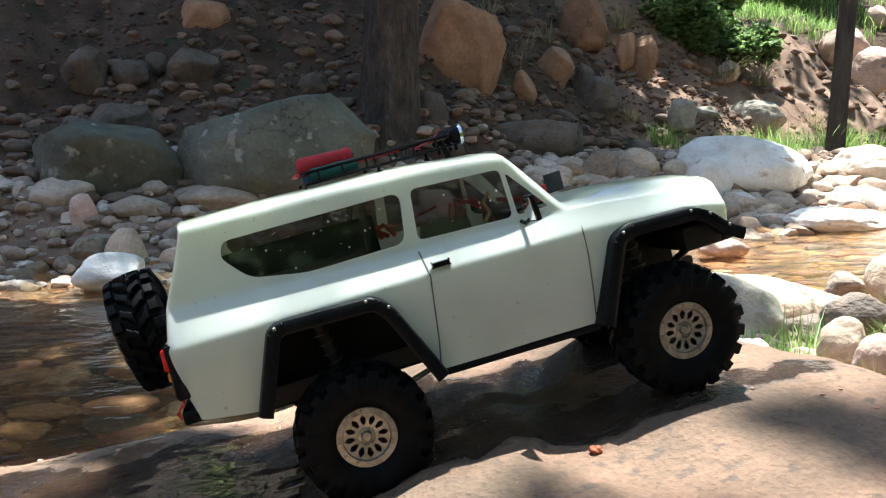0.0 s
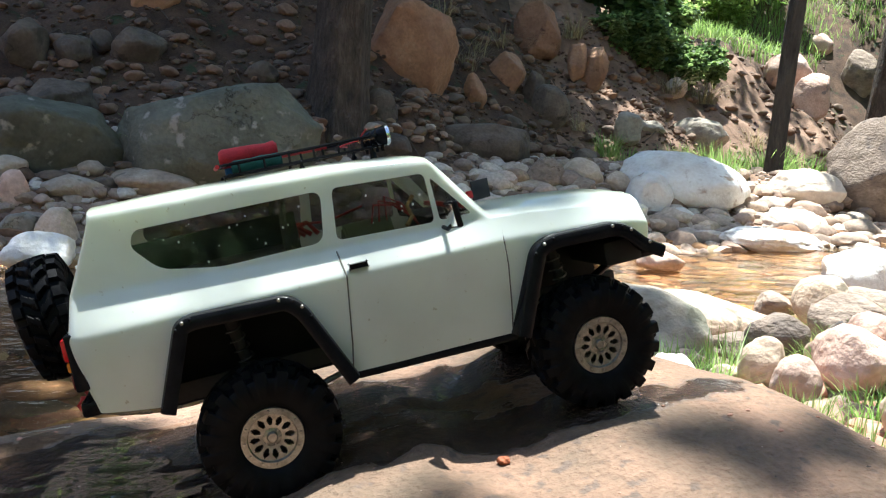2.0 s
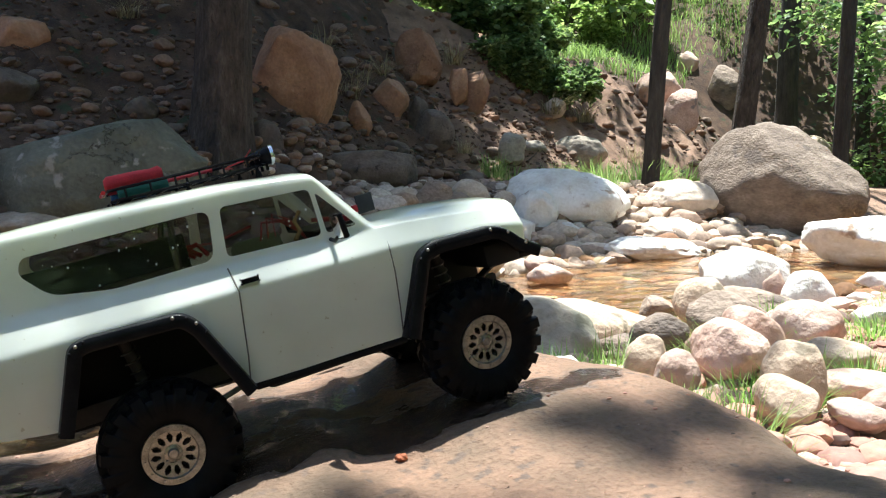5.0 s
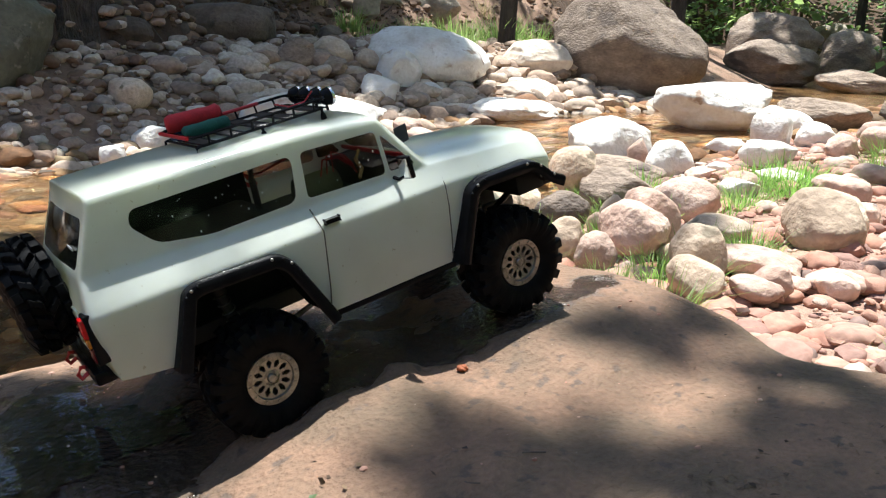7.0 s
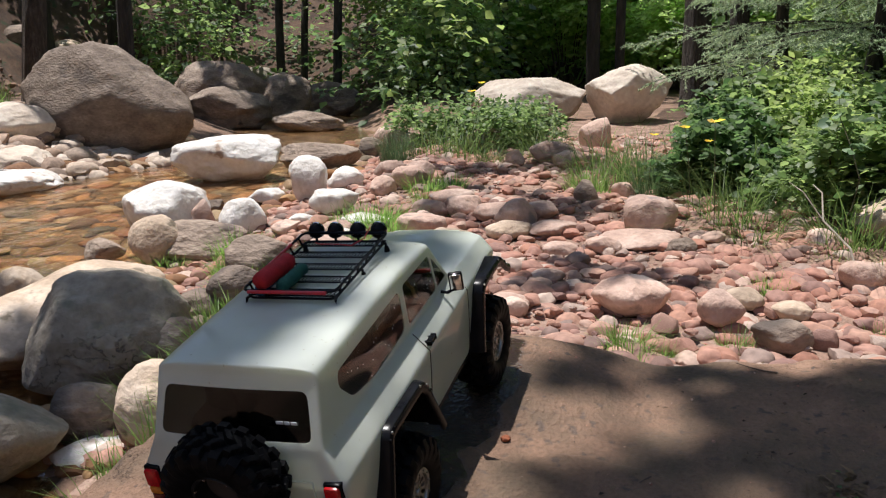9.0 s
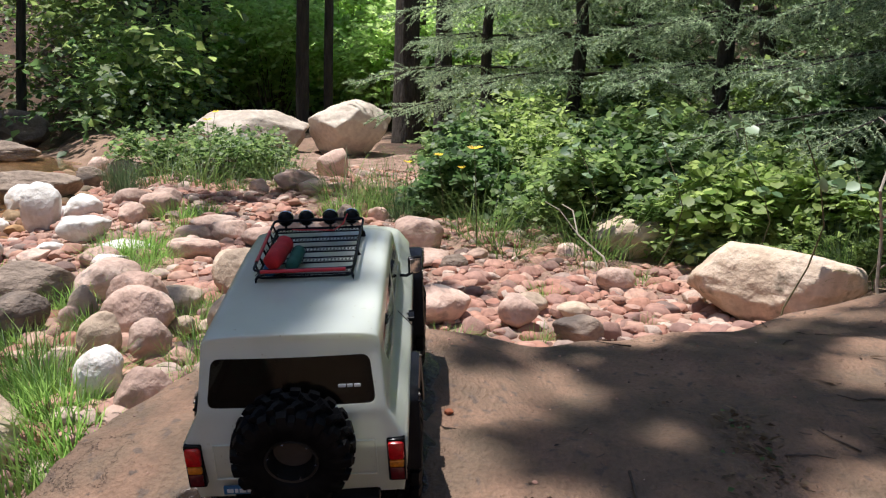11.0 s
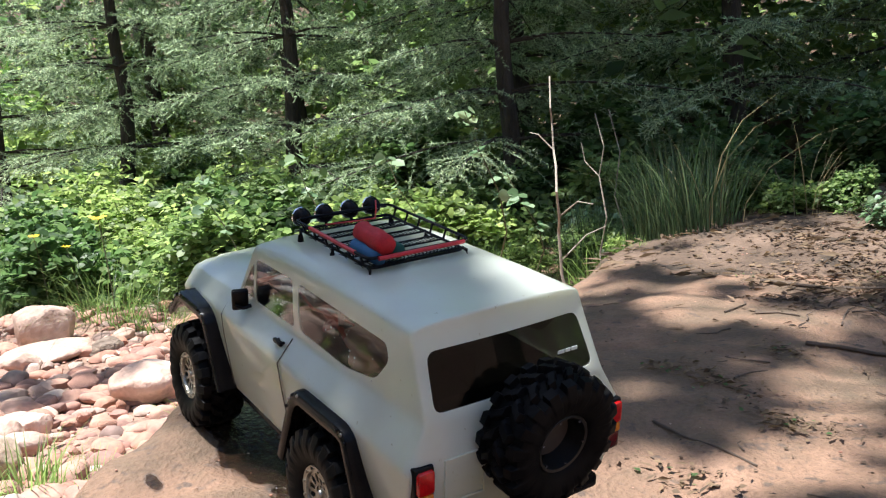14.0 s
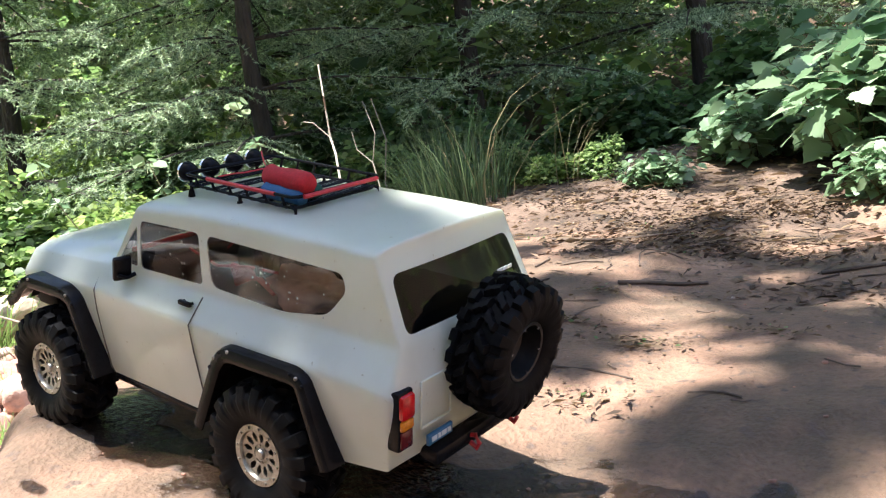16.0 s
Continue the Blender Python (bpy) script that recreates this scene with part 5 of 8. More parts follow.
for mx, my, mt, ms in ((9.6, -1.4, 10, 1.8), (11.5, -1.8, 150, 2.2), (9.0, -2.2, 300, 2.0), (15, -0.5, 10, 3.4)):
    again(meadow, mx, my, mt, ms)
again(ivy, 4.45, 7.75, 140, 0.62), again(ivy, 4.8, 7.85, 260, 0.5), again(ivy, 5.1, 8.1, 310, 0.62), again(ivy, 4.1, 7.7, 90, 0.6), again(ivy, 5.0, 8.6, 200, 0.7), again(ivy, 4.0, 8.7, 20, 0.9)

# broad-leaved plant beside the path
def thimbleberry(stems, spread, label):
    root = tagged(new("thimbleberry_plant"), label, "plant")
    bm = bmesh.new()
    at, way = [], []
    for i in range(stems):
        a, q = nrng.uniform(0, 2 * math.pi), spread * math.sqrt(nrng.uniform(0.02, 1))
        top = Vector((q * math.cos(a), q * math.sin(a), (0.52 - 0.7 * q * q / spread) * nrng.uniform(0.6, 1.1)))
        foot = Vector((top.x * 0.25, top.y * 0.25, -0.05))
        mid = foot.lerp(top, 0.6) + Vector((0, 0, 0.05))
        tube(bm, [foot, mid, top], 0.0035, 6, 0.5)
        for k in range(11):
            f = 0.35 + 0.65 * k / 10
            p = foot.lerp(mid, f / 0.6) if f < 0.6 else mid.lerp(top, (f - 0.6) / 0.4)
            b = a + 2.4 * k + nrng.uniform(-0.5, 0.5)
            out = Vector((math.cos(b), math.sin(b), 0))
            e = p + out * nrng.uniform(0.03, 0.08) + Vector((0, 0, 0.015))
            tube(bm, [p, e], 0.0014, 4, 0.7)
            at.append(tuple(e))
            way.append((out.x, out.y, nrng.uniform(-0.7, 0.25)))
    part("woody_base", bm, STEM, root, at=Matrix.Identity(4))
    ob = new("foliage", leaves("foliage", np.array(at), np.array(way), 0.088, LEAF_PALE, "toothed"))
    ob.parent = root
    return root


big = put(thimbleberry(46, 0.36, "broad pale green toothed leaves of a plant beside the path"), -0.16, -2.08, 0, 0.88)
again(big, 0.16, -2.15, 120, 0.55), again(big, -0.5, -2.15, 240, 1.0), again(big, -0.15, -2.6, 60, 1.0), again(big, -0.75, -2.6, 20, 1.1), again(big, 2.2, -1.2, 60, 0.45), again(big, 1.6, -1.95, 150, 0.4), again(big, 0.33, -1.8, 80, 0.28), again(big, -0.3, -1.72, 300, 0.4)

# grass
g1 = put(tuft(130, 0.06, 0.13, GRASS, "bright green grass tuft between the creek stones", 0.0032), 0.42, 0.56)
g2 = put(tuft(300, 0.15, 0.40, GRASS_DARK, "tall clump of long green grass at the edge of the rock", 0.004, 0.42), 0.92, -1.66, 0, 1.0)
stalks = put(tuft(16, 0.10, 0.60, DRY_GRASS, "few tall pale grass stalks arching over the clump", 0.0034, 1.0), 0.86, -1.72)
again(stalks, 1.05, -1.8, 140, 0.9), again(stalks, 0.66, -1.85, 30, 0.8)
again(g2, 1.05, -1.72, 80, 0.9), again(g2, 1.45, -1.75, 250, 0.8), again(g2, 3.05, 0.0, 30, 0.6), again(g2, 4.35, 1.75, 70, 0.75), again(g2, 4.7, 1.9, 300, 0.7), again(g2, 2.05, -1.3, 120, 0.55), again(g2, 1.75, -1.5, 20, 0.6)
for x, y, t, s in ((0.5, 0.62, 50, 1.0), (0.36, 0.68, 140, 0.8), (0.58, 0.52, 20, 0.7), (1.85, 1.42, 80, 1.1), (1.75, 1.35, 170, 0.9), (1.91, 0.91, 10, 1.3), (2.0, 0.98, 100, 1.0), (2.7, 0.94, 60, 1.2), (2.8, 0.85, 150, 0.9), (3.15, 0.24, 0, 1.9), (3.25, 0.32, 90, 1.6), (0.42, 0.86, 60, 0.7),
                   (0.92, -0.2, 40, 0.9), (0.98, -0.26, 130, 0.7), (1.1, -0.42, 200, 0.7), (0.72, 0.32, 30, 1.0), (0.8, 0.4, 120, 0.9), (0.66, 0.4, 210, 0.8), (1.44, 1.01, 300, 1.1), (1.35, 0.95, 20, 0.9), (1.7, 0.84, 60, 1.0), (1.78, 0.92, 10, 0.8), (2.09, 0.85, 0, 1.2), (2.2, 0.8, 70, 0.9),
                   (0.72, 0.13, 15, 0.8), (1.37, 0.49, 80, 0.9), (1.3, 0.56, 190, 0.7), (2.02, 1.78, 0, 1.0), (3.7, 5.9, 0, 2.4), (3.62, 4.95, 80, 2.2), (4.2, 5.3, 150, 3.0), (4.4, 5.5, 20, 3.0), (3.95, 5.55, 80, 2.8), (4.6, 5.35, 10, 2.6), (3.94, 6.28, 40, 2.2), (3.3, 5.97, 50, 2.2), (3.75, 5.4, 60, 2.6),
                   (-0.5, 4.6, 0, 2.0), (-0.45, 4.7, 90, 1.8), (3.2, 6.1, 200, 2.0), (0.95, -1.45, 60, 0.7), (1.2, -1.5, 10, 0.9), (1.55, -1.35, 140, 1.0), (1.3, -0.75, 10, 0.6), (1.9, -0.85, 60, 1.0), (2.1, -0.7, 0, 0.8), (1.6, -1.1, 30, 1.0)):
    again(g1, x, y, t, s)

# arching grass along the undergrowth
g3 = put(tuft(110, 0.12, 0.34, GRASS_EDGE, "arching green grass at the forest edge", 0.0036, 1.5), 2.3, -0.75)
for i in range(24):
    f = i / 23
    x, y = 1.1 + 2.25 * f + nrng.normal(0, 0.1), -1.62 + 1.15 * f - 0.35 * math.sin(f * 3.14) + nrng.normal(0, 0.1)
    again(g3, x, y, i * 77, nrng.uniform(0.55, 1.05))
for i in range(14):
    x = nrng.uniform(1.9, 3.7)
    again(g3, x, -1.75 + 0.5 * x - 0.1 + nrng.normal(0, 0.22), i * 51, nrng.uniform(0.9, 1.45))
for x, y, s in ((4.1, 0.75, 1.1), (4.2, 1.25, 1.3), (4.35, 1.5, 1.2), (3.95, 1.0, 0.9), (4.6, 0.8, 1.1), (3.4, 0.1, 0.8), (3.3, -0.1, 1.0), (3.6, 0.2, 0.9)):
    again(g3, x, y, x * 100, s)

for x, y, s in ((0.3, 0.5, 2.0), (0.24, 0.6, 1.7), (0.62, 0.62, 1.3), (0.85, 0.75, 1.5), (1.0, 0.9, 1.3), (0.55, 0.75, 1.3), (0.75, 0.22, 1.2), (1.15, 0.5, 1.2)):
    again(g1, x, y, x * 300, s)
lush = put(tuft(210, 0.075, 0.15, GRASS_LUSH, "lush bright green grass tuft between boulders", 0.0046, 0.7), 1.65, 1.26)
for x, y, s in ((1.55, 1.2, 0.9), (1.14, 0.74, 0.9), (1.22, 0.8, 0.8), (1.80, 0.86, 1.0), (2.17, 0.89, 1.1), (2.3, 0.95, 1.0), (1.01, 0.37, 0.8), (1.44, 1.01, 1.1), (1.38, 0.93, 1.0), (2.04, 1.86, 1.0), (0.97, 0.42, 0.8), (2.13, 1.04, 1.2), (2.23, 0.99, 1.3), (2.14, 1.62, 1.0), (2.01, 1.45, 1.2), (0.77, 0.72, 1.2),
                (0.66, 0.64, 1.3), (0.58, 0.61, 1.2), (0.70, 0.80, 1.0), (1.10, 0.92, 0.8), (0.49, 0.86, 0.7), (0.43, 0.77, 0.7), (1.49, 0.90, 1.1), (2.94, 1.02, 1.2), (3.06, 0.94, 1.1), (2.10, 0.90, 1.0), (1.31, 0.45, 0.9), (0.48, 0.53, 1.1), (0.62, 0.57, 1.0), (1.02, -0.18, 0.7), (1.64, -0.50, 0.7), (0.40, 0.50, 1.0)):
    again(lush, x, y, x * 211 + y * 97, s)

# dry grass hanging from the earth bank
hang = put(tuft(90, 0.10, 0.30, DRY_GRASS, "dry straw-coloured grass hanging from the earth bank", 0.006, 1.5), 1.95, 6.35)
for x, y, s in ((2.1, 6.6, 1.1), (1.85, 6.8, 1.0), (2.4, 6.9, 1.2), (3.4, 7.5, 1.1), (0.2, 6.2, 0.8), (-0.8, 6.4, 0.8), (3.0, 6.3, 0.7), (4.6, 7.6, 1.2), (5.2, 7.9, 1.3), (5.6, 7.5, 1.1)):
    again(hang, x, y, x * 180, s)

# meadow grass on the bank top
n = 14000
gx, gy = nrng.uniform(4.4, 13, n), nrng.uniform(1.7, 6.5, n)
gy = np.array([bank_toe(a) + b for a, b in zip(gx, gy)])
gz = np.array([ground_z(a, b) for a, b in zip(gx, gy)])
me = blades("meadow_grass", n, 0.01, 0.28, GRASS, 0.012, 0.7, 3)
co = np.zeros(len(me.vertices) * 3, dtype=np.float32)
me.vertices.foreach_get("co", co)
co = co.reshape(n, -1, 3) + np.stack([gx, gy, gz], 1)[:, None].astype(np.float32)
me.vertices.foreach_set("co", co.ravel())
tagged(new("meadow_grass", me), "sunlit green grass on top of the bank", "grass", kind="stuff")

# yellow columbine flowers
fl = tagged(new("columbine_flower"), "yellow columbine flower on a thin stem", "flower", "columbine flowers")
bm = bmesh.new()
tube(bm, [(0, 0, -0.05), (0.02, 0.01, 0.25), (0.05, 0.02, 0.45)], 0.0022, 5, 0.6)
part("stem", bm, STEM, fl, at=Matrix.Identity(4))
a = np.linspace(0, 2 * math.pi, 6)[:5]
ob = new("petals", leaves("petals", np.tile([0.05, 0.02, 0.45], (5, 1)), np.stack([np.cos(a), np.sin(a), np.full(5, 0.3)], 1), 0.035, FLOWER))
ob.parent = fl
put(fl, 2.3, -0.32)
for x, y, t, s in ((2.75, -0.3, 50, 0.7), (2.85, -0.2, 100, 0.8), (4.3, 1.2, 20, 0.9), (4.6, 1.3, 250, 1.0), (3.0, 0.0, 200, 0.7)):
    again(fl, x, y, t, s)

# slender sprigs with a few pale round leaves
for x, y, h in ((1.21, -1.09, 0.72), (1.3, -1.3, 0.5), (1.75, -1.15, 0.62), (2.05, -0.95, 0.66), (2.35, -0.7, 0.6)):
    root = tagged(new("leafy_sprig"), "slender sprig with a few pale green leaves", "plant")
    bm = bmesh.new()
    line = [Vector((0.05 * math.sin(k * 0.9 + x), 0.04 * math.cos(k * 1.1) - 0.04, h * k / 6 - 0.04)) for k in range(7)]
    tube(bm, line, 0.003, 5, 0.5)
    part("stem", bm, STEM, root, at=Matrix.Identity(4))
    a = nrng.uniform(0, 6.28, 16)
    up = np.array([line[4 + k % 3] for k in range(16)]) + nrng.normal(0, 0.012, (16, 3))
    ob = new("foliage", leaves("foliage", up, np.stack([np.cos(a), np.sin(a), np.full(16, -0.35)], 1), 0.042, LEAF_PALE, "round"))
    ob.parent = root
    ob["kind"] = "stuff"
    put(root, x, y)

# bare pale twigs
def dead_twig(lines, x, y):
    bm = bmesh.new()
    for pts, r in lines:
        tube(bm, pts, r, 6, 0.5)
    me = bpy.data.meshes.new("dead_twig")
    bm.to_mesh(me)
    bm.free()
    me.materials.append(PALESTEM)
    put(tagged(new("dead_twig", me), "bleached crooked bare twig standing in the undergrowth", "twig"), x, y)


dead_twig([([(0.02, -0.04, 0), (0.05, -0.03, 0.16), (0.05, -0.03, 0.28), (0.02, -0.01, 0.33), (0.0, 0.01, 0.40), (0.04, -0.03, 0.47), (0.09, -0.07, 0.52), (0.10, -0.08, 0.60), (0.09, -0.07, 0.64), (0.14, -0.12, 0.74)], 0.0048),
           ([(0.02, -0.01, 0.33), (-0.05, -0.02, 0.37), (-0.10, -0.03, 0.36)], 0.0024), ([(0.09, -0.07, 0.52), (0.13, -0.05, 0.57), (0.18, -0.06, 0.58)], 0.0022), ([(0.05, -0.03, 0.2), (0.0, -0.09, 0.27), (-0.03, -0.14, 0.29)], 0.0026)], 1.0, -1.23)
dead_twig([([(0, 0, 0), (0.01, -0.02, 0.14), (-0.02, -0.03, 0.25), (0.02, -0.05, 0.38), (0.0, -0.06, 0.47), (0.05, -0.08, 0.58)], 0.0032), ([(0.02, -0.05, 0.38), (0.08, -0.05, 0.43), (0.10, -0.06, 0.49)], 0.002)], 1.15, -1.5)
dead_twig([([(0, 0, 0), (0.0, -0.03, 0.12), (0.03, -0.02, 0.25), (0.02, -0.05, 0.4), (0.06, -0.05, 0.55)], 0.0035)], 1.3, -1.75)
dead_twig([([(0, 0, 0.02), (0.12, 0.03, 0.14), (0.25, 0.1, 0.2), (0.37, 0.1, 0.27), (0.5, 0.12, 0.28)], 0.004), ([(0.25, 0.1, 0.2), (0.3, 0.16, 0.28), (0.38, 0.2, 0.3)], 0.0024)], 1.7, -0.75)


# far woods: trunks and foliage on the slopes, seen between the nearer trees
wood = bmesh.new()
for i in range(36):
    ang, dist = nrng.uniform(-2.3, 1.3), nrng.uniform(9, 20)
    x, y = 1 + dist * math.cos(ang), 1 + dist * math.sin(ang)
    if abs(y - (near_edge(x) + far_edge(x)) / 2) < 1.2 and x < 12 or (y > 0 and x < 5) or (y > 8 and x < 11):
        continue
    z = ground_z(x, y)
    tube(wood, [(x, y, z - 0.3), (x + nrng.normal(0, 0.1), y, z + 3.5), (x + nrng.normal(0, 0.25), y, z + 8)], nrng.uniform(0.05, 0.13), 7, 0.5)
woods = tagged(new("far_woods"), "dark woods of trunks and leaves behind the creek", "woods", kind="stuff")
part("trunks", wood, BARK_DARK, woods, at=Matrix.Identity(4))["kind"] = "stuff"
lumps = []
for i in range(620):
    ang, dist = nrng.uniform(-2.4, 1.25), 7.2 + 12 * nrng.uniform(0, 1) ** 1.4
    x, y = 1 + dist * math.cos(ang), 1 + dist * math.sin(ang)
    if (abs(y - (near_edge(x) + far_edge(x)) / 2) < 1.5 and x < 10) or (y > 0 and x < 6) or (y > 4.6 and x < 10.8) or (7 < x < 14 and -1.2 < y - 0.06 * x < 2.4):
        continue
    lumps.append((x, y, ground_z(x, y) + nrng.uniform(0, 1) ** 1.3 * 4.2, nrng.uniform(0.35, 0.9)))
for i in range(130):
    x, y = nrng.uniform(1.2, 8.5), nrng.uniform(-6.0, -2.9)
    lumps.append((x, y, ground_z(x, y) + nrng.uniform(0, 1) ** 1.2 * 2.8, nrng.uniform(0.25, 0.5)))
for i in range(110):
    x, y = nrng.uniform(9.5, 17), nrng.uniform(3.6, 9.5)
    if abs(y - (near_edge(x) + far_edge(x)) / 2) > 1.3:
        lumps.append((x, y, ground_z(x, y) + nrng.uniform(0, 1) ** 1.2 * 2.6, nrng.uniform(0.3, 0.7)))
# Unseen clumps behind the bank, added to block sky light.
for i in range(120):
    x, y = nrng.uniform(-6.5, 3.2), nrng.uniform(8.2, 12.5)
    lumps.append((x, y, ground_z(x, y) + nrng.uniform(0.2, 5.5), nrng.uniform(0.6, 1.1)))
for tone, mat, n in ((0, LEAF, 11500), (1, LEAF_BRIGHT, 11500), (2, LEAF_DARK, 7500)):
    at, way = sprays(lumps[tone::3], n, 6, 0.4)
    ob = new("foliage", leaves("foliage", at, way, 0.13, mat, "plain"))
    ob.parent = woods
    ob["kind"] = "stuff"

# Leaf cover out of view above the right forest, added to block the sky.
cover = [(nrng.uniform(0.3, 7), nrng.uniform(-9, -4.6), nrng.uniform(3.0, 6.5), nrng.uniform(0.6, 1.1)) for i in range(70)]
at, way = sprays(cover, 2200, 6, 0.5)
ob = new("unseen_canopy", leaves("unseen_canopy", at, way, 0.26, LEAF_DARK, "plain"))
ob.parent = woods
ob["kind"] = "stuff"
# Leaf roof out of view over the far woods, added to darken the ground.
roof = [(nrng.uniform(6.5, 22), nrng.uniform(-8, 13), nrng.uniform(6.5, 10), nrng.uniform(0.6, 1.3)) for i in range(130)]
roof = [q for q in roof if 9 < q[0] and 3.5 < q[1] < 7]
at, way = sprays(roof, 1200, 6, 0.6)
ob = new("unseen_canopy", leaves("unseen_canopy", at, way, 0.3, LEAF_DARK, "plain"))
ob.parent = woods
ob["kind"] = "stuff"

# boughs of added, unseen trees: leaf clumps set sunward of each SHADE patch
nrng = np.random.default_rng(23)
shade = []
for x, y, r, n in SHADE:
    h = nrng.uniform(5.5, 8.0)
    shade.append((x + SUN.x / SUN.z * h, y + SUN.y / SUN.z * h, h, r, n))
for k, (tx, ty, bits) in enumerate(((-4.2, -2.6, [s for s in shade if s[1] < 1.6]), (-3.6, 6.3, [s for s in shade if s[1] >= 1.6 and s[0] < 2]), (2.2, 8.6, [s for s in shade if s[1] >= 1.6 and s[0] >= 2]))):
    root = tagged(new("tall_tree"), "unseen tall tree added to cast leaf shade", "tree")
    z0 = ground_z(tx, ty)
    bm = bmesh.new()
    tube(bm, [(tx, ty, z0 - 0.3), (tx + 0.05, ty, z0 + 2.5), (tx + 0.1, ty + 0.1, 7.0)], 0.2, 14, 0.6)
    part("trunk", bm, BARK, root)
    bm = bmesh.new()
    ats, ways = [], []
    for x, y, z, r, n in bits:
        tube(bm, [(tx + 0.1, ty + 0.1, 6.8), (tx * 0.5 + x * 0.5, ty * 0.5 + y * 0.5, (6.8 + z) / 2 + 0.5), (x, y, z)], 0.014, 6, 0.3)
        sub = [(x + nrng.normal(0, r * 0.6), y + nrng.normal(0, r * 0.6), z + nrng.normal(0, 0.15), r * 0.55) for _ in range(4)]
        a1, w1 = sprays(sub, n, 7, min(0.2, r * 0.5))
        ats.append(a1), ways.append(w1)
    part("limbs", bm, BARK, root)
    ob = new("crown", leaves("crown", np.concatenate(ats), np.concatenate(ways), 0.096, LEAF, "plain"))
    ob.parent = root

# ---- toy truck ----
def lathe(bm, profile, seg=36):
    """Turns (radius, height) points about y."""
    rings = [[bm.verts.new((r * math.cos(a), h, r * math.sin(a))) for a in (2 * math.pi * j / seg for j in range(seg))] for r, h in profile]
    for a, b in zip(rings, rings[1:]):
        for j in range(seg):
            bm.faces.new((a[j], b[j], b[(j + 1) % seg], a[(j + 1) % seg]))


def prism(points, axis, a, b):
    """A closed prism over a polygon; axis y: points are (x, z); axis x: points are (y, z)."""
    bm = bmesh.new()
    place = (lambda p, h: (p[0], h, p[1])) if axis == "y" else (lambda p, h: (h, p[0], p[1]))
    lo = [bm.verts.new(place(p, a)) for p in points]
    hi = [bm.verts.new(place(p, b)) for p in points]
    bm.faces.new(lo)
    bm.faces.new(hi[::-1])
    k = len(points)
    for i in range(k):
        bm.faces.new((lo[i], lo[(i + 1) % k], hi[(i + 1) % k], hi[i]))
    bmesh.ops.recalc_face_normals(bm, faces=bm.faces)
    return bm


def rounded(points, r, n=4):
    """A polygon with its corners rounded."""
    out, k = [], len(points)
    for i in range(k):
        p, a, b = Vector(points[i]), Vector(points[i - 1]), Vector(points[(i + 1) % k])
        da, db = (a - p), (b - p)
        ra = min(r, da.length * 0.45, db.length * 0.45)
        s, e = p + da.normalized() * ra, p + db.normalized() * ra
        for j in range(n + 1):
            f = j / n
            q = s * (1 - f) ** 2 + p * 2 * f * (1 - f) + e * f * f
            out.append((q.x, q.y))
    return out


def baked(ob):
    me = bpy.data.meshes.new_from_object(ob.evaluated_get(bpy.context.evaluated_depsgraph_get()))
    return me


PAINT = bpy.data.materials.new("white_shell_paint")
PAINT.use_nodes = True
_b = PAINT.node_tree.nodes["Principled BSDF"]
_n, _l = PAINT.node_tree.nodes, PAINT.node_tree.links
_b.inputs["Roughness"].default_value, _b.inputs["Coat Weight"].default_value, _b.inputs["Coat Roughness"].default_value = 0.3, 1.0, 0.05
_co = _n.new("ShaderNodeTexCoord")
_d1 = _n.new("ShaderNodeTexNoise")
_d1.inputs["Scale"].default_value, _d1.inputs["Detail"].default_value = 22, 8
_l.new(_co.outputs["Object"], _d1.inputs["Vector"])
_r1 = _n.new("ShaderNodeValToRGB")
_r1.color_ramp.elements[0].position, _r1.color_ramp.elements[0].color = 0.28, (0.77, 0.79, 0.73, 1)
_r1.color_ramp.elements[1].position, _r1.color_ramp.elements[1].color = 0.55, (0.86, 0.89, 0.85, 1)
_l.new(_d1.outputs["Fac"], _r1.inputs["Fac"])
_d2 = _n.new("ShaderNodeTexNoise")
_d2.inputs["Scale"].default_value, _d2.inputs["Detail"].default_value = 180, 3
_l.new(_co.outputs["Object"], _d2.inputs["Vector"])
_r2 = _n.new("ShaderNodeMapRange")
_r2.inputs["From Min"].default_value, _r2.inputs["From Max"].default_value = 0.70, 0.76
_l.new(_d2.outputs["Fac"], _r2.inputs["Value"])
_mx = _n.new("ShaderNodeMix")
_mx.data_type = "RGBA"
_mx.inputs["B"].default_value = (0.42, 0.36, 0.25, 1)
_l.new(_r2.outputs["Result"], _mx.inputs["Factor"])
_l.new(_r1.outputs["Color"], _mx.inputs["A"])
_l.new(_mx.outputs["Result"], _b.inputs["Base Color"])
_bp = _n.new("ShaderNodeBump")
_bp.inputs["Strength"].default_value, _bp.inputs["Distance"].default_value = 0.12, 0.001
_l.new(_d2.outputs["Fac"], _bp.inputs["Height"])
_l.new(_bp.outputs["Normal"], _b.inputs["Normal"])
_tl, _ms = _n.new("ShaderNodeBsdfTranslucent"), _n.new("ShaderNodeMixShader")
_tl.inputs["Color"].default_value = (0.92, 0.95, 0.77, 1)
_ms.inputs["Fac"].default_value = 0.48
_l.new(_b.outputs["BSDF"], _ms.inputs[1])
_l.new(_tl.outputs["BSDF"], _ms.inputs[2])
_l.new(_ms.outputs["Shader"], _n["Material Output"].inputs["Surface"])

RUBBER = material("wet_black_rubber", [(0.35, (0.003, 0.003, 0.0035)), (0.65, (0.007, 0.007, 0.0075))], 60, 0.5, bump=0.25, bump_scale=700, vary=0.0, bump_dist=0.0006, spec=0.08)
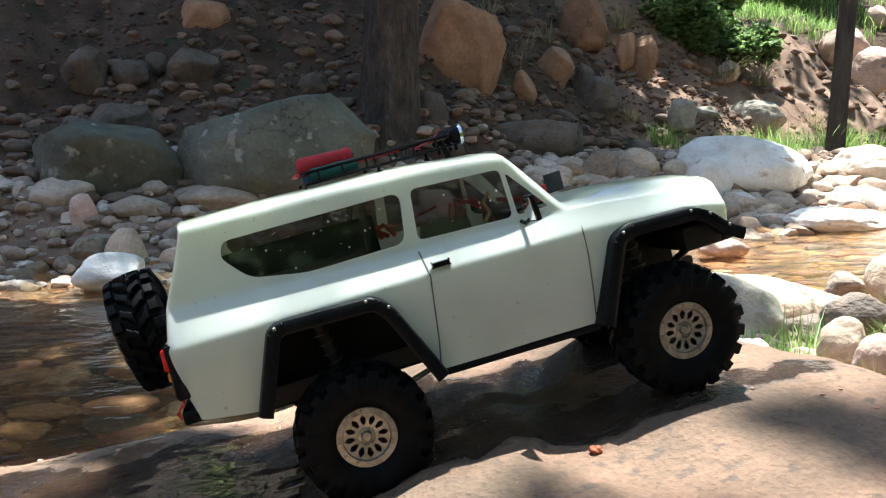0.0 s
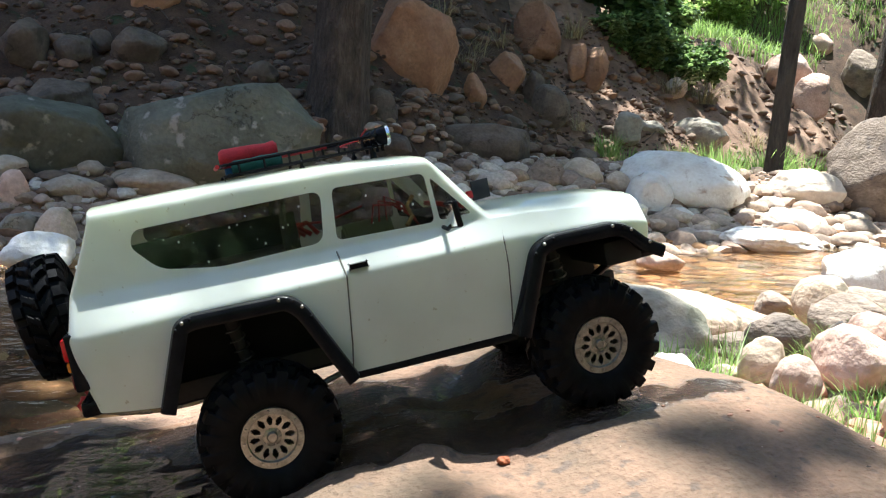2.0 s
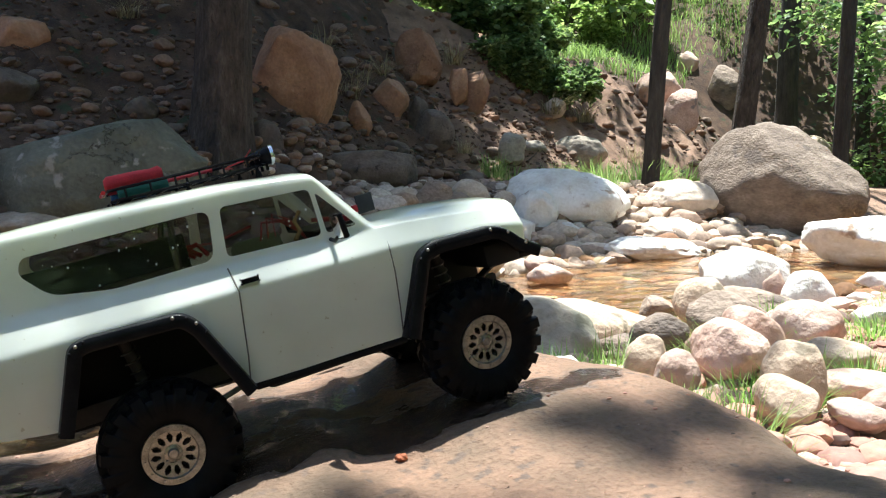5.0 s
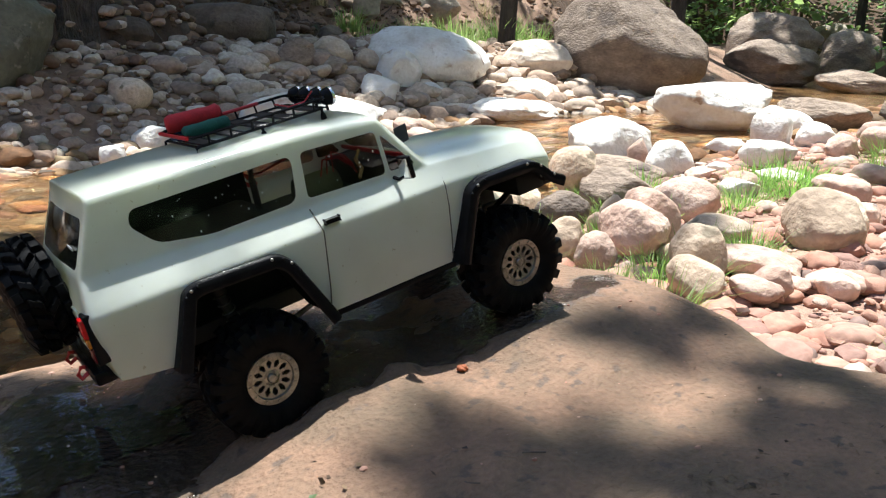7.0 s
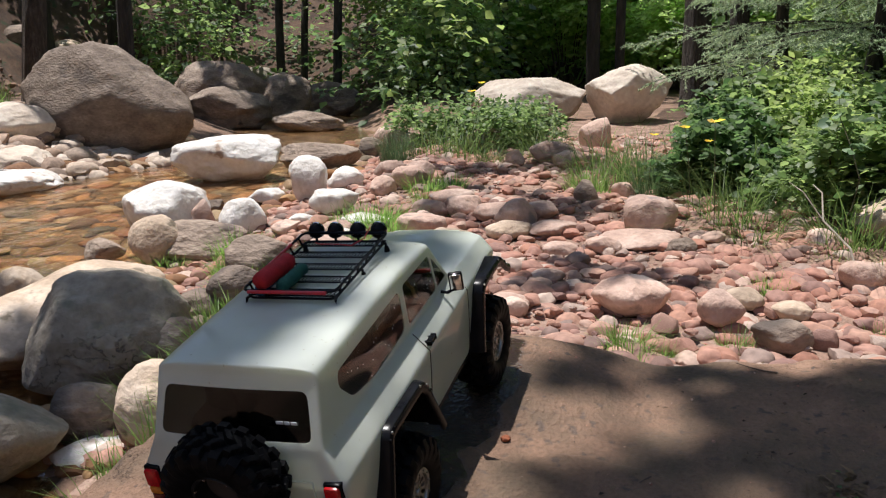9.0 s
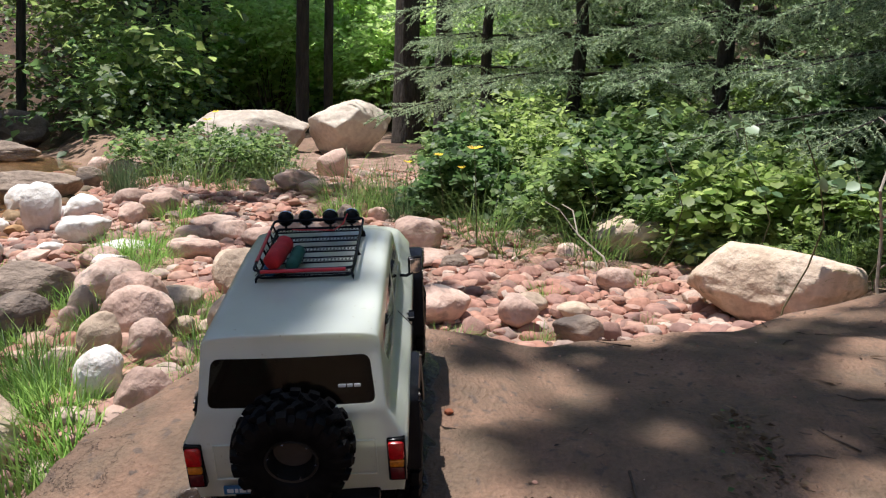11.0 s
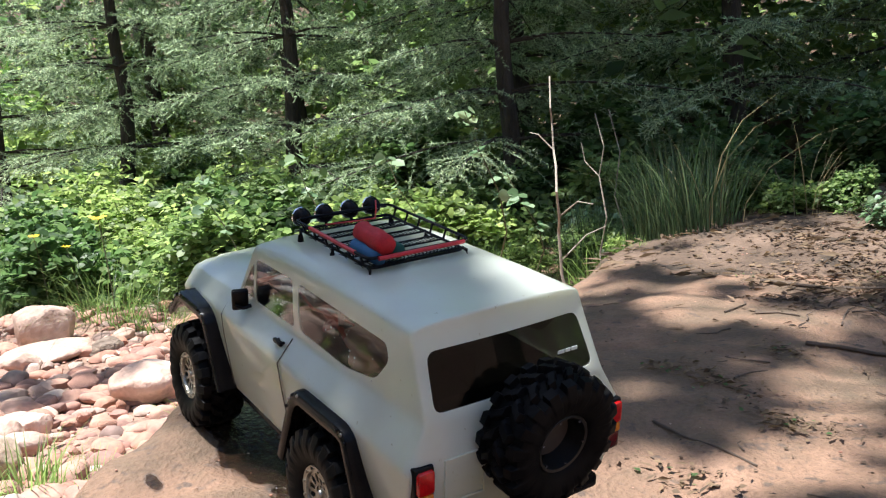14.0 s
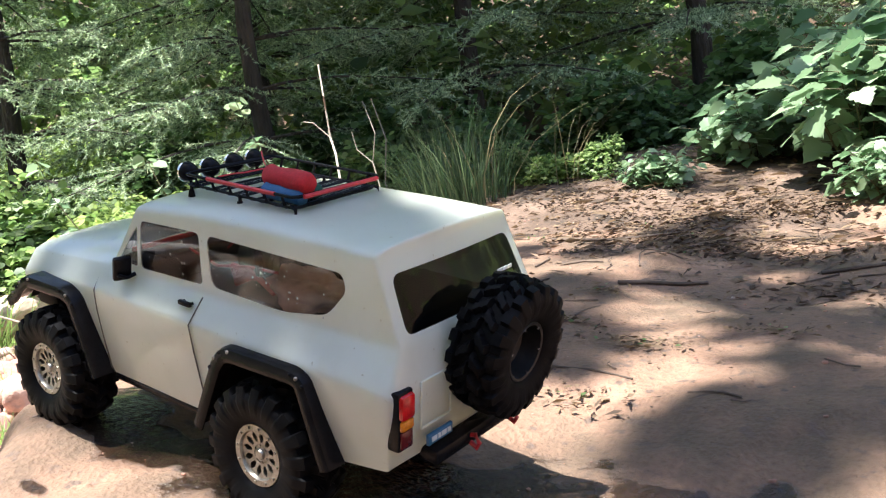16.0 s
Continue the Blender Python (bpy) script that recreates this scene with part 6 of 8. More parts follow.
PLASTIC = material("black_plastic", [(0.35, (0.006, 0.006, 0.007)), (0.65, (0.011, 0.011, 0.012))], 50, 0.22, bump=0.1, bump_scale=500, vary=0.0, bump_dist=0.0005, spec=0.09)
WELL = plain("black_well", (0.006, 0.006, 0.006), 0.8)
DARK = plain("dark_interior", (0.035, 0.03, 0.028), 0.7)
STEEL = material("beige_wheel_metal", [(0.3, (0.20, 0.187, 0.158)), (0.7, (0.43, 0.41, 0.36))], 140, 0.32, metal=0.8, bump=0.15, bump_scale=800, vary=0.0, bump_dist=0.0004)
CHROME = plain("chrome", (0.75, 0.75, 0.76), 0.12, 1.0, vary=0.03)
RED = plain("red_cloth", (0.42, 0.012, 0.018), 0.75, vary=0.2, scale=90, bump=0.3)
REDPAINT = plain("red_plastic", (0.5, 0.02, 0.025), 0.35)
GREEN = plain("green_cloth", (0.012, 0.085, 0.06), 0.8, vary=0.2, scale=90, bump=0.3)
BLUE = plain("blue_cloth", (0.015, 0.10, 0.24), 0.6, vary=0.2, scale=90, bump=0.3)
OLIVE = plain("olive_metal", (0.10, 0.12, 0.07), 0.5)
TAN = plain("tan_strap", (0.5, 0.33, 0.14), 0.7)
PINK = plain("pale_pink_wrap", (0.62, 0.38, 0.31), 0.7, vary=0.4)
BADGE = plain("blue_badge", (0.02, 0.12, 0.25), 0.4)
PALE = plain("pale_print", (0.6, 0.65, 0.66), 0.5)
GROOVE = plain("panel_gap", (0.13, 0.12, 0.09), 0.8)


def clear(name, tint, gloss_rough=0.03):
    m = bpy.data.materials.new(name)
    m.use_nodes = True
    n, l = m.node_tree.nodes, m.node_tree.links
    n.remove(n["Principled BSDF"])
    tr, gl, fr, mx = n.new("ShaderNodeBsdfTransparent"), n.new("ShaderNodeBsdfGlossy"), n.new("ShaderNodeLayerWeight"), n.new("ShaderNodeMixShader")
    bend, lift = n.new("ShaderNodeMath"), n.new("ShaderNodeMath")
    bend.operation, lift.operation = "POWER", "MULTIPLY_ADD"
    bend.inputs[1].default_value, lift.inputs[1].default_value, lift.inputs[2].default_value = 4.0, 0.6, 0.03
    tr.inputs["Color"].default_value = (*tint, 1)
    gl.inputs["Roughness"].default_value = gloss_rough
    fr.inputs["Blend"].default_value = 0.5
    l.new(fr.outputs["Facing"], bend.inputs[0])
    l.new(bend.outputs[0], lift.inputs[0])
    l.new(lift.outputs[0], mx.inputs["Fac"])
    l.new(tr.outputs["BSDF"], mx.inputs[1])
    l.new(gl.outputs["BSDF"], mx.inputs[2])
    l.new(mx.outputs["Shader"], n["Material Output"].inputs["Surface"])
    return m


SMOKE = clear("smoked_window", (0.66, 0.64, 0.64))
REAR_SMOKE = clear("dark_smoked_window", (0.28, 0.28, 0.29))


def lens_material(name, colour):
    m = plain(name, colour, 0.25, coat=0.15, vary=0.35, scale=220)
    return m


RED_LENS, AMBER_LENS, DARK_LENS = lens_material("red_lens", (0.50, 0.004, 0.006)), lens_material("amber_lens", (0.60, 0.20, 0.012)), lens_material("dark_red_lens", (0.10, 0.005, 0.007))

truck = tagged(new("toy_truck"), "white toy off-road wagon with black flares, nose-up on rock", "toy truck")
truck.empty_display_size = 0.05
truck.matrix_world = pose(0, 0, 0, 0, -15, 0)
BODY = pose(-0.001, -0.0122, -0.003, -3.5, 0.4, 0.25)

# body shell: half sections from the lower edge to the middle of the top


def section(i):
    xb = CABIN_B[i] if i < len(CABIN_B) else HOOD[i - len(CABIN_B)]
    xr = CABIN_R[i] if i < len(CABIN_R) else xb
    zb = lerp_table(xb, (-0.30, 0.116), (-0.285, 0.110), (-0.24, 0.099), (-0.08, 0.088), (0.08, 0.084), (0.2, 0.115), (0.235, 0.135))
    zr = lerp_table(xb, (-0.30, 0.1755), (-0.068, 0.1755), (0.081, 0.1735), (0.203, 0.166), (0.235, 0.158))
    zt = lerp_table(xb, (-0.30, 0.2065), (-0.068, 0.1985), (0.07, 0.1945), (0.203, 0.183), (0.235, 0.178))
    yr = lerp_table(xb, (-0.30, 0.1085), (-0.2, 0.1085), (0.08, 0.106), (0.235, 0.097))
    yt = lerp_table(xb, (-0.30, 0.0905), (-0.2, 0.0895), (0.08, 0.0890), (0.235, 0.082))
    low = lerp_table(xb, (-0.30, 0.101), (-0.2, 0.099), (0.08, 0.097), (0.235, 0.090))
    pts = [(xb + 0.004 * (i == 0), low, zb), (xb - 0.004 * (i == 0), (low + yr) / 2 + 0.0015, (zb + zr) / 2), (xb - 0.007 * (i == 0), yr, zr - 0.0014), (xb - 0.006 * (i == 0), yr - 0.0009, zr + 0.0008),
           (xb, yt + 0.0010, zt - 0.0008), (xb, yt - 0.0006, zt + 0.0012)]
    if i < len(CABIN_B):
        top = lerp_table(xr, (-0.262, 0.2775), (-0.2, 0.2785), (-0.06, 0.2755), (0.02, 0.268), (0.036, 0.264))
        edge = lerp_table(xr, (-0.262, 0.266), (-0.06, 0.2615), (0.036, 0.253))
        pts += [(xb + (xr - xb) * 0.5, 0.0875, (zt + edge) / 2), (xb + (xr - xb) * 0.95, 0.0850, edge - 0.002), (xr, 0.0842, edge + 0.0048), (xr, 0.0775, top - 0.003), (xr, 0.040, top - 0.0005), (xr, 0.0, top)]
    else:
        crown = lerp_table(xb, (0.075, 0.203), (0.129, 0.204), (0.2, 0.1965), (0.225, 0.192), (0.235, 0.186))
        bow = 0.012 if i == len(CABIN_B) else 0.004 * (xb > 0.215)
        pts += [(xb, yt - 0.006, zt + 0.003), (xb + bow * 0.2, yt - 0.012, zt + 0.005), (xb + bow * 0.3, yt - 0.019, zt + 0.0065), (xb + bow * 0.6, 0.05, crown - 0.0025), (xb + bow * 0.9, 0.025, crown - 0.0008), (xb + bow, 0.0, crown)]
    return pts


CABIN_B = (-0.290, -0.286, -0.27, -0.22, -0.16, -0.10, -0.04, 0.02, 0.058, 0.070, 0.074)
CABIN_R = (-0.262, -0.258, -0.246, -0.20, -0.15, -0.10, -0.05, -0.005, 0.022, 0.032, 0.036)
HOOD = (0.078, 0.082, 0.11, 0.15, 0.19, 0.218, 0.230, 0.2345)
_secs = [section(i) for i in range(len(CABIN_B) + len(HOOD))]
sb = bmesh.new()
grid = []
for pts in _secs:
    right = [sb.verts.new((x, -y, z)) for x, y, z in pts]
    left = [sb.verts.new((x, y, z)) for x, y, z in pts[:-1]][::-1]
    grid.append(right + left)
for a, b in zip(grid, grid[1:]):
    for j in range(len(a) - 1):
        sb.faces.new((a[j], b[j], b[j + 1], a[j + 1]))
for row, turn in ((grid[0], False), (grid[-1], True)):
    k = len(row)
    for j in range(k // 2 - 1):
        cols = [[row[m2]] + [sb.verts.new(row[m2].co.lerp(row[k - 1 - m2].co, f) + Vector(((0.004 if turn else -0.003) * math.sin(math.pi * f), 0, 0))) for f in (0.06, 0.3, 0.5, 0.7, 0.94)] + [row[k - 1 - m2]] for m2 in (j, j + 1)] if j == 0 else [prev, [row[j + 1]] + [sb.verts.new(row[j + 1].co.lerp(row[k - 2 - j].co, f) + Vector(((0.004 if turn else -0.003) * math.sin(math.pi * f), 0, 0))) for f in (0.06, 0.3, 0.5, 0.7, 0.94)] + [row[k - 2 - j]]]
        prev = cols[1]
        for c in range(6):
            quad = (cols[0][c], cols[0][c + 1], cols[1][c + 1], cols[1][c])
            sb.faces.new(quad[::-1] if not turn else quad)
    cap = prev + []
    mid = row[k // 2]
    for c in range(6):
        tri = (cap[c], cap[c + 1], mid)
        sb.faces.new(tri[::-1] if not turn else tri)
bmesh.ops.recalc_face_normals(sb, faces=sb.faces)
shell_me = bpy.data.meshes.new("shell")
sb.to_mesh(shell_me)
sb.free()
shell = new("shell", shell_me)
_sub = shell.modifiers.new("sub", "SUBSURF")
_sub.levels = _sub.render_levels = 2
_sol = shell.modifiers.new("solid", "SOLIDIFY")
_sol.thickness, _sol.offset = 0.0016, -1

REAR_ARCH = [(-0.237, 0.06), (-0.235, 0.105), (-0.213, 0.165), (-0.198, 0.171), (-0.12, 0.168), (-0.107, 0.158), (-0.076, 0.09), (-0.07, 0.06)]
FRONT_ARCH = [(0.075, 0.06), (0.081, 0.088), (0.110, 0.158), (0.128, 0.165), (0.192, 0.163), (0.206, 0.154), (0.222, 0.135), (0.26, 0.125), (0.26, 0.06)]
PANES = {
    "quarter_window": ("y", rounded([(-0.234, 0.238), (-0.229, 0.2515), (-0.068, 0.2515), (-0.075, 0.2065), (-0.165, 0.2055), (-0.214, 0.2145)], 0.010), SMOKE),
    "door_window": ("y", rounded([(-0.058, 0.2515), (0.027, 0.2475), (0.028, 0.202), (-0.063, 0.2055)], 0.006), SMOKE),
    "vent_window": ("y", rounded([(0.0315, 0.243), (0.064, 0.2025), (0.033, 0.2025)], 0.004), SMOKE),
}
cutters = []


def cutter(bm):
    me = bpy.data.meshes.new("cut")
    bm.to_mesh(me)
    bm.free()
    ob = new("cut", me)
    cutters.append(ob)
    return ob


def cut(target, tool, how="DIFFERENCE"):
    mod = target.modifiers.new("cut", "BOOLEAN")
    mod.operation, mod.object, mod.solver = how, tool, "EXACT"


windows = []
thin = new("thin", shell_me)
_s2 = thin.modifiers.new("sub", "SUBSURF")
_s2.levels = _s2.render_levels = 2
_s3 = thin.modifiers.new("solid", "SOLIDIFY")
_s3.thickness, _s3.offset = 0.0007, -2.0
for pane, (axis, outline, glass) in PANES.items():
    for side in (-1, 1):
        tool = cutter(prism(outline, "y", 0.06 * side, 0.2 * side))
        cut(shell, tool)
        windows.append((pane, tool, glass))
tool = cutter(prism(rounded([(-0.075, 0.2555), (0.075, 0.2555), (0.080, 0.2135), (-0.080, 0.2135)], 0.008), "x", -0.36, -0.25))
cut(shell, tool)
windows.append(("rear_window", tool, REAR_SMOKE))
tool = cutter(prism(rounded([(-0.068, 0.254), (0.068, 0.254), (0.078, 0.2065), (-0.078, 0.2065)], 0.008), "x", 0.035, 0.12))
cut(shell, tool)
windows.append(("windshield", tool, SMOKE))
for arch in (REAR_ARCH, FRONT_ARCH):
    cut(shell, cutter(prism(arch, "y", -0.2, 0.2)))
body = part("body", baked(shell), PAINT, truck, "white painted shell with faint scratches and water drops", BODY)
for pane, tool, glass in windows:
    thin.modifiers.remove(thin.modifiers[-1]) if len(thin.modifiers) > 2 else None
    cut(thin, tool, "INTERSECT")
    ob = part(pane, baked(thin), glass, truck, "smoked clear window with water drops", BODY)
    ob.visible_shadow = False
for ob in cutters + [shell, thin]:
    bpy.data.objects.remove(ob)


def groove(name, pts, y):
    """A panel gap: a fine dark strip that lies in the shell's side."""
    for side in (-1, 1):
        bm = bmesh.new()
        tube(bm, [(x, side * yy, z) for x, yy, z in pts], 0.0007, 6)
        part(name, bm, GROOVE, body)


groove("door_gap", [(-0.066, 0.0918, 0.196), (-0.065, 0.0998, 0.1855), (-0.064, 0.1080, 0.1745), (-0.067, 0.1066, 0.15), (-0.071, 0.1032, 0.115), (-0.075, 0.0994, 0.09)], 0)
groove("fender_gap", [(0.088, 0.0905, 0.191), (0.084, 0.1056, 0.1725), (0.084, 0.1044, 0.15), (0.081, 0.1014, 0.115), (0.078, 0.0986, 0.088)], 0)


def flare(points, side):
    path = rounded_path([Vector((x, 0, z)) for x, z in points], 0.012)
    bm = bmesh.new()
    rows = []
    for i, p in enumerate(path):
        d = (path[min(i + 1, len(path) - 1)] - path[max(0, i - 1)]).normalized()
        inn = Vector((d.z, 0, -d.x))
        shape = [(0.0965, 0.002), (0.112, 0.002), (0.1165, 0.0005), (0.118, -0.003), (0.1178, -0.009), (0.1165, -0.011), (0.1145, -0.0105), (0.1145, -0.005), (0.0965, -0.005)]
        rows.append([bm.verts.new(p - inn * dn + Vector((0, side * y, 0))) for y, dn in shape])
    k = len(rows[0])
    for a, b in zip(rows, rows[1:]):
        for j in range(k):
            bm.faces.new((a[j], a[(j + 1) % k], b[(j + 1) % k], b[j]))
    bm.faces.new(rows[0])
    bm.faces.new(rows[-1][::-1])
    bmesh.ops.recalc_face_normals(bm, faces=bm.faces)
    return bm, path


def rounded_path(pts, r):
    out = [pts[0]]
    for a, p, b in zip(pts, pts[1:], pts[2:]):
        ra = min(r, (a - p).length * 0.45, (b - p).length * 0.45)
        s, e = p + (a - p).normalized() * ra, p + (b - p).normalized() * ra
        out += [s * (1 - f) ** 2 + p * 2 * f * (1 - f) + e * f * f for f in (0, 0.25, 0.5, 0.75, 1)]
    return out + [pts[-1]]


for pts in ([(-0.238, 0.100), (-0.212, 0.169), (-0.2, 0.173), (-0.118, 0.1705), (-0.105, 0.158), (-0.073, 0.087)], [(0.078, 0.085), (0.109, 0.161), (0.127, 0.167), (0.194, 0.165), (0.208, 0.156), (0.221, 0.142), (0.237, 0.133)]):
    for side in (-1, 1):
        bm, path = flare(pts, side)
        fl = part("fender_flare", bm, PLASTIC, truck, "glossy black plastic flare with rivets", BODY)
        for i in range(2, len(path) - 1, 3):
            bm = bmesh.new()
            bmesh.ops.create_uvsphere(bm, u_segments=10, v_segments=6, radius=0.0017, matrix=Matrix.Translation(path[i] + Vector((0, side * 0.1172, -0.0012))))
            part("rivet", bm, STEEL if i % 2 else PLASTIC, fl)

for side in (-1, 1):
    bm = bmesh.new()
    box(bm, -0.073, 0.08, side * 0.093 - 0.005, side * 0.093 + 0.005, 0.0795, 0.0875, 0.002, Matrix.Rotation(radians(1.2), 4, "Y"))
    part("rock_slider", bm, PLASTIC, truck, "black side step rail", BODY)
    bm = bmesh.new()
    up = 0.008 * (side > 0)
    box(bm, -0.060, -0.044, side * 0.1045 - up * 0.7, side * 0.1085 - up * 0.7, 0.1795 + up, 0.184 + up, 0.0012)
    rod(bm, (-0.058, side * 0.097, 0.182 + up), (-0.058, side * 0.105 - up * 0.7, 0.182 + up), 0.0015, 8)
    rod(bm, (-0.047, side * 0.097, 0.182 + up), (-0.047, side * 0.105 - up * 0.7, 0.182 + up), 0.0015, 8)
    part("door_handle", bm, PLASTIC, truck, "small black door handle", BODY)
    bm = bmesh.new()
    tube(bm, [(0.034, side * 0.091, 0.196), (0.036, side * 0.099, 0.194), (0.038, side * 0.107, 0.198)], 0.002, 8)
    box(bm, -0.0025, 0.0035, -0.0085, 0.0085, -0.0125, 0.0125, 0.0022, pose(0.040, side * 0.110 - up * 1.2, 0.207 - up * 0.6, 0, -6 - 1500 * up, -side * 18))
    mirror = part("side_mirror", bm, PLASTIC, truck, "black door mirror", BODY)
    bm = bmesh.new()
    box(bm, -0.0005, 0.0005, -0.0068, 0.0068, -0.0105, 0.0105, 0.0004, pose(0.0374, side * 0.1108 - up * 1.2, 0.2068 - up * 0.6, 0, -6 - 1500 * up, -side * 18))
    # Left glass is plain black, in place of a dark forest reflection.
    part("mirror_glass", bm, CHROME if side < 0 else PLASTIC, mirror, "mirror glass")
    # tail lamps
    bm = bmesh.new()
    for z0, z1 in ((0.158, 0.1775),):
        box(bm, -0.303, -0.288, side * 0.0965 - 0.0075, side * 0.0965 + 0.0075, z0, z1, 0.0025)
    tail = part("tail_light", bm, RED_LENS, truck, "red tail lamp lens", BODY)
    bm = bmesh.new()
    box(bm, -0.302, -0.288, side * 0.0965 - 0.007, side * 0.0965 + 0.007, 0.149, 0.1575, 0.0018)
    part("amber_lens", bm, AMBER_LENS, tail, "amber lens")
    bm = bmesh.new()
    box(bm, -0.301, -0.288, side * 0.0965 - 0.007, side * 0.0965 + 0.007, 0.134, 0.1485, 0.002)
    part("lower_lens", bm, DARK_LENS, tail, "dark red lens")
    bm = bmesh.new()
    box(bm, -0.2995, -0.288, side * 0.0965 - 0.0088, side * 0.0965 + 0.0088, 0.132, 0.180, 0.002)
    part("bezel", bm, PLASTIC, tail, "black lamp surround")
    # raised panel on the tailgate
    bm = bmesh.new()
    y0, y1 = sorted((side * 0.040, side * 0.078))
    for a in (box(bm, -0.2992, -0.297, y0, y1, 0.178, 0.1795, 0.0005), box(bm, -0.2992, -0.297, y0, y1, 0.140, 0.1415, 0.0005), box(bm, -0.2992, -0.297, y0, y0 + 0.0015, 0.140, 0.1795, 0.0005), box(bm, -0.2992, -0.297, y1 - 0.0015, y1, 0.140, 0.1795, 0.0005)):
        pass
    part("tailgate_panel", bm, PAINT, truck, "pressed panel outline", BODY)

bm = bmesh.new()
box(bm, -0.3015, -0.2985, 0.042, 0.072, 0.1245, 0.1335, 0.0006)
badge = part("badge", bm, BADGE, truck, "blue badge with pale bars", BODY)
bm = bmesh.new()
for i, (a, w) in enumerate(((0.045, 0.004), (0.0505, 0.006), (0.058, 0.003), (0.0625, 0.006))):
    box(bm, -0.3022, -0.3014, a, a + w, 0.127, 0.131)
part("badge_mark", bm, PALE, badge, "pale bars")
bm = bmesh.new()
for i, (a, w) in enumerate(((-0.066, 0.006), (-0.0585, 0.005), (-0.052, 0.007))):
    box(bm, -0.2822, -0.2816, a, a + w, 0.2285, 0.2315, 0, None)
part("window_sticker", bm, PALE, truck, "small pale sticker bars on the rear window", BODY)
bm = bmesh.new()
box(bm, -0.304, -0.284, -0.078, 0.065, 0.104, 0.117, 0.003)
rod(bm, (-0.3, -0.03, 0.112), (-0.25, -0.03, 0.105), 0.004)
rod(bm, (-0.3, 0.03, 0.112), (-0.25, 0.03, 0.105), 0.004)
bumper = part("rear_bumper", bm, PLASTIC, truck, "black rear bumper bar", BODY)
for y in (-0.035, 0.02):
    bm = bmesh.new()
    tube(bm, [(-0.303, y, 0.106), (-0.310, y, 0.103), (-0.312, y, 0.108), (-0.308, y, 0.114), (-0.302, y, 0.112)], 0.0022, 8)
    part("tow_shackle", bm, REDPAINT, bumper, "red tow shackle")
bm = bmesh.new()
box(bm, 0.216, 0.243, -0.085, 0.085, 0.121, 0.134, 0.004)
for y in (-0.04, 0.04):
    rod(bm, (0.23, y, 0.127), (0.18, y, 0.1), 0.004)
part("front_bumper", bm, PLASTIC, truck, "black front bumper bar", BODY)
# Added box that closes the gap between flare tip and bumper.
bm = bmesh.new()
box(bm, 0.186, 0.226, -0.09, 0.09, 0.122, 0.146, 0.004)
part("front_apron", bm, WELL, truck, "black filler added behind the bumper", BODY)
bm = bmesh.new()
box(bm, -0.012, 0.012, -0.001, 0.001, -0.010, 0.010, 0.0008, pose(0.104, 0.0, 0.2165, 0, 0, 25))
wip = part("cowl_bracket", bm, DARK, truck, "dark square bracket behind the hood", BODY)
bm = bmesh.new()
box(bm, -0.004, 0.004, -0.0018, 0.0018, -0.004, 0.004, 0.001, pose(0.0905, -0.005, 0.2135, 0, 0, 25))
part("bracket_end", bm, REDPAINT, wip, "red end block")


# wheels
def tyre_mesh():
    """One moulded skin: a round carcass with tread blocks that rise from it in steep-sided steps."""
    profile = [(0.0262, 0.0185), (0.0285, 0.0215), (0.033, 0.0242), (0.039, 0.0258), (0.0445, 0.0262), (0.0485, 0.0258), (0.0512, 0.0248)]
    crown = [(0.0538 + 0.003 * (1 - (1 - j / 15) ** 2), 0.0236 * (1 - j / 15)) for j in range(31)]
    line = profile + crown + [(r, -y) for r, y in profile[::-1]]
    turns, lugs = 266, 19

    def rise(j, k):
        r, y = line[k]
        side = 1 if y >= 0 else -1
        a = j / turns * lugs + (0.5 if side < 0 else 0)
        ay = abs(y)
        inside = lambda lo, hi, sweep: lo < (a + sweep * ay * 40) % 1 < hi
        if r < 0.0425:
            return 0.0
        if r < 0.0525:
            return 0.0022 if inside(0.16, 0.72, 0) else (0.0009 if r > 0.047 else 0)
        if ay > 0.0150:
            return 0.0060 if inside(0.20, 0.74, 0.0) else 0.0
        if 0.0132 > ay > 0.0012:
            return 0.0064 if inside(0.08, 0.50, 0.85) else (0.0050 if ay < 0.006 and inside(0.50, 0.66, 0.85) else 0.0)
        return 0.0
    v = []
    for j in range(turns):
        a = 2 * math.pi * j / turns
        for k, (r, y) in enumerate(line):
            h = rise(j, k)
            up = 1.0 if r > 0.0525 else 0.35
            v.append(((r + h * up) * math.cos(a), y + (0.8 * h * (1 - up) * (1 if y > 0 else -1)), (r + h * up) * math.sin(a)))
    m = len(line)
    f = [(j * m + k, j * m + k + 1, (j + 1) % turns * m + k + 1, (j + 1) % turns * m + k) for j in range(turns) for k in range(m - 1)]
    me = bpy.data.meshes.new("tyre")
    me.from_pydata(v, [], f)
    return me


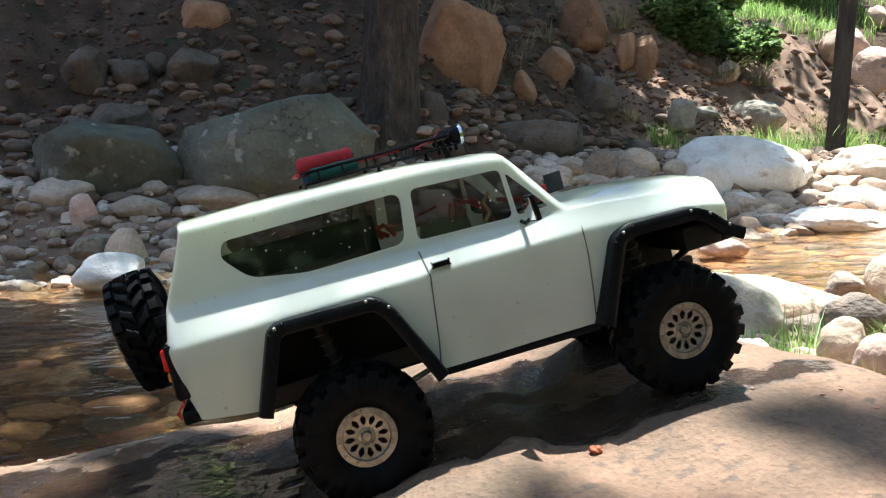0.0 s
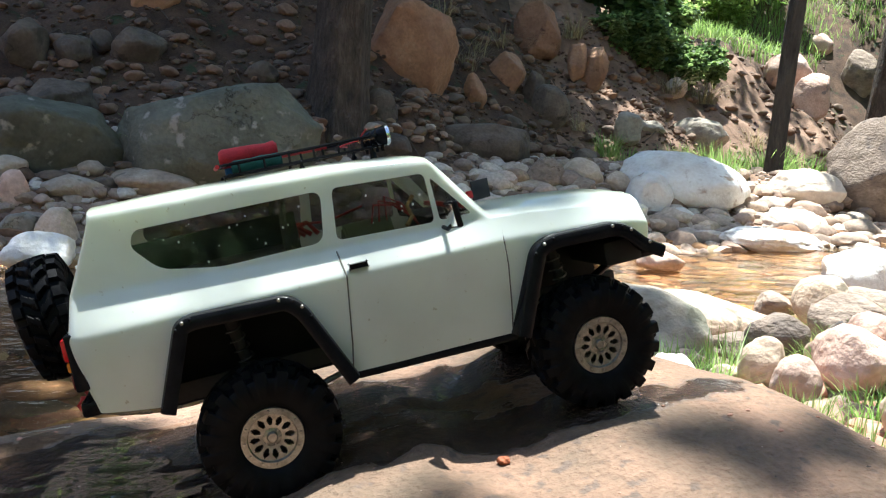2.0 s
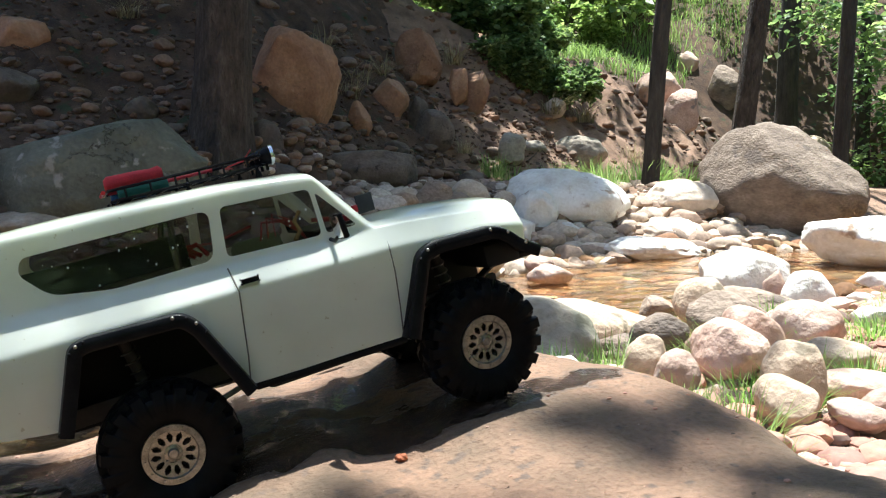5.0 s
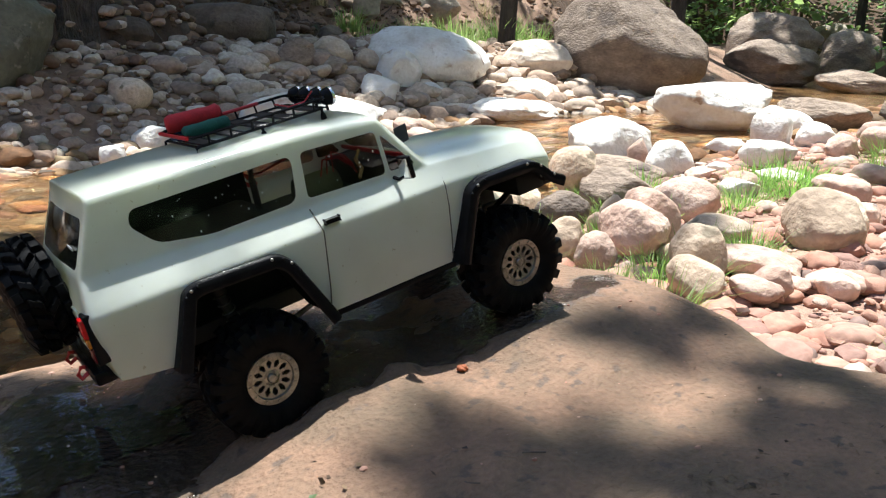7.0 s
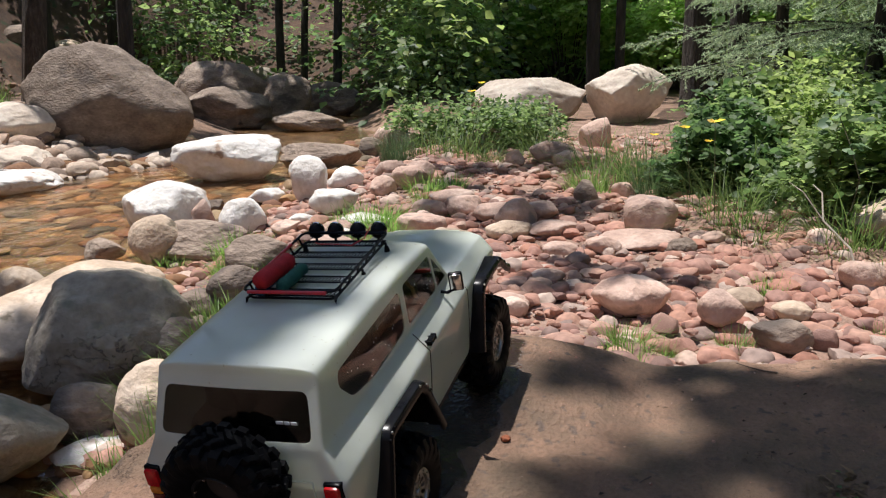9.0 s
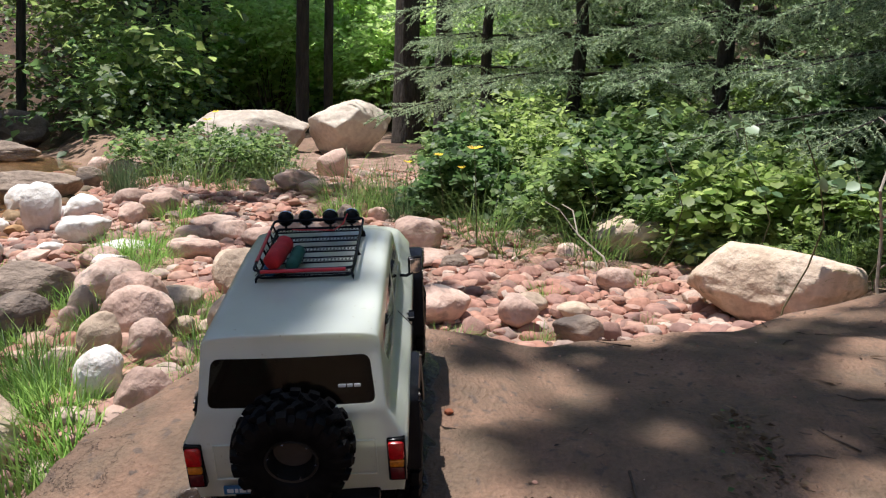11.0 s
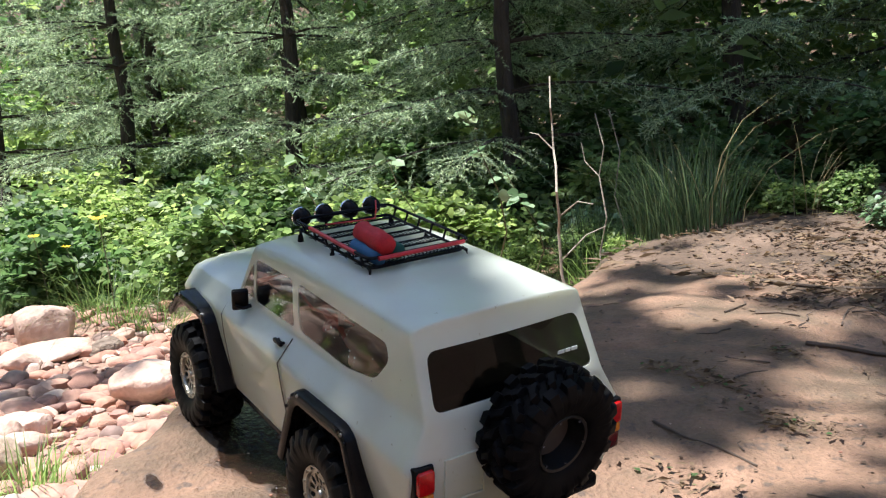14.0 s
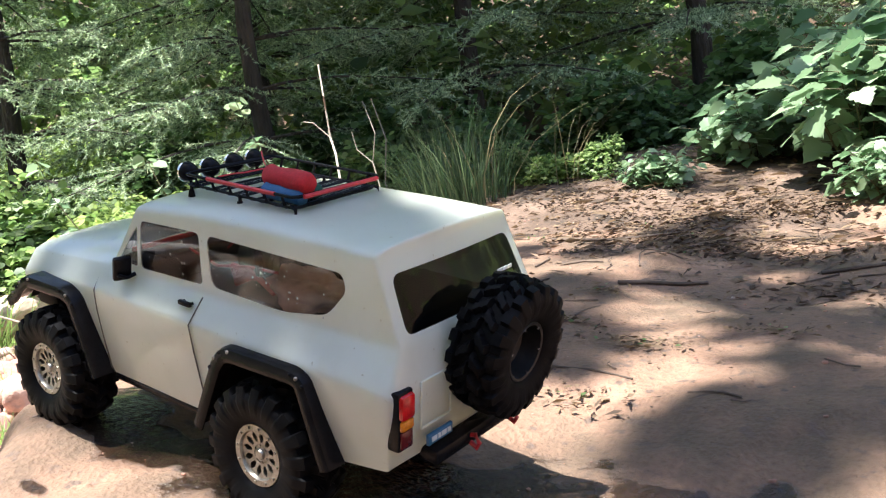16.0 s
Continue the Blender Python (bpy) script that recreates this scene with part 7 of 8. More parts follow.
def wheel_face(bm, r0, r1, y0, y1, holes, mid, half_r, half_a):
    """A dished plate between two radii with a ring of oval holes."""
    rows, cols = 10, holes * 14
    grid = [[bm.verts.new((r * math.cos(a), y0 + (y1 - y0) * i / rows, r * math.sin(a))) for a in (2 * math.pi * j / cols for j in range(cols))] for i, r in ((i, r0 + (r1 - r0) * i / rows) for i in range(rows + 1))]
    keep = []
    for i in range(rows):
        rr = r0 + (r1 - r0) * (i + 0.5) / rows
        for j in range(cols):
            q = ((j + 0.5) / 14) % 1 - 0.5
            if ((rr - mid) / half_r) ** 2 + (q / half_a) ** 2 < 1:
                continue
            keep.append(bm.faces.new((grid[i][j], grid[i + 1][j], grid[i + 1][(j + 1) % cols], grid[i][(j + 1) % cols])))
    bmesh.ops.delete(bm, geom=[v for v in bm.verts if not v.link_faces], context="VERTS")
    bmesh.ops.solidify(bm, geom=keep, thickness=0.0022)


def rim_mesh():
    bm = bmesh.new()
    wheel_face(bm, 0.0085, 0.0212, 0.0150, 0.0165, 12, 0.0152, 0.0042, 0.33)
    lathe(bm, [(0.0265, 0.012), (0.0277, 0.0195), (0.0270, 0.0215), (0.0218, 0.0215), (0.0210, 0.0198), (0.0208, 0.0165), (0.0205, -0.015), (0.0265, -0.018)], 60)
    lathe(bm, [(0.0, 0.0200), (0.0038, 0.0200), (0.0048, 0.0188), (0.0050, 0.0172), (0.0072, 0.0168), (0.0094, 0.0158), (0.0098, 0.013), (0.0098, 0.006), (0.0, 0.006)], 30)
    me = bpy.data.meshes.new("rim")
    bm.to_mesh(me)
    bm.free()
    return me


def spare_rim_mesh():
    bm = bmesh.new()
    lathe(bm, [(0.0265, 0.0165), (0.0277, 0.0200), (0.0268, 0.0212), (0.0245, 0.0205), (0.0236, 0.012), (0.0226, -0.002), (0.0200, -0.006), (0.0, -0.006)], 60)
    me = bpy.data.meshes.new("rim")
    bm.to_mesh(me)
    bm.free()
    return me


def bolts_mesh(count, radius, height, size):
    bm = bmesh.new()
    for i in range(count):
        a = 2 * math.pi * (i + 0.5) / count
        q = Vector((radius * math.cos(a), height, radius * math.sin(a)))
        rod(bm, q, q + Vector((0, 0.0016, 0)), size, 6)
    me = bpy.data.meshes.new("bolts")
    bm.to_mesh(me)
    bm.free()
    return me


TYRE, RIM, BOLTS, NUTS = tyre_mesh(), rim_mesh(), bolts_mesh(12, 0.0243, 0.0213, 0.0013), bolts_mesh(6, 0.0074, 0.0164, 0.0010)
drum_bm = bmesh.new()
lathe(drum_bm, [(0.0, 0.004), (0.020, 0.004), (0.020, -0.012), (0.0, -0.012)], 24)
DRUM = bpy.data.meshes.new("drum")
drum_bm.to_mesh(DRUM)
drum_bm.free()
WHEELS = ((-0.1565, -0.0975, 0.058, 12, 0), (0.1565, -0.0975, 0.058, 40, 0), (-0.1565, 0.0875, 0.075, 70, 180), (0.1565, 0.0965, 0.063, 5, 180))
for x, y, z, spin, turn in WHEELS:
    face = Matrix.Rotation(radians(180), 4, "Z") if turn == 0 else Matrix.Identity(4)
    wheel = part("wheel", DRUM, DARK, truck, "muddy off-road wheel", Matrix.Translation((x, y, z)) @ face @ Matrix.Rotation(radians(spin), 4, "Y"))
    part("tyre", TYRE, RUBBER, wheel, "wet black knobbly tyre")
    rim = part("rim", RIM, STEEL, wheel, "beige metal rim with twelve spokes")
    part("bolt_ring", BOLTS, STEEL, rim)
    part("hub_nuts", NUTS, STEEL, rim)
DARKRIM = material("black_rim", [(0.35, (0.004, 0.004, 0.004)), (0.65, (0.008, 0.008, 0.008))], 60, 0.5, bump=0.1, vary=0.0)
spare = part("spare_wheel", DRUM.copy(), DARK, truck, "spare wheel on the tailgate", pose(-0.319, -0.006, 0.187, 0, 0, 90) @ pose(0, 0, 0, -6, 20, 0) @ Matrix.Diagonal((0.905, 0.90, 0.905, 1)))
part("tyre", TYRE, RUBBER, spare, "black knobbly spare tyre")
srim = part("rim", spare_rim_mesh(), DARKRIM, spare, "black deep-dished rim")
part("bolt_ring", bolts_mesh(6, 0.0238, 0.0190, 0.0012), CHROME, srim)
bm = bmesh.new()
rod(bm, (0, -0.006, 0), (0, 0.002, 0), 0.0034, 12)
part("centre_nut", bm, CHROME, srim)

# running gear
bm = bmesh.new()
for y in (-0.03, 0.03):
    box(bm, -0.24, 0.22, y - 0.004, y + 0.004, 0.085, 0.103, 0.001)
box(bm, -0.05, 0.06, -0.035, 0.035, 0.06, 0.098, 0.006)
part("chassis", bm, DARK, truck, "dark ladder chassis and skid plate")
for x in (-0.1565, 0.1565):
    bm = bmesh.new()
    rod(bm, (x, -0.085, 0.058), (x, 0.085, 0.058), 0.008, 14)
    bmesh.ops.create_uvsphere(bm, u_segments=16, v_segments=10, radius=0.018, matrix=Matrix.Translation((x, 0.01, 0.058)))
    part("axle", bm, PLASTIC, truck, "black axle with round gear housing")
    s = 1 if x < 0 else -1
    for y in (-0.04, 0.04):
        bm = bmesh.new()
        rod(bm, (x, y, 0.055), (x + s * 0.09, y * 0.8, 0.075), 0.003, 8)
        part("suspension_link", bm, STEEL, truck, "metal suspension link")
    for y in (-0.058, 0.058):
        bm = bmesh.new()
        rod(bm, (x + 0.004, y, 0.066), (x - 0.012, y * 0.93, 0.155), 0.0035, 10)
        rod(bm, (x - 0.004, y * 0.965, 0.11), (x - 0.012, y * 0.93, 0.155), 0.0058, 12)
        shock = part("shock", bm, DARK, truck, "dark shock absorber with coil spring")
        bm = bmesh.new()
        tube(bm, [Vector((x + 0.003, y, 0.072)).lerp(Vector((x - 0.011, y * 0.935, 0.148)), i / 84) + Vector((math.cos(i * 0.6) * 0.0075, math.sin(i * 0.6) * 0.0075, 0)) for i in range(85)], 0.0009, 5)
        part("coil_spring", bm, STEEL, shock, "wound metal spring")
# The upright centre sheet is added to block the view through the arches.
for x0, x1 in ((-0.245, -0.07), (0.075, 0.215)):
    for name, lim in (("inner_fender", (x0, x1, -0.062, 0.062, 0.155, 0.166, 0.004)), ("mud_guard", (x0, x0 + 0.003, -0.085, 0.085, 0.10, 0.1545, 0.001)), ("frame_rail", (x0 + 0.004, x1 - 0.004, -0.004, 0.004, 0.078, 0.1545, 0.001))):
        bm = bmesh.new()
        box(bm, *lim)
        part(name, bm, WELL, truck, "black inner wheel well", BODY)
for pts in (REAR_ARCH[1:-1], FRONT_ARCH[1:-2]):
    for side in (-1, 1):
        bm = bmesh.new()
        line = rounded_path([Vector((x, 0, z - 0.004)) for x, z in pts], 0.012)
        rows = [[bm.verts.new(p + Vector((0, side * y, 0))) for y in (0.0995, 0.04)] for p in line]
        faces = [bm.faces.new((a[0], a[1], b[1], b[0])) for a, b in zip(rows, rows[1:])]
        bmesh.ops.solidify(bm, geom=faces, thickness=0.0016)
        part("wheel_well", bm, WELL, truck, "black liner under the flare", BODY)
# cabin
# Added dark sheet; keeps the bundle out of sight from the right.
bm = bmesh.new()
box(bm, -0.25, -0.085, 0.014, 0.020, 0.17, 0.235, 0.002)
part("partition", bm, WELL, truck, "dark sheet added to hide the bundle", BODY)
bm = bmesh.new()
box(bm, 0.060, 0.063, -0.074, 0.074, 0.2075, 0.2125, 0.001)
part("dash_strip", bm, REDPAINT, truck, "red strip along the dash", BODY)
bm = bmesh.new()
box(bm, -0.262, 0.074, -0.095, 0.095, 0.166, 0.172, 0.002)
box(bm, -0.255, -0.09, -0.080, 0.080, 0.172, 0.205, 0.012)
box(bm, 0.04, 0.066, -0.080, 0.080, 0.172, 0.203, 0.006)
part("interior_tray", bm, DARK, truck, "dark inner tray", BODY)
bm = bmesh.new()
for x in (-0.105,):
    for y in (-0.06, 0.06):
        tube(bm, [(x, y, 0.19), (x + 0.002, y * 0.98, 0.235), (x + 0.006, y * 0.9, 0.252), (x + 0.006, 0, 0.255)], 0.0035, 8)
part("roll_bar", bm, DARK, truck, "dark roll bar", BODY)
bm = bmesh.new()
rod(bm, (-0.045, -0.02, 0.195), (0.0, -0.02, 0.195), 0.018, 20)
rod(bm, (-0.047, -0.02, 0.195), (-0.045, -0.02, 0.195), 0.014, 16)
part("motor", bm, OLIVE, truck, "olive motor can inside the cabin", BODY)
for k in range(3):
    bm = bmesh.new()
    tube(bm, [(-0.02 + 0.008 * k, -0.03, 0.205), (-0.015 + 0.006 * k, -0.035, 0.226 + 0.003 * k), (0.005 + 0.004 * k, -0.03, 0.222), (0.022, -0.025, 0.207 + 0.002 * k), (0.03, -0.015, 0.196)], 0.0011, 6)
    part("wire", bm, REDPAINT, truck, "red motor wire", BODY)
bm = bmesh.new()
tube(bm, [(0.02, -0.055, 0.228), (0.012, -0.058, 0.22), (0.014, -0.064, 0.21), (0.006, -0.07, 0.203)], 0.0022, 6)
part("strap", bm, TAN, truck, "yellow-tan strap", BODY)
bm = bmesh.new()
bmesh.ops.create_icosphere(bm, subdivisions=5, radius=0.5)
for v in bm.verts:
    p = v.co * (1 + 0.35 * noise.noise(v.co * 3.5) + 0.18 * noise.noise(v.co * 8))
    v.co = Vector((-0.165 + 0.10 * p.x, 0.054 + 0.045 * p.y, 0.210 + 0.042 * p.z))
for f in bm.faces:
    f.smooth = True
part("bundle", bm, PINK, truck, "pale pink wrapped bundle behind the window", BODY)
bm = bmesh.new()
tube(bm, [(-0.01, 0.06, 0.222), (-0.05, 0.062, 0.214), (-0.09, 0.058, 0.22), (-0.19, 0.05, 0.222), (-0.20, 0.04, 0.226)], 0.0014, 6)
part("wire", bm, REDPAINT, truck, "red cable along the cabin", BODY)
bm = bmesh.new()
for k in range(4):
    tube(bm, [(-0.13 + 0.012 * k, 0.066 - 0.004 * k, 0.206 + 0.002 * k), (-0.10 + 0.01 * k, 0.06, 0.215 + 0.003 * (k % 2)), (-0.08 + 0.006 * k, 0.066 - 0.005 * k, 0.205)], 0.0028, 6)
part("strap", bm, REDPAINT, truck, "folded red strap", BODY)
bm = bmesh.new()
bmesh.ops.create_icosphere(bm, subdivisions=4, radius=0.5)
for v in bm.verts:
    p = v.co * (1 + 0.4 * noise.noise(v.co * 3 + Vector((5, 0, 0))))
    v.co = Vector((-0.222 + 0.03 * p.x, 0.05 + 0.04 * p.y, 0.214 + 0.04 * p.z))
part("cloth", bm, GREEN, truck, "dark green cloth", BODY)
bm = bmesh.new()
box(bm, 0.028, 0.070, -0.06, 0.06, 0.2035, 0.2065, 0.001)
part("dash", bm, DARK, truck, "dark dashboard plate", BODY)

# drops of water on the side windows
DROP = plain("water_bead", (0.55, 0.58, 0.58), 0.08, coat=1.0)
drop_rng = random.Random(3)
for side in (-1, 1):
    for x0, x1, n in ((-0.215, -0.08, 20), (-0.05, 0.02, 12)):
        bm = bmesh.new()
        for k in range(n):
            x, z, r = drop_rng.uniform(x0, x1), drop_rng.uniform(0.211, 0.247), 0.0003 + 0.0007 * drop_rng.random() ** 2
            y = 0.0915 - 0.005 * (z - 0.2065) / 0.045
            bmesh.ops.create_icosphere(bm, subdivisions=2, radius=1, matrix=Matrix.Translation((x, side * y, z)) @ Matrix.Diagonal((r, r * 0.5, r * 1.3, 1)))
        part("water_drops", bm, DROP, truck, "beads of water on the glass", BODY)["kind"] = "stuff"

# roof rack
bm = bmesh.new()
X0, X1, YR = -0.142, -0.004, 0.050
LOOP = rounded([(X0, -YR), (X1, -YR), (X1, YR), (X0, YR)], 0.008)
for z, r, grow in ((0.2800, 0.0014, 0.0), (0.2900, 0.0015, 0.0035)):
    ring = [(((x - (X0 + X1) / 2) * (1 + grow * 14) + (X0 + X1) / 2), y * (1 + grow * 20), z) for x, y in LOOP]
    tube(bm, ring + ring[:2], r, 8)
rack = part("roof_rack", bm, PLASTIC, truck, "black wire roof rack with red tape on its rails", BODY)
for x, y in ((X0 + 0.004, -YR), (X0 + 0.004, YR), (X1 - 0.004, -YR), (X1 - 0.004, YR), (-0.075, -YR), (-0.075, YR)):
    bm = bmesh.new()
    tube(bm, [(x, y, 0.2805), (x - 0.006 * (x < -0.1), y * 1.03, 0.2795), (x - 0.007 * (x < -0.1), y * 1.04, 0.274), (x - 0.007 * (x < -0.1), y * 1.04, 0.271)], 0.0016, 8)
    rod(bm, (x - 0.007 * (x < -0.1), y * 1.04, 0.2695), (x - 0.007 * (x < -0.1), y * 1.04, 0.2755), 0.0034, 10, 0.0024)
    part("rack_foot", bm, PLASTIC, rack)
for i in range(6):
    for side in (-1, 1):
        x = X0 + 0.012 + i * 0.0228
        bm = bmesh.new()
        tube(bm, [(x, side * YR, 0.28), (x, side * (YR + 0.0035), 0.29)], 0.0012, 6)
        part("rack_upright", bm, PLASTIC, rack)
for i in range(5):
    bm = bmesh.new()
    x = X0 + 0.006 + i * 0.030
    for k in range(2):
        tube(bm, [(x + 0.014 * k, -YR, 0.2799), (x + 0.014 * k, YR, 0.2799)], 0.0009, 6)
    for k in range(26):
        y = -YR + k * 0.004
        tube(bm, [(x, y, 0.2799), (x + 0.007, y + 0.002, 0.2799), (x + 0.014, y, 0.2799)], 0.0005, 4)
        tube(bm, [(x, y + 0.004, 0.2799), (x + 0.007, y + 0.002, 0.2799), (x + 0.014, y + 0.004, 0.2799)], 0.0005, 4)
    part("mesh_slat", bm, PLASTIC, rack, "expanded-metal floor strip")
for a, b in (((X0 - 0.0065, -0.045, 0.29), (X0 - 0.0065, 0.045, 0.29)), ((X0 + 0.02, 0.0537, 0.29), (X1 - 0.03, 0.0537, 0.29))):
    bm = bmesh.new()
    tube(bm, [a, b], 0.0020, 8)
    part("red_tape", bm, REDPAINT, rack, "red tape wrapped on the rail")
bm = bmesh.new()
tube(bm, [(X1 + 0.002, -0.05, 0.289), (X1 + 0.004, 0.05, 0.289)], 0.0016, 8)
part("light_bar", bm, PLASTIC, rack)
for y in (0.042, 0.017, -0.012, -0.038):
    bm = bmesh.new()
    lathe(bm, [(0.0, 0.0), (0.0045, 0.0006), (0.0075, 0.003), (0.0092, 0.0075), (0.0096, 0.011), (0.0092, 0.0125), (0.0085, 0.012), (0.0, 0.012)], 24)
    rod(bm, (0, 0.006, -0.014), (0, 0.006, -0.008), 0.0016, 8)
    lamp = part("spot_light", bm, PLASTIC, rack, "round black spotlight", pose(X1 + 0.003, y, 0.2885, 0, 0, -90))
    bm = bmesh.new()
    lathe(bm, [(0.0097, 0.0105), (0.0100, 0.0125), (0.0092, 0.0138), (0.0085, 0.0128), (0.0, 0.0132)], 24)
    part("lens", bm, CHROME, lamp, "bright chrome-rimmed lens")
bm = bmesh.new()
tube(bm, [(-0.02, 0.03, 0.286), (-0.028, 0.02, 0.288), (-0.022, 0.0, 0.285), (-0.03, -0.02, 0.287), (-0.015, -0.03, 0.289), (-0.006, -0.035, 0.298)], 0.0008, 5)
part("wire", bm, REDPAINT, rack, "red lamp wire")

# bundles on the rack
WORLD_BODY = truck.matrix_world @ BODY


def roll(name, mat, label, a, b, r, straps):
    bm = bmesh.new()
    a, b = Vector(a), Vector(b)
    pts = [a.lerp(b, f) for f in (0, 0.06, 0.2, 0.4, 0.6, 0.8, 0.94, 1)]
    tube(bm, pts, r, 18)
    for v in bm.verts:
        p = v.co
        f = (p - a).dot(b - a) / (b - a).length_squared
        axis = a.lerp(b, f)
        k = 1 + 0.16 * noise.noise(p * 130) - 0.10 * any(abs(f - s) < 0.05 for s in straps) - (0.25 if f < 0.02 or f > 0.98 else 0)
        v.co = axis + (p - axis) * k
    me = bpy.data.meshes.new(name)
    bm.to_mesh(me)
    bm.free()
    me.materials.append(mat)
    me.polygons.foreach_set("use_smooth", [True] * len(me.polygons))
    ob = new(name, me)
    ob.matrix_world = WORLD_BODY
    return tagged(ob, label, "bag")


roll("duffel_roll", RED, "small red rolled cloth bag on the roof rack", (-0.143, 0.033, 0.2975), (-0.086, 0.027, 0.2965), 0.0098, (0.3, 0.75))
roll("duffel_roll", GREEN, "small dark green rolled cloth bag on the roof rack", (-0.134, 0.015, 0.2870), (-0.085, 0.012, 0.2870), 0.0070, (0.3, 0.7))
roll("duffel_roll", BLUE, "small blue packed bundle on the roof rack", (-0.140, 0.038, 0.2862), (-0.092, 0.038, 0.2862), 0.0068, (0.4,))


# ---- litter and single cobbles ----
# dry leaves and twigs on the slab and the path
at, way = [], []
for i in range(420):
    x, y = cob_rng.uniform(-0.9, 0.75), -0.2 - 1.75 * cob_rng.random() ** 0.8
    if noise.noise((x * 3, y * 3, 6)) + 0.25 * (-y) < cob_rng.uniform(-0.1, 0.8) or x > slab_edge(y) - 0.05:
        continue
    a = cob_rng.uniform(0, 6.28)
    at.append((x, y, slab_height(x, y) + 0.003)), way.append((math.cos(a), math.sin(a), cob_rng.uniform(-0.05, 0.12)))
litter = new("leaf_litter", leaves("leaf_litter", np.array(at), np.array(way), 0.009, DRY, "plain"))
tagged(litter, "dry brown leaves scattered on the rock and path", "leaf litter", kind="stuff")
at, way = [], []
for i in range(2800):
    x, y = cob_rng.uniform(-1.2, 1.6), -1.3 - 2.2 * cob_rng.random() ** 1.2
    a = cob_rng.uniform(0, 6.28)
    z = max(rough_ground(x, y), slab_height(x, y) if x < slab_edge(y) else -9)
    at.append((x, y, z + 0.004)), way.append((math.cos(a), math.sin(a), cob_rng.uniform(-0.05, 0.2)))
tagged(new("forest_litter", leaves("forest_litter", np.array(at), np.array(way), 0.019, DRY, "plain")), "brown leaf litter on the shaded forest path", "leaf litter", kind="stuff")
at, way = [], []
for i in range(3600):
    x, y = cob_rng.uniform(-1.2, 1.6), -1.15 - 2.2 * cob_rng.random() ** 1.2
    if noise.noise((x * 2.5, y * 4, 16)) < cob_rng.uniform(-0.6, 0.4):
        continue
    a = cob_rng.uniform(0, 6.28)
    z = max(rough_ground(x, y), slab_height(x, y) if x < slab_edge(y) else -9)
    at.append((x, y, z + 0.005)), way.append((math.cos(a), math.sin(a), cob_rng.uniform(-0.05, 0.15)))
tagged(new("fallen_straw", leaves("fallen_straw", np.array(at), np.array(way), 0.05, DRY, "sliver")), "dry needles and stalks on the path", "leaf litter", kind="stuff")
# little heaps of curled leaves and bark on the slab
HEAPS = [(0.02, -0.55), (-0.04, -0.54), (-0.1, -0.56), (-0.04, -0.75), (-0.23, -0.5), (-0.2, -0.5), (-0.25, -0.3), (-0.23, -0.27), (0.34, -1.21), (0.02, -1.3), (0.01, -1.12), (-0.36, -0.6), (0.21, -1.4)]
for pile, (name, shape, size, mat) in enumerate((("curled_leaves", "plain", 0.012, DRY), ("bark_flakes", "sliver", 0.021, DRY), ("green_leaf_bits", "plain", 0.010, LEAF_DARK))):
    at, way = [], []
    for hx, hy in HEAPS:
        for i in range((6, 10, 2)[pile] if hy > -0.4 else (14, 20, 4)[pile]):
            x, y = cob_rng.gauss(hx, 0.030), cob_rng.gauss(hy, 0.018)
            a = cob_rng.uniform(0, 6.28)
            at.append((x, y, slab_height(x, y) + 0.002 + 0.004 * cob_rng.random())), way.append((math.cos(a), math.sin(a), cob_rng.uniform(-0.05, 0.35)))
    tagged(new(name, leaves(name, np.array(at), np.array(way), size, mat, shape)), "little heaps of dead leaves and bark on the rock", "leaf litter", kind="stuff")
# crumbs of bark and leaf gathered in clusters on the slab
SPOTS = [(0.17, -1.3, 0.10, 420), (0.0, -1.25, 0.10, 420), (-0.12, -1.2, 0.09, 300), (-0.08, -0.56, 0.04, 60), (-0.24, -0.51, 0.05, 90), (-0.33, -0.91, 0.08, 160), (-0.34, -0.63, 0.05, 70), (-0.25, -0.3, 0.03, 40), (0.46, -1.6, 0.14, 420), (0.15, -1.47, 0.13, 520), (0.0, -1.6, 0.14, 520), (0.16, -1.06, 0.06, 120), (-0.12, -1.63, 0.12, 320)]
SPOTS += [(0.10, -0.47, 0.03, 40), (0.28, -0.5, 0.04, 24), (-0.55, -0.8, 0.12, 140), (-0.4, -1.3, 0.2, 420), (0.0, -0.65, 0.35, 200), (-0.3, -0.35, 0.12, 40), (0.25, -0.35, 0.10, 24)]
at, way = [], []
for sx, sy, sr, sn in SPOTS:
    for i in range(sn):
        x, y = cob_rng.gauss(sx, sr), cob_rng.gauss(sy, sr * 0.6)
        if x > slab_edge(y) - 0.05 or y > -0.15:
            continue
        a = cob_rng.uniform(0, 6.28)
        at.append((x, y, slab_height(x, y) + 0.002)), way.append((math.cos(a), math.sin(a), cob_rng.uniform(-0.1, 0.35)))
at, way = np.array(at), np.array(way)
CRUMB = leaf_material("brown_crumb", (0.03, 0.02, 0.014), (0.20, 0.13, 0.08), 0.1, 0.9)
order = np.arange(len(at))
near = at[:, 1] > -0.75
for pick, size, shape, name in ((near & (order % 3 == 0), 0.007, "plain", "leaf_crumbs"), (near & (order % 3 != 0), 0.008, "sliver", "bark_crumbs"), (~near & (order % 4 == 0), 0.016, "plain", "leaf_bits"), (~near & (order % 4 != 0), 0.026, "sliver", "needle_litter")):
    tagged(new(name, leaves(name, at[pick], way[pick], size, CRUMB, shape)), "clusters of dark leaf and bark crumbs on the rock", "leaf litter", kind="stuff")
# grit and tiny stones on the slab
vs, fs, base = [], [], 0
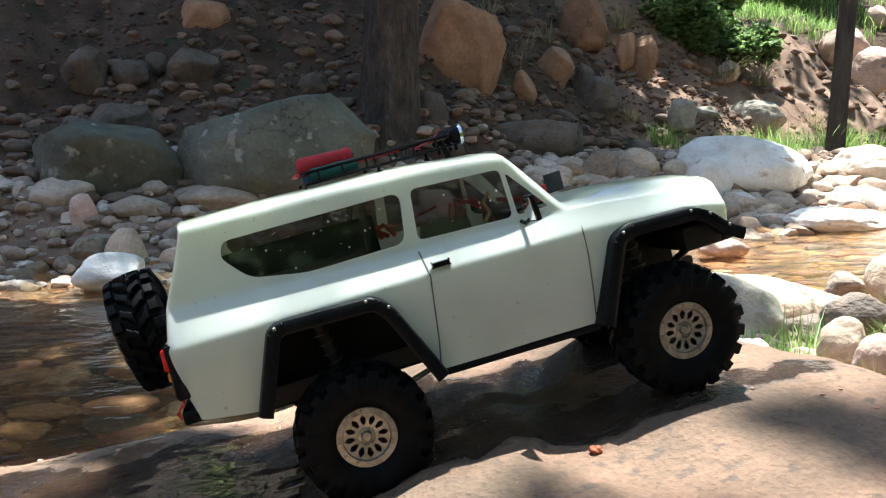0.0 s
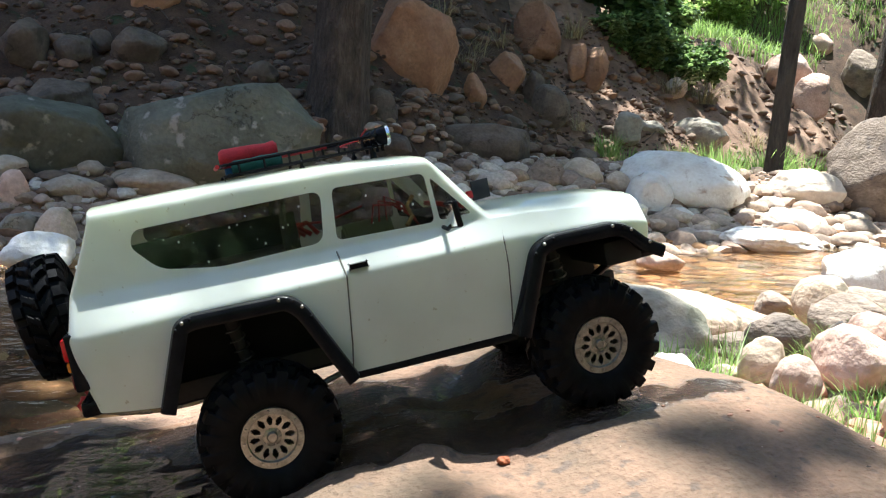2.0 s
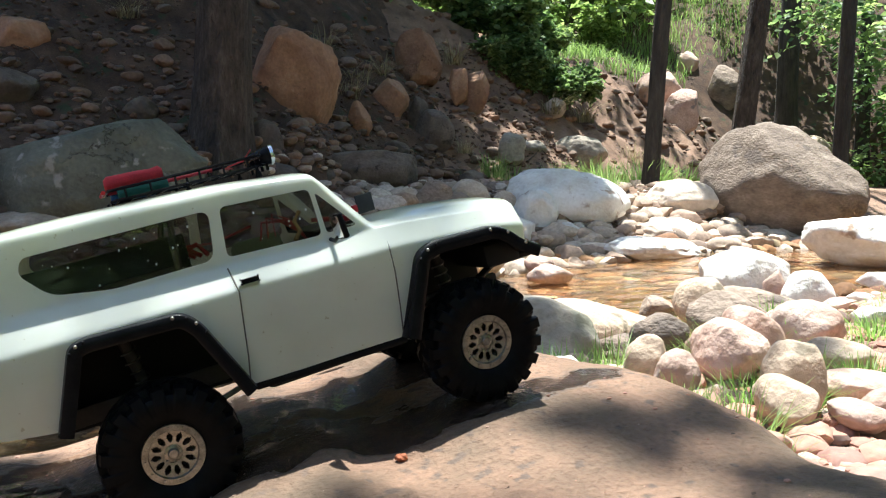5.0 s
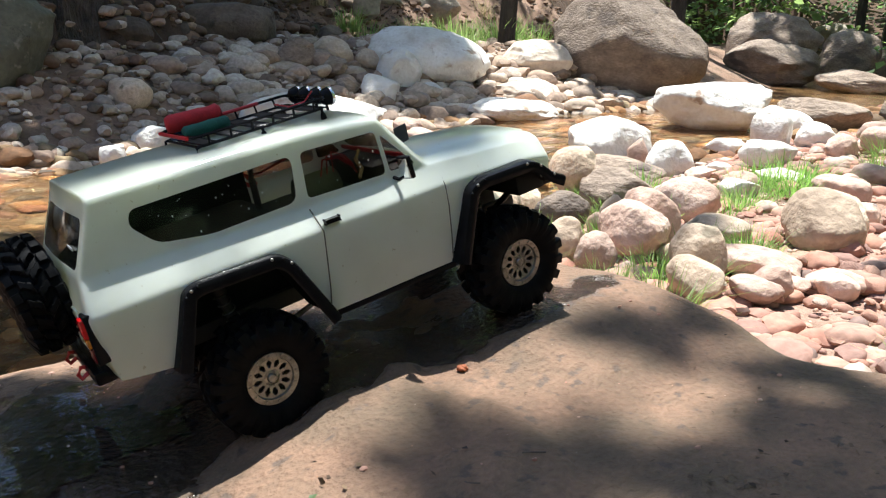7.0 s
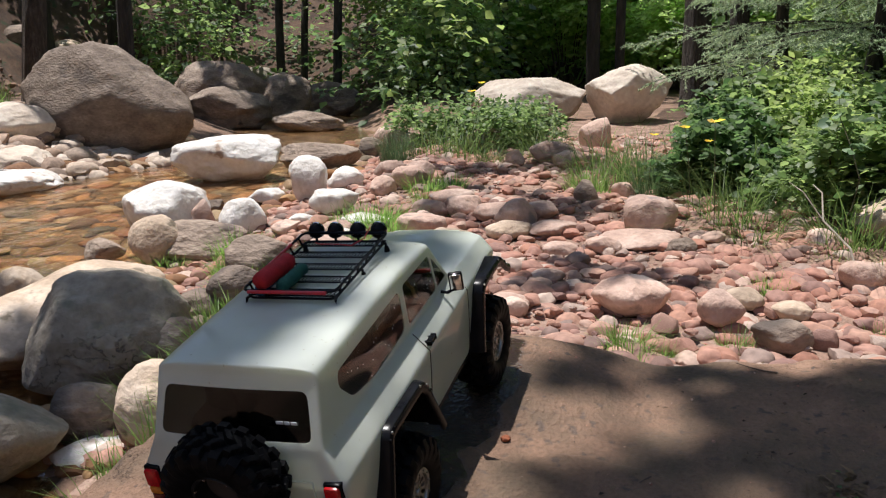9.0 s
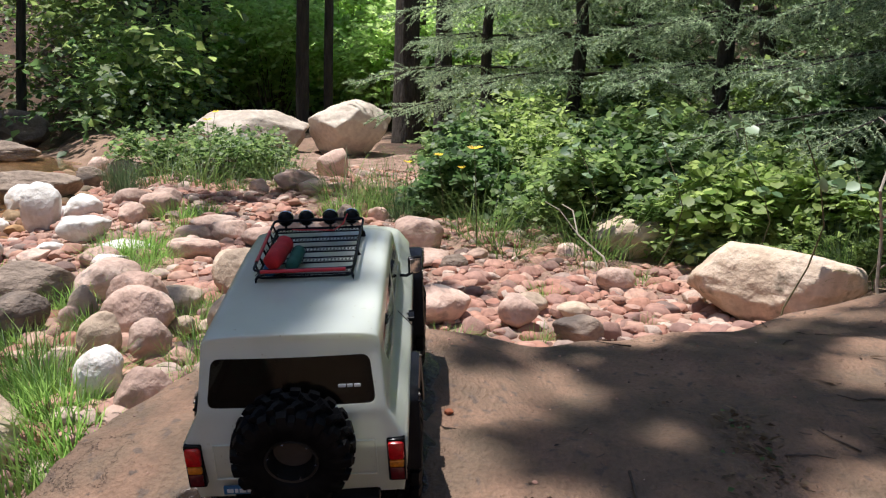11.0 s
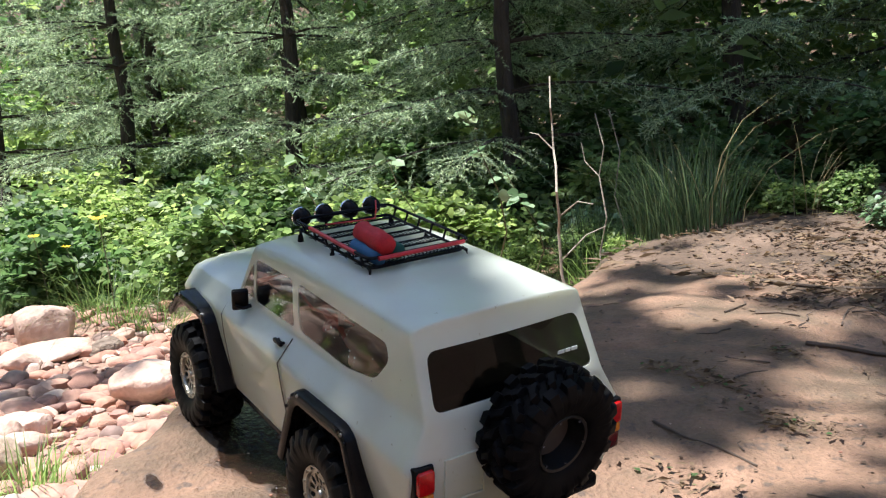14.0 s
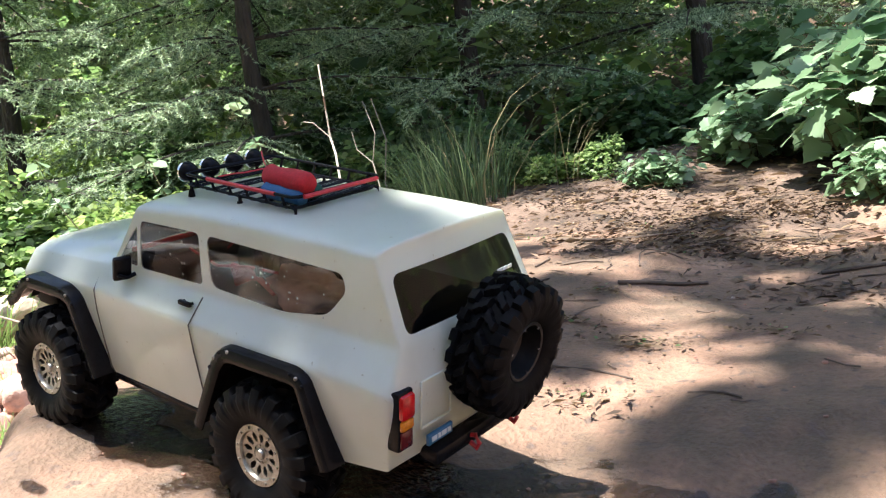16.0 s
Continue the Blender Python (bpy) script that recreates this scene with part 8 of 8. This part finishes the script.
for i in range(1500):
    x, y = cob_rng.uniform(-1.0, 0.7), 0.35 - 2.0 * cob_rng.random()
    if x > slab_edge(y) - 0.06 or noise.noise((x * 5, y * 5, 12)) < cob_rng.uniform(-0.5, 0.45):
        continue
    v, f = PEBBLES[6 + cob_rng.randrange(6)]
    s = 0.0015 + 0.006 * cob_rng.random() ** 4
    vs.append(v * s + np.array([x, y, slab_height(x, y) + s * 0.1]))
    fs.append(f + base)
    base += len(v)
tagged(new("grit", raw_stones("grit", np.concatenate(vs), np.concatenate(fs))), "fine grit and tiny stones on the rock slab", "gravel", kind="stuff")
TWIG = material("dark_twig", [(0.3, (0.05, 0.035, 0.025)), (0.7, (0.13, 0.095, 0.07))], 40, 0.9, bump=0.3)
for i in range(85):
    x, y = cob_rng.uniform(-0.7, 0.7), (-0.3 - 1.0 * cob_rng.random() if i < 40 else -0.95 - 0.7 * cob_rng.random())
    if x > slab_edge(y) - 0.08 or (i >= 40 and x > 0.25):
        continue
    a, ln = cob_rng.uniform(0, 6.28), cob_rng.uniform(0.05, 0.13) if i >= 40 else cob_rng.choice((0.015, 0.02, 0.03, 0.045, 0.06) if i else (0.16,))
    bm = bmesh.new()
    tube(bm, [(x + math.cos(a + 0.3 * k * cob_rng.uniform(-1, 1)) * ln * (k / 3 - 0.5), y + math.sin(a) * ln * (k / 3 - 0.5), slab_height(x + math.cos(a) * ln * (k / 3 - 0.5), y + math.sin(a) * ln * (k / 3 - 0.5)) + 0.0025) for k in range(4)], 0.0007 + min(ln, 0.09) * 0.014, 5, 0.6)
    me = bpy.data.meshes.new("twig")
    bm.to_mesh(me)
    bm.free()
    me.materials.append(TWIG)
    tagged(new("twig", me), "short dry twig lying on the rock", "twig", "fallen twigs")
for pts, r in (([(-0.02, -0.83), (-0.06, -0.862), (-0.11, -0.88), (-0.15, -0.91)], 0.0042), ([(0.14, -0.92), (0.11, -0.945), (0.07, -0.95)], 0.0022), ([(0.32, -1.18), (0.2, -1.24), (0.08, -1.34)], 0.004), ([(-0.3, -1.05), (-0.4, -1.12), (-0.52, -1.1)], 0.004)):
    bm = bmesh.new()
    tube(bm, [(x, y, slab_height(x, y) + r * 0.9) for x, y in pts], r, 7, 0.7)
    me = bpy.data.meshes.new("stick")
    bm.to_mesh(me)
    bm.free()
    me.materials.append(TWIG)
    tagged(new("stick", me), "dry brown stick lying on the rock", "stick", "fallen twigs")
bm = bmesh.new()
bmesh.ops.create_icosphere(bm, subdivisions=3, radius=0.006)
for v in bm.verts:
    v.co *= 1 + 0.3 * noise.noise(v.co * 300)
    v.co.z *= 0.6
me = bpy.data.meshes.new("bark_chip")
bm.to_mesh(me)
bm.free()
me.materials.append(plain("rust_chip", (0.30, 0.09, 0.035), 0.8, vary=0.3, scale=200))
chip = new("bark_chip", me)
chip.matrix_world = pose(0.031, -0.159, slab_height(0.031, -0.159) + 0.003)
tagged(chip, "small rust-red chip of bark on the rock", "bark chip")

# cobbles that can be told apart, in the gravel in front of the slab
made = 0
while made < 300:
    x, y = 0.45 + 2.3 * cob_rng.random() ** 1.3, cob_rng.uniform(-1.0, 1.5)
    if on_slab(x, y) or y > near_edge(x) + 0.05:
        continue
    s = 0.024 + 0.062 * cob_rng.random() ** 1.7
    ob = new("cobble", COBBLES[cob_rng.randrange(16)])
    ob.parent = ground
    ob.matrix_world = pose(x, y, ground_z(x, y) + s * 0.16, cob_rng.uniform(-15, 15), cob_rng.uniform(-15, 15), cob_rng.uniform(0, 360)) @ Matrix.Diagonal((s, s, s, 1))
    made += 1
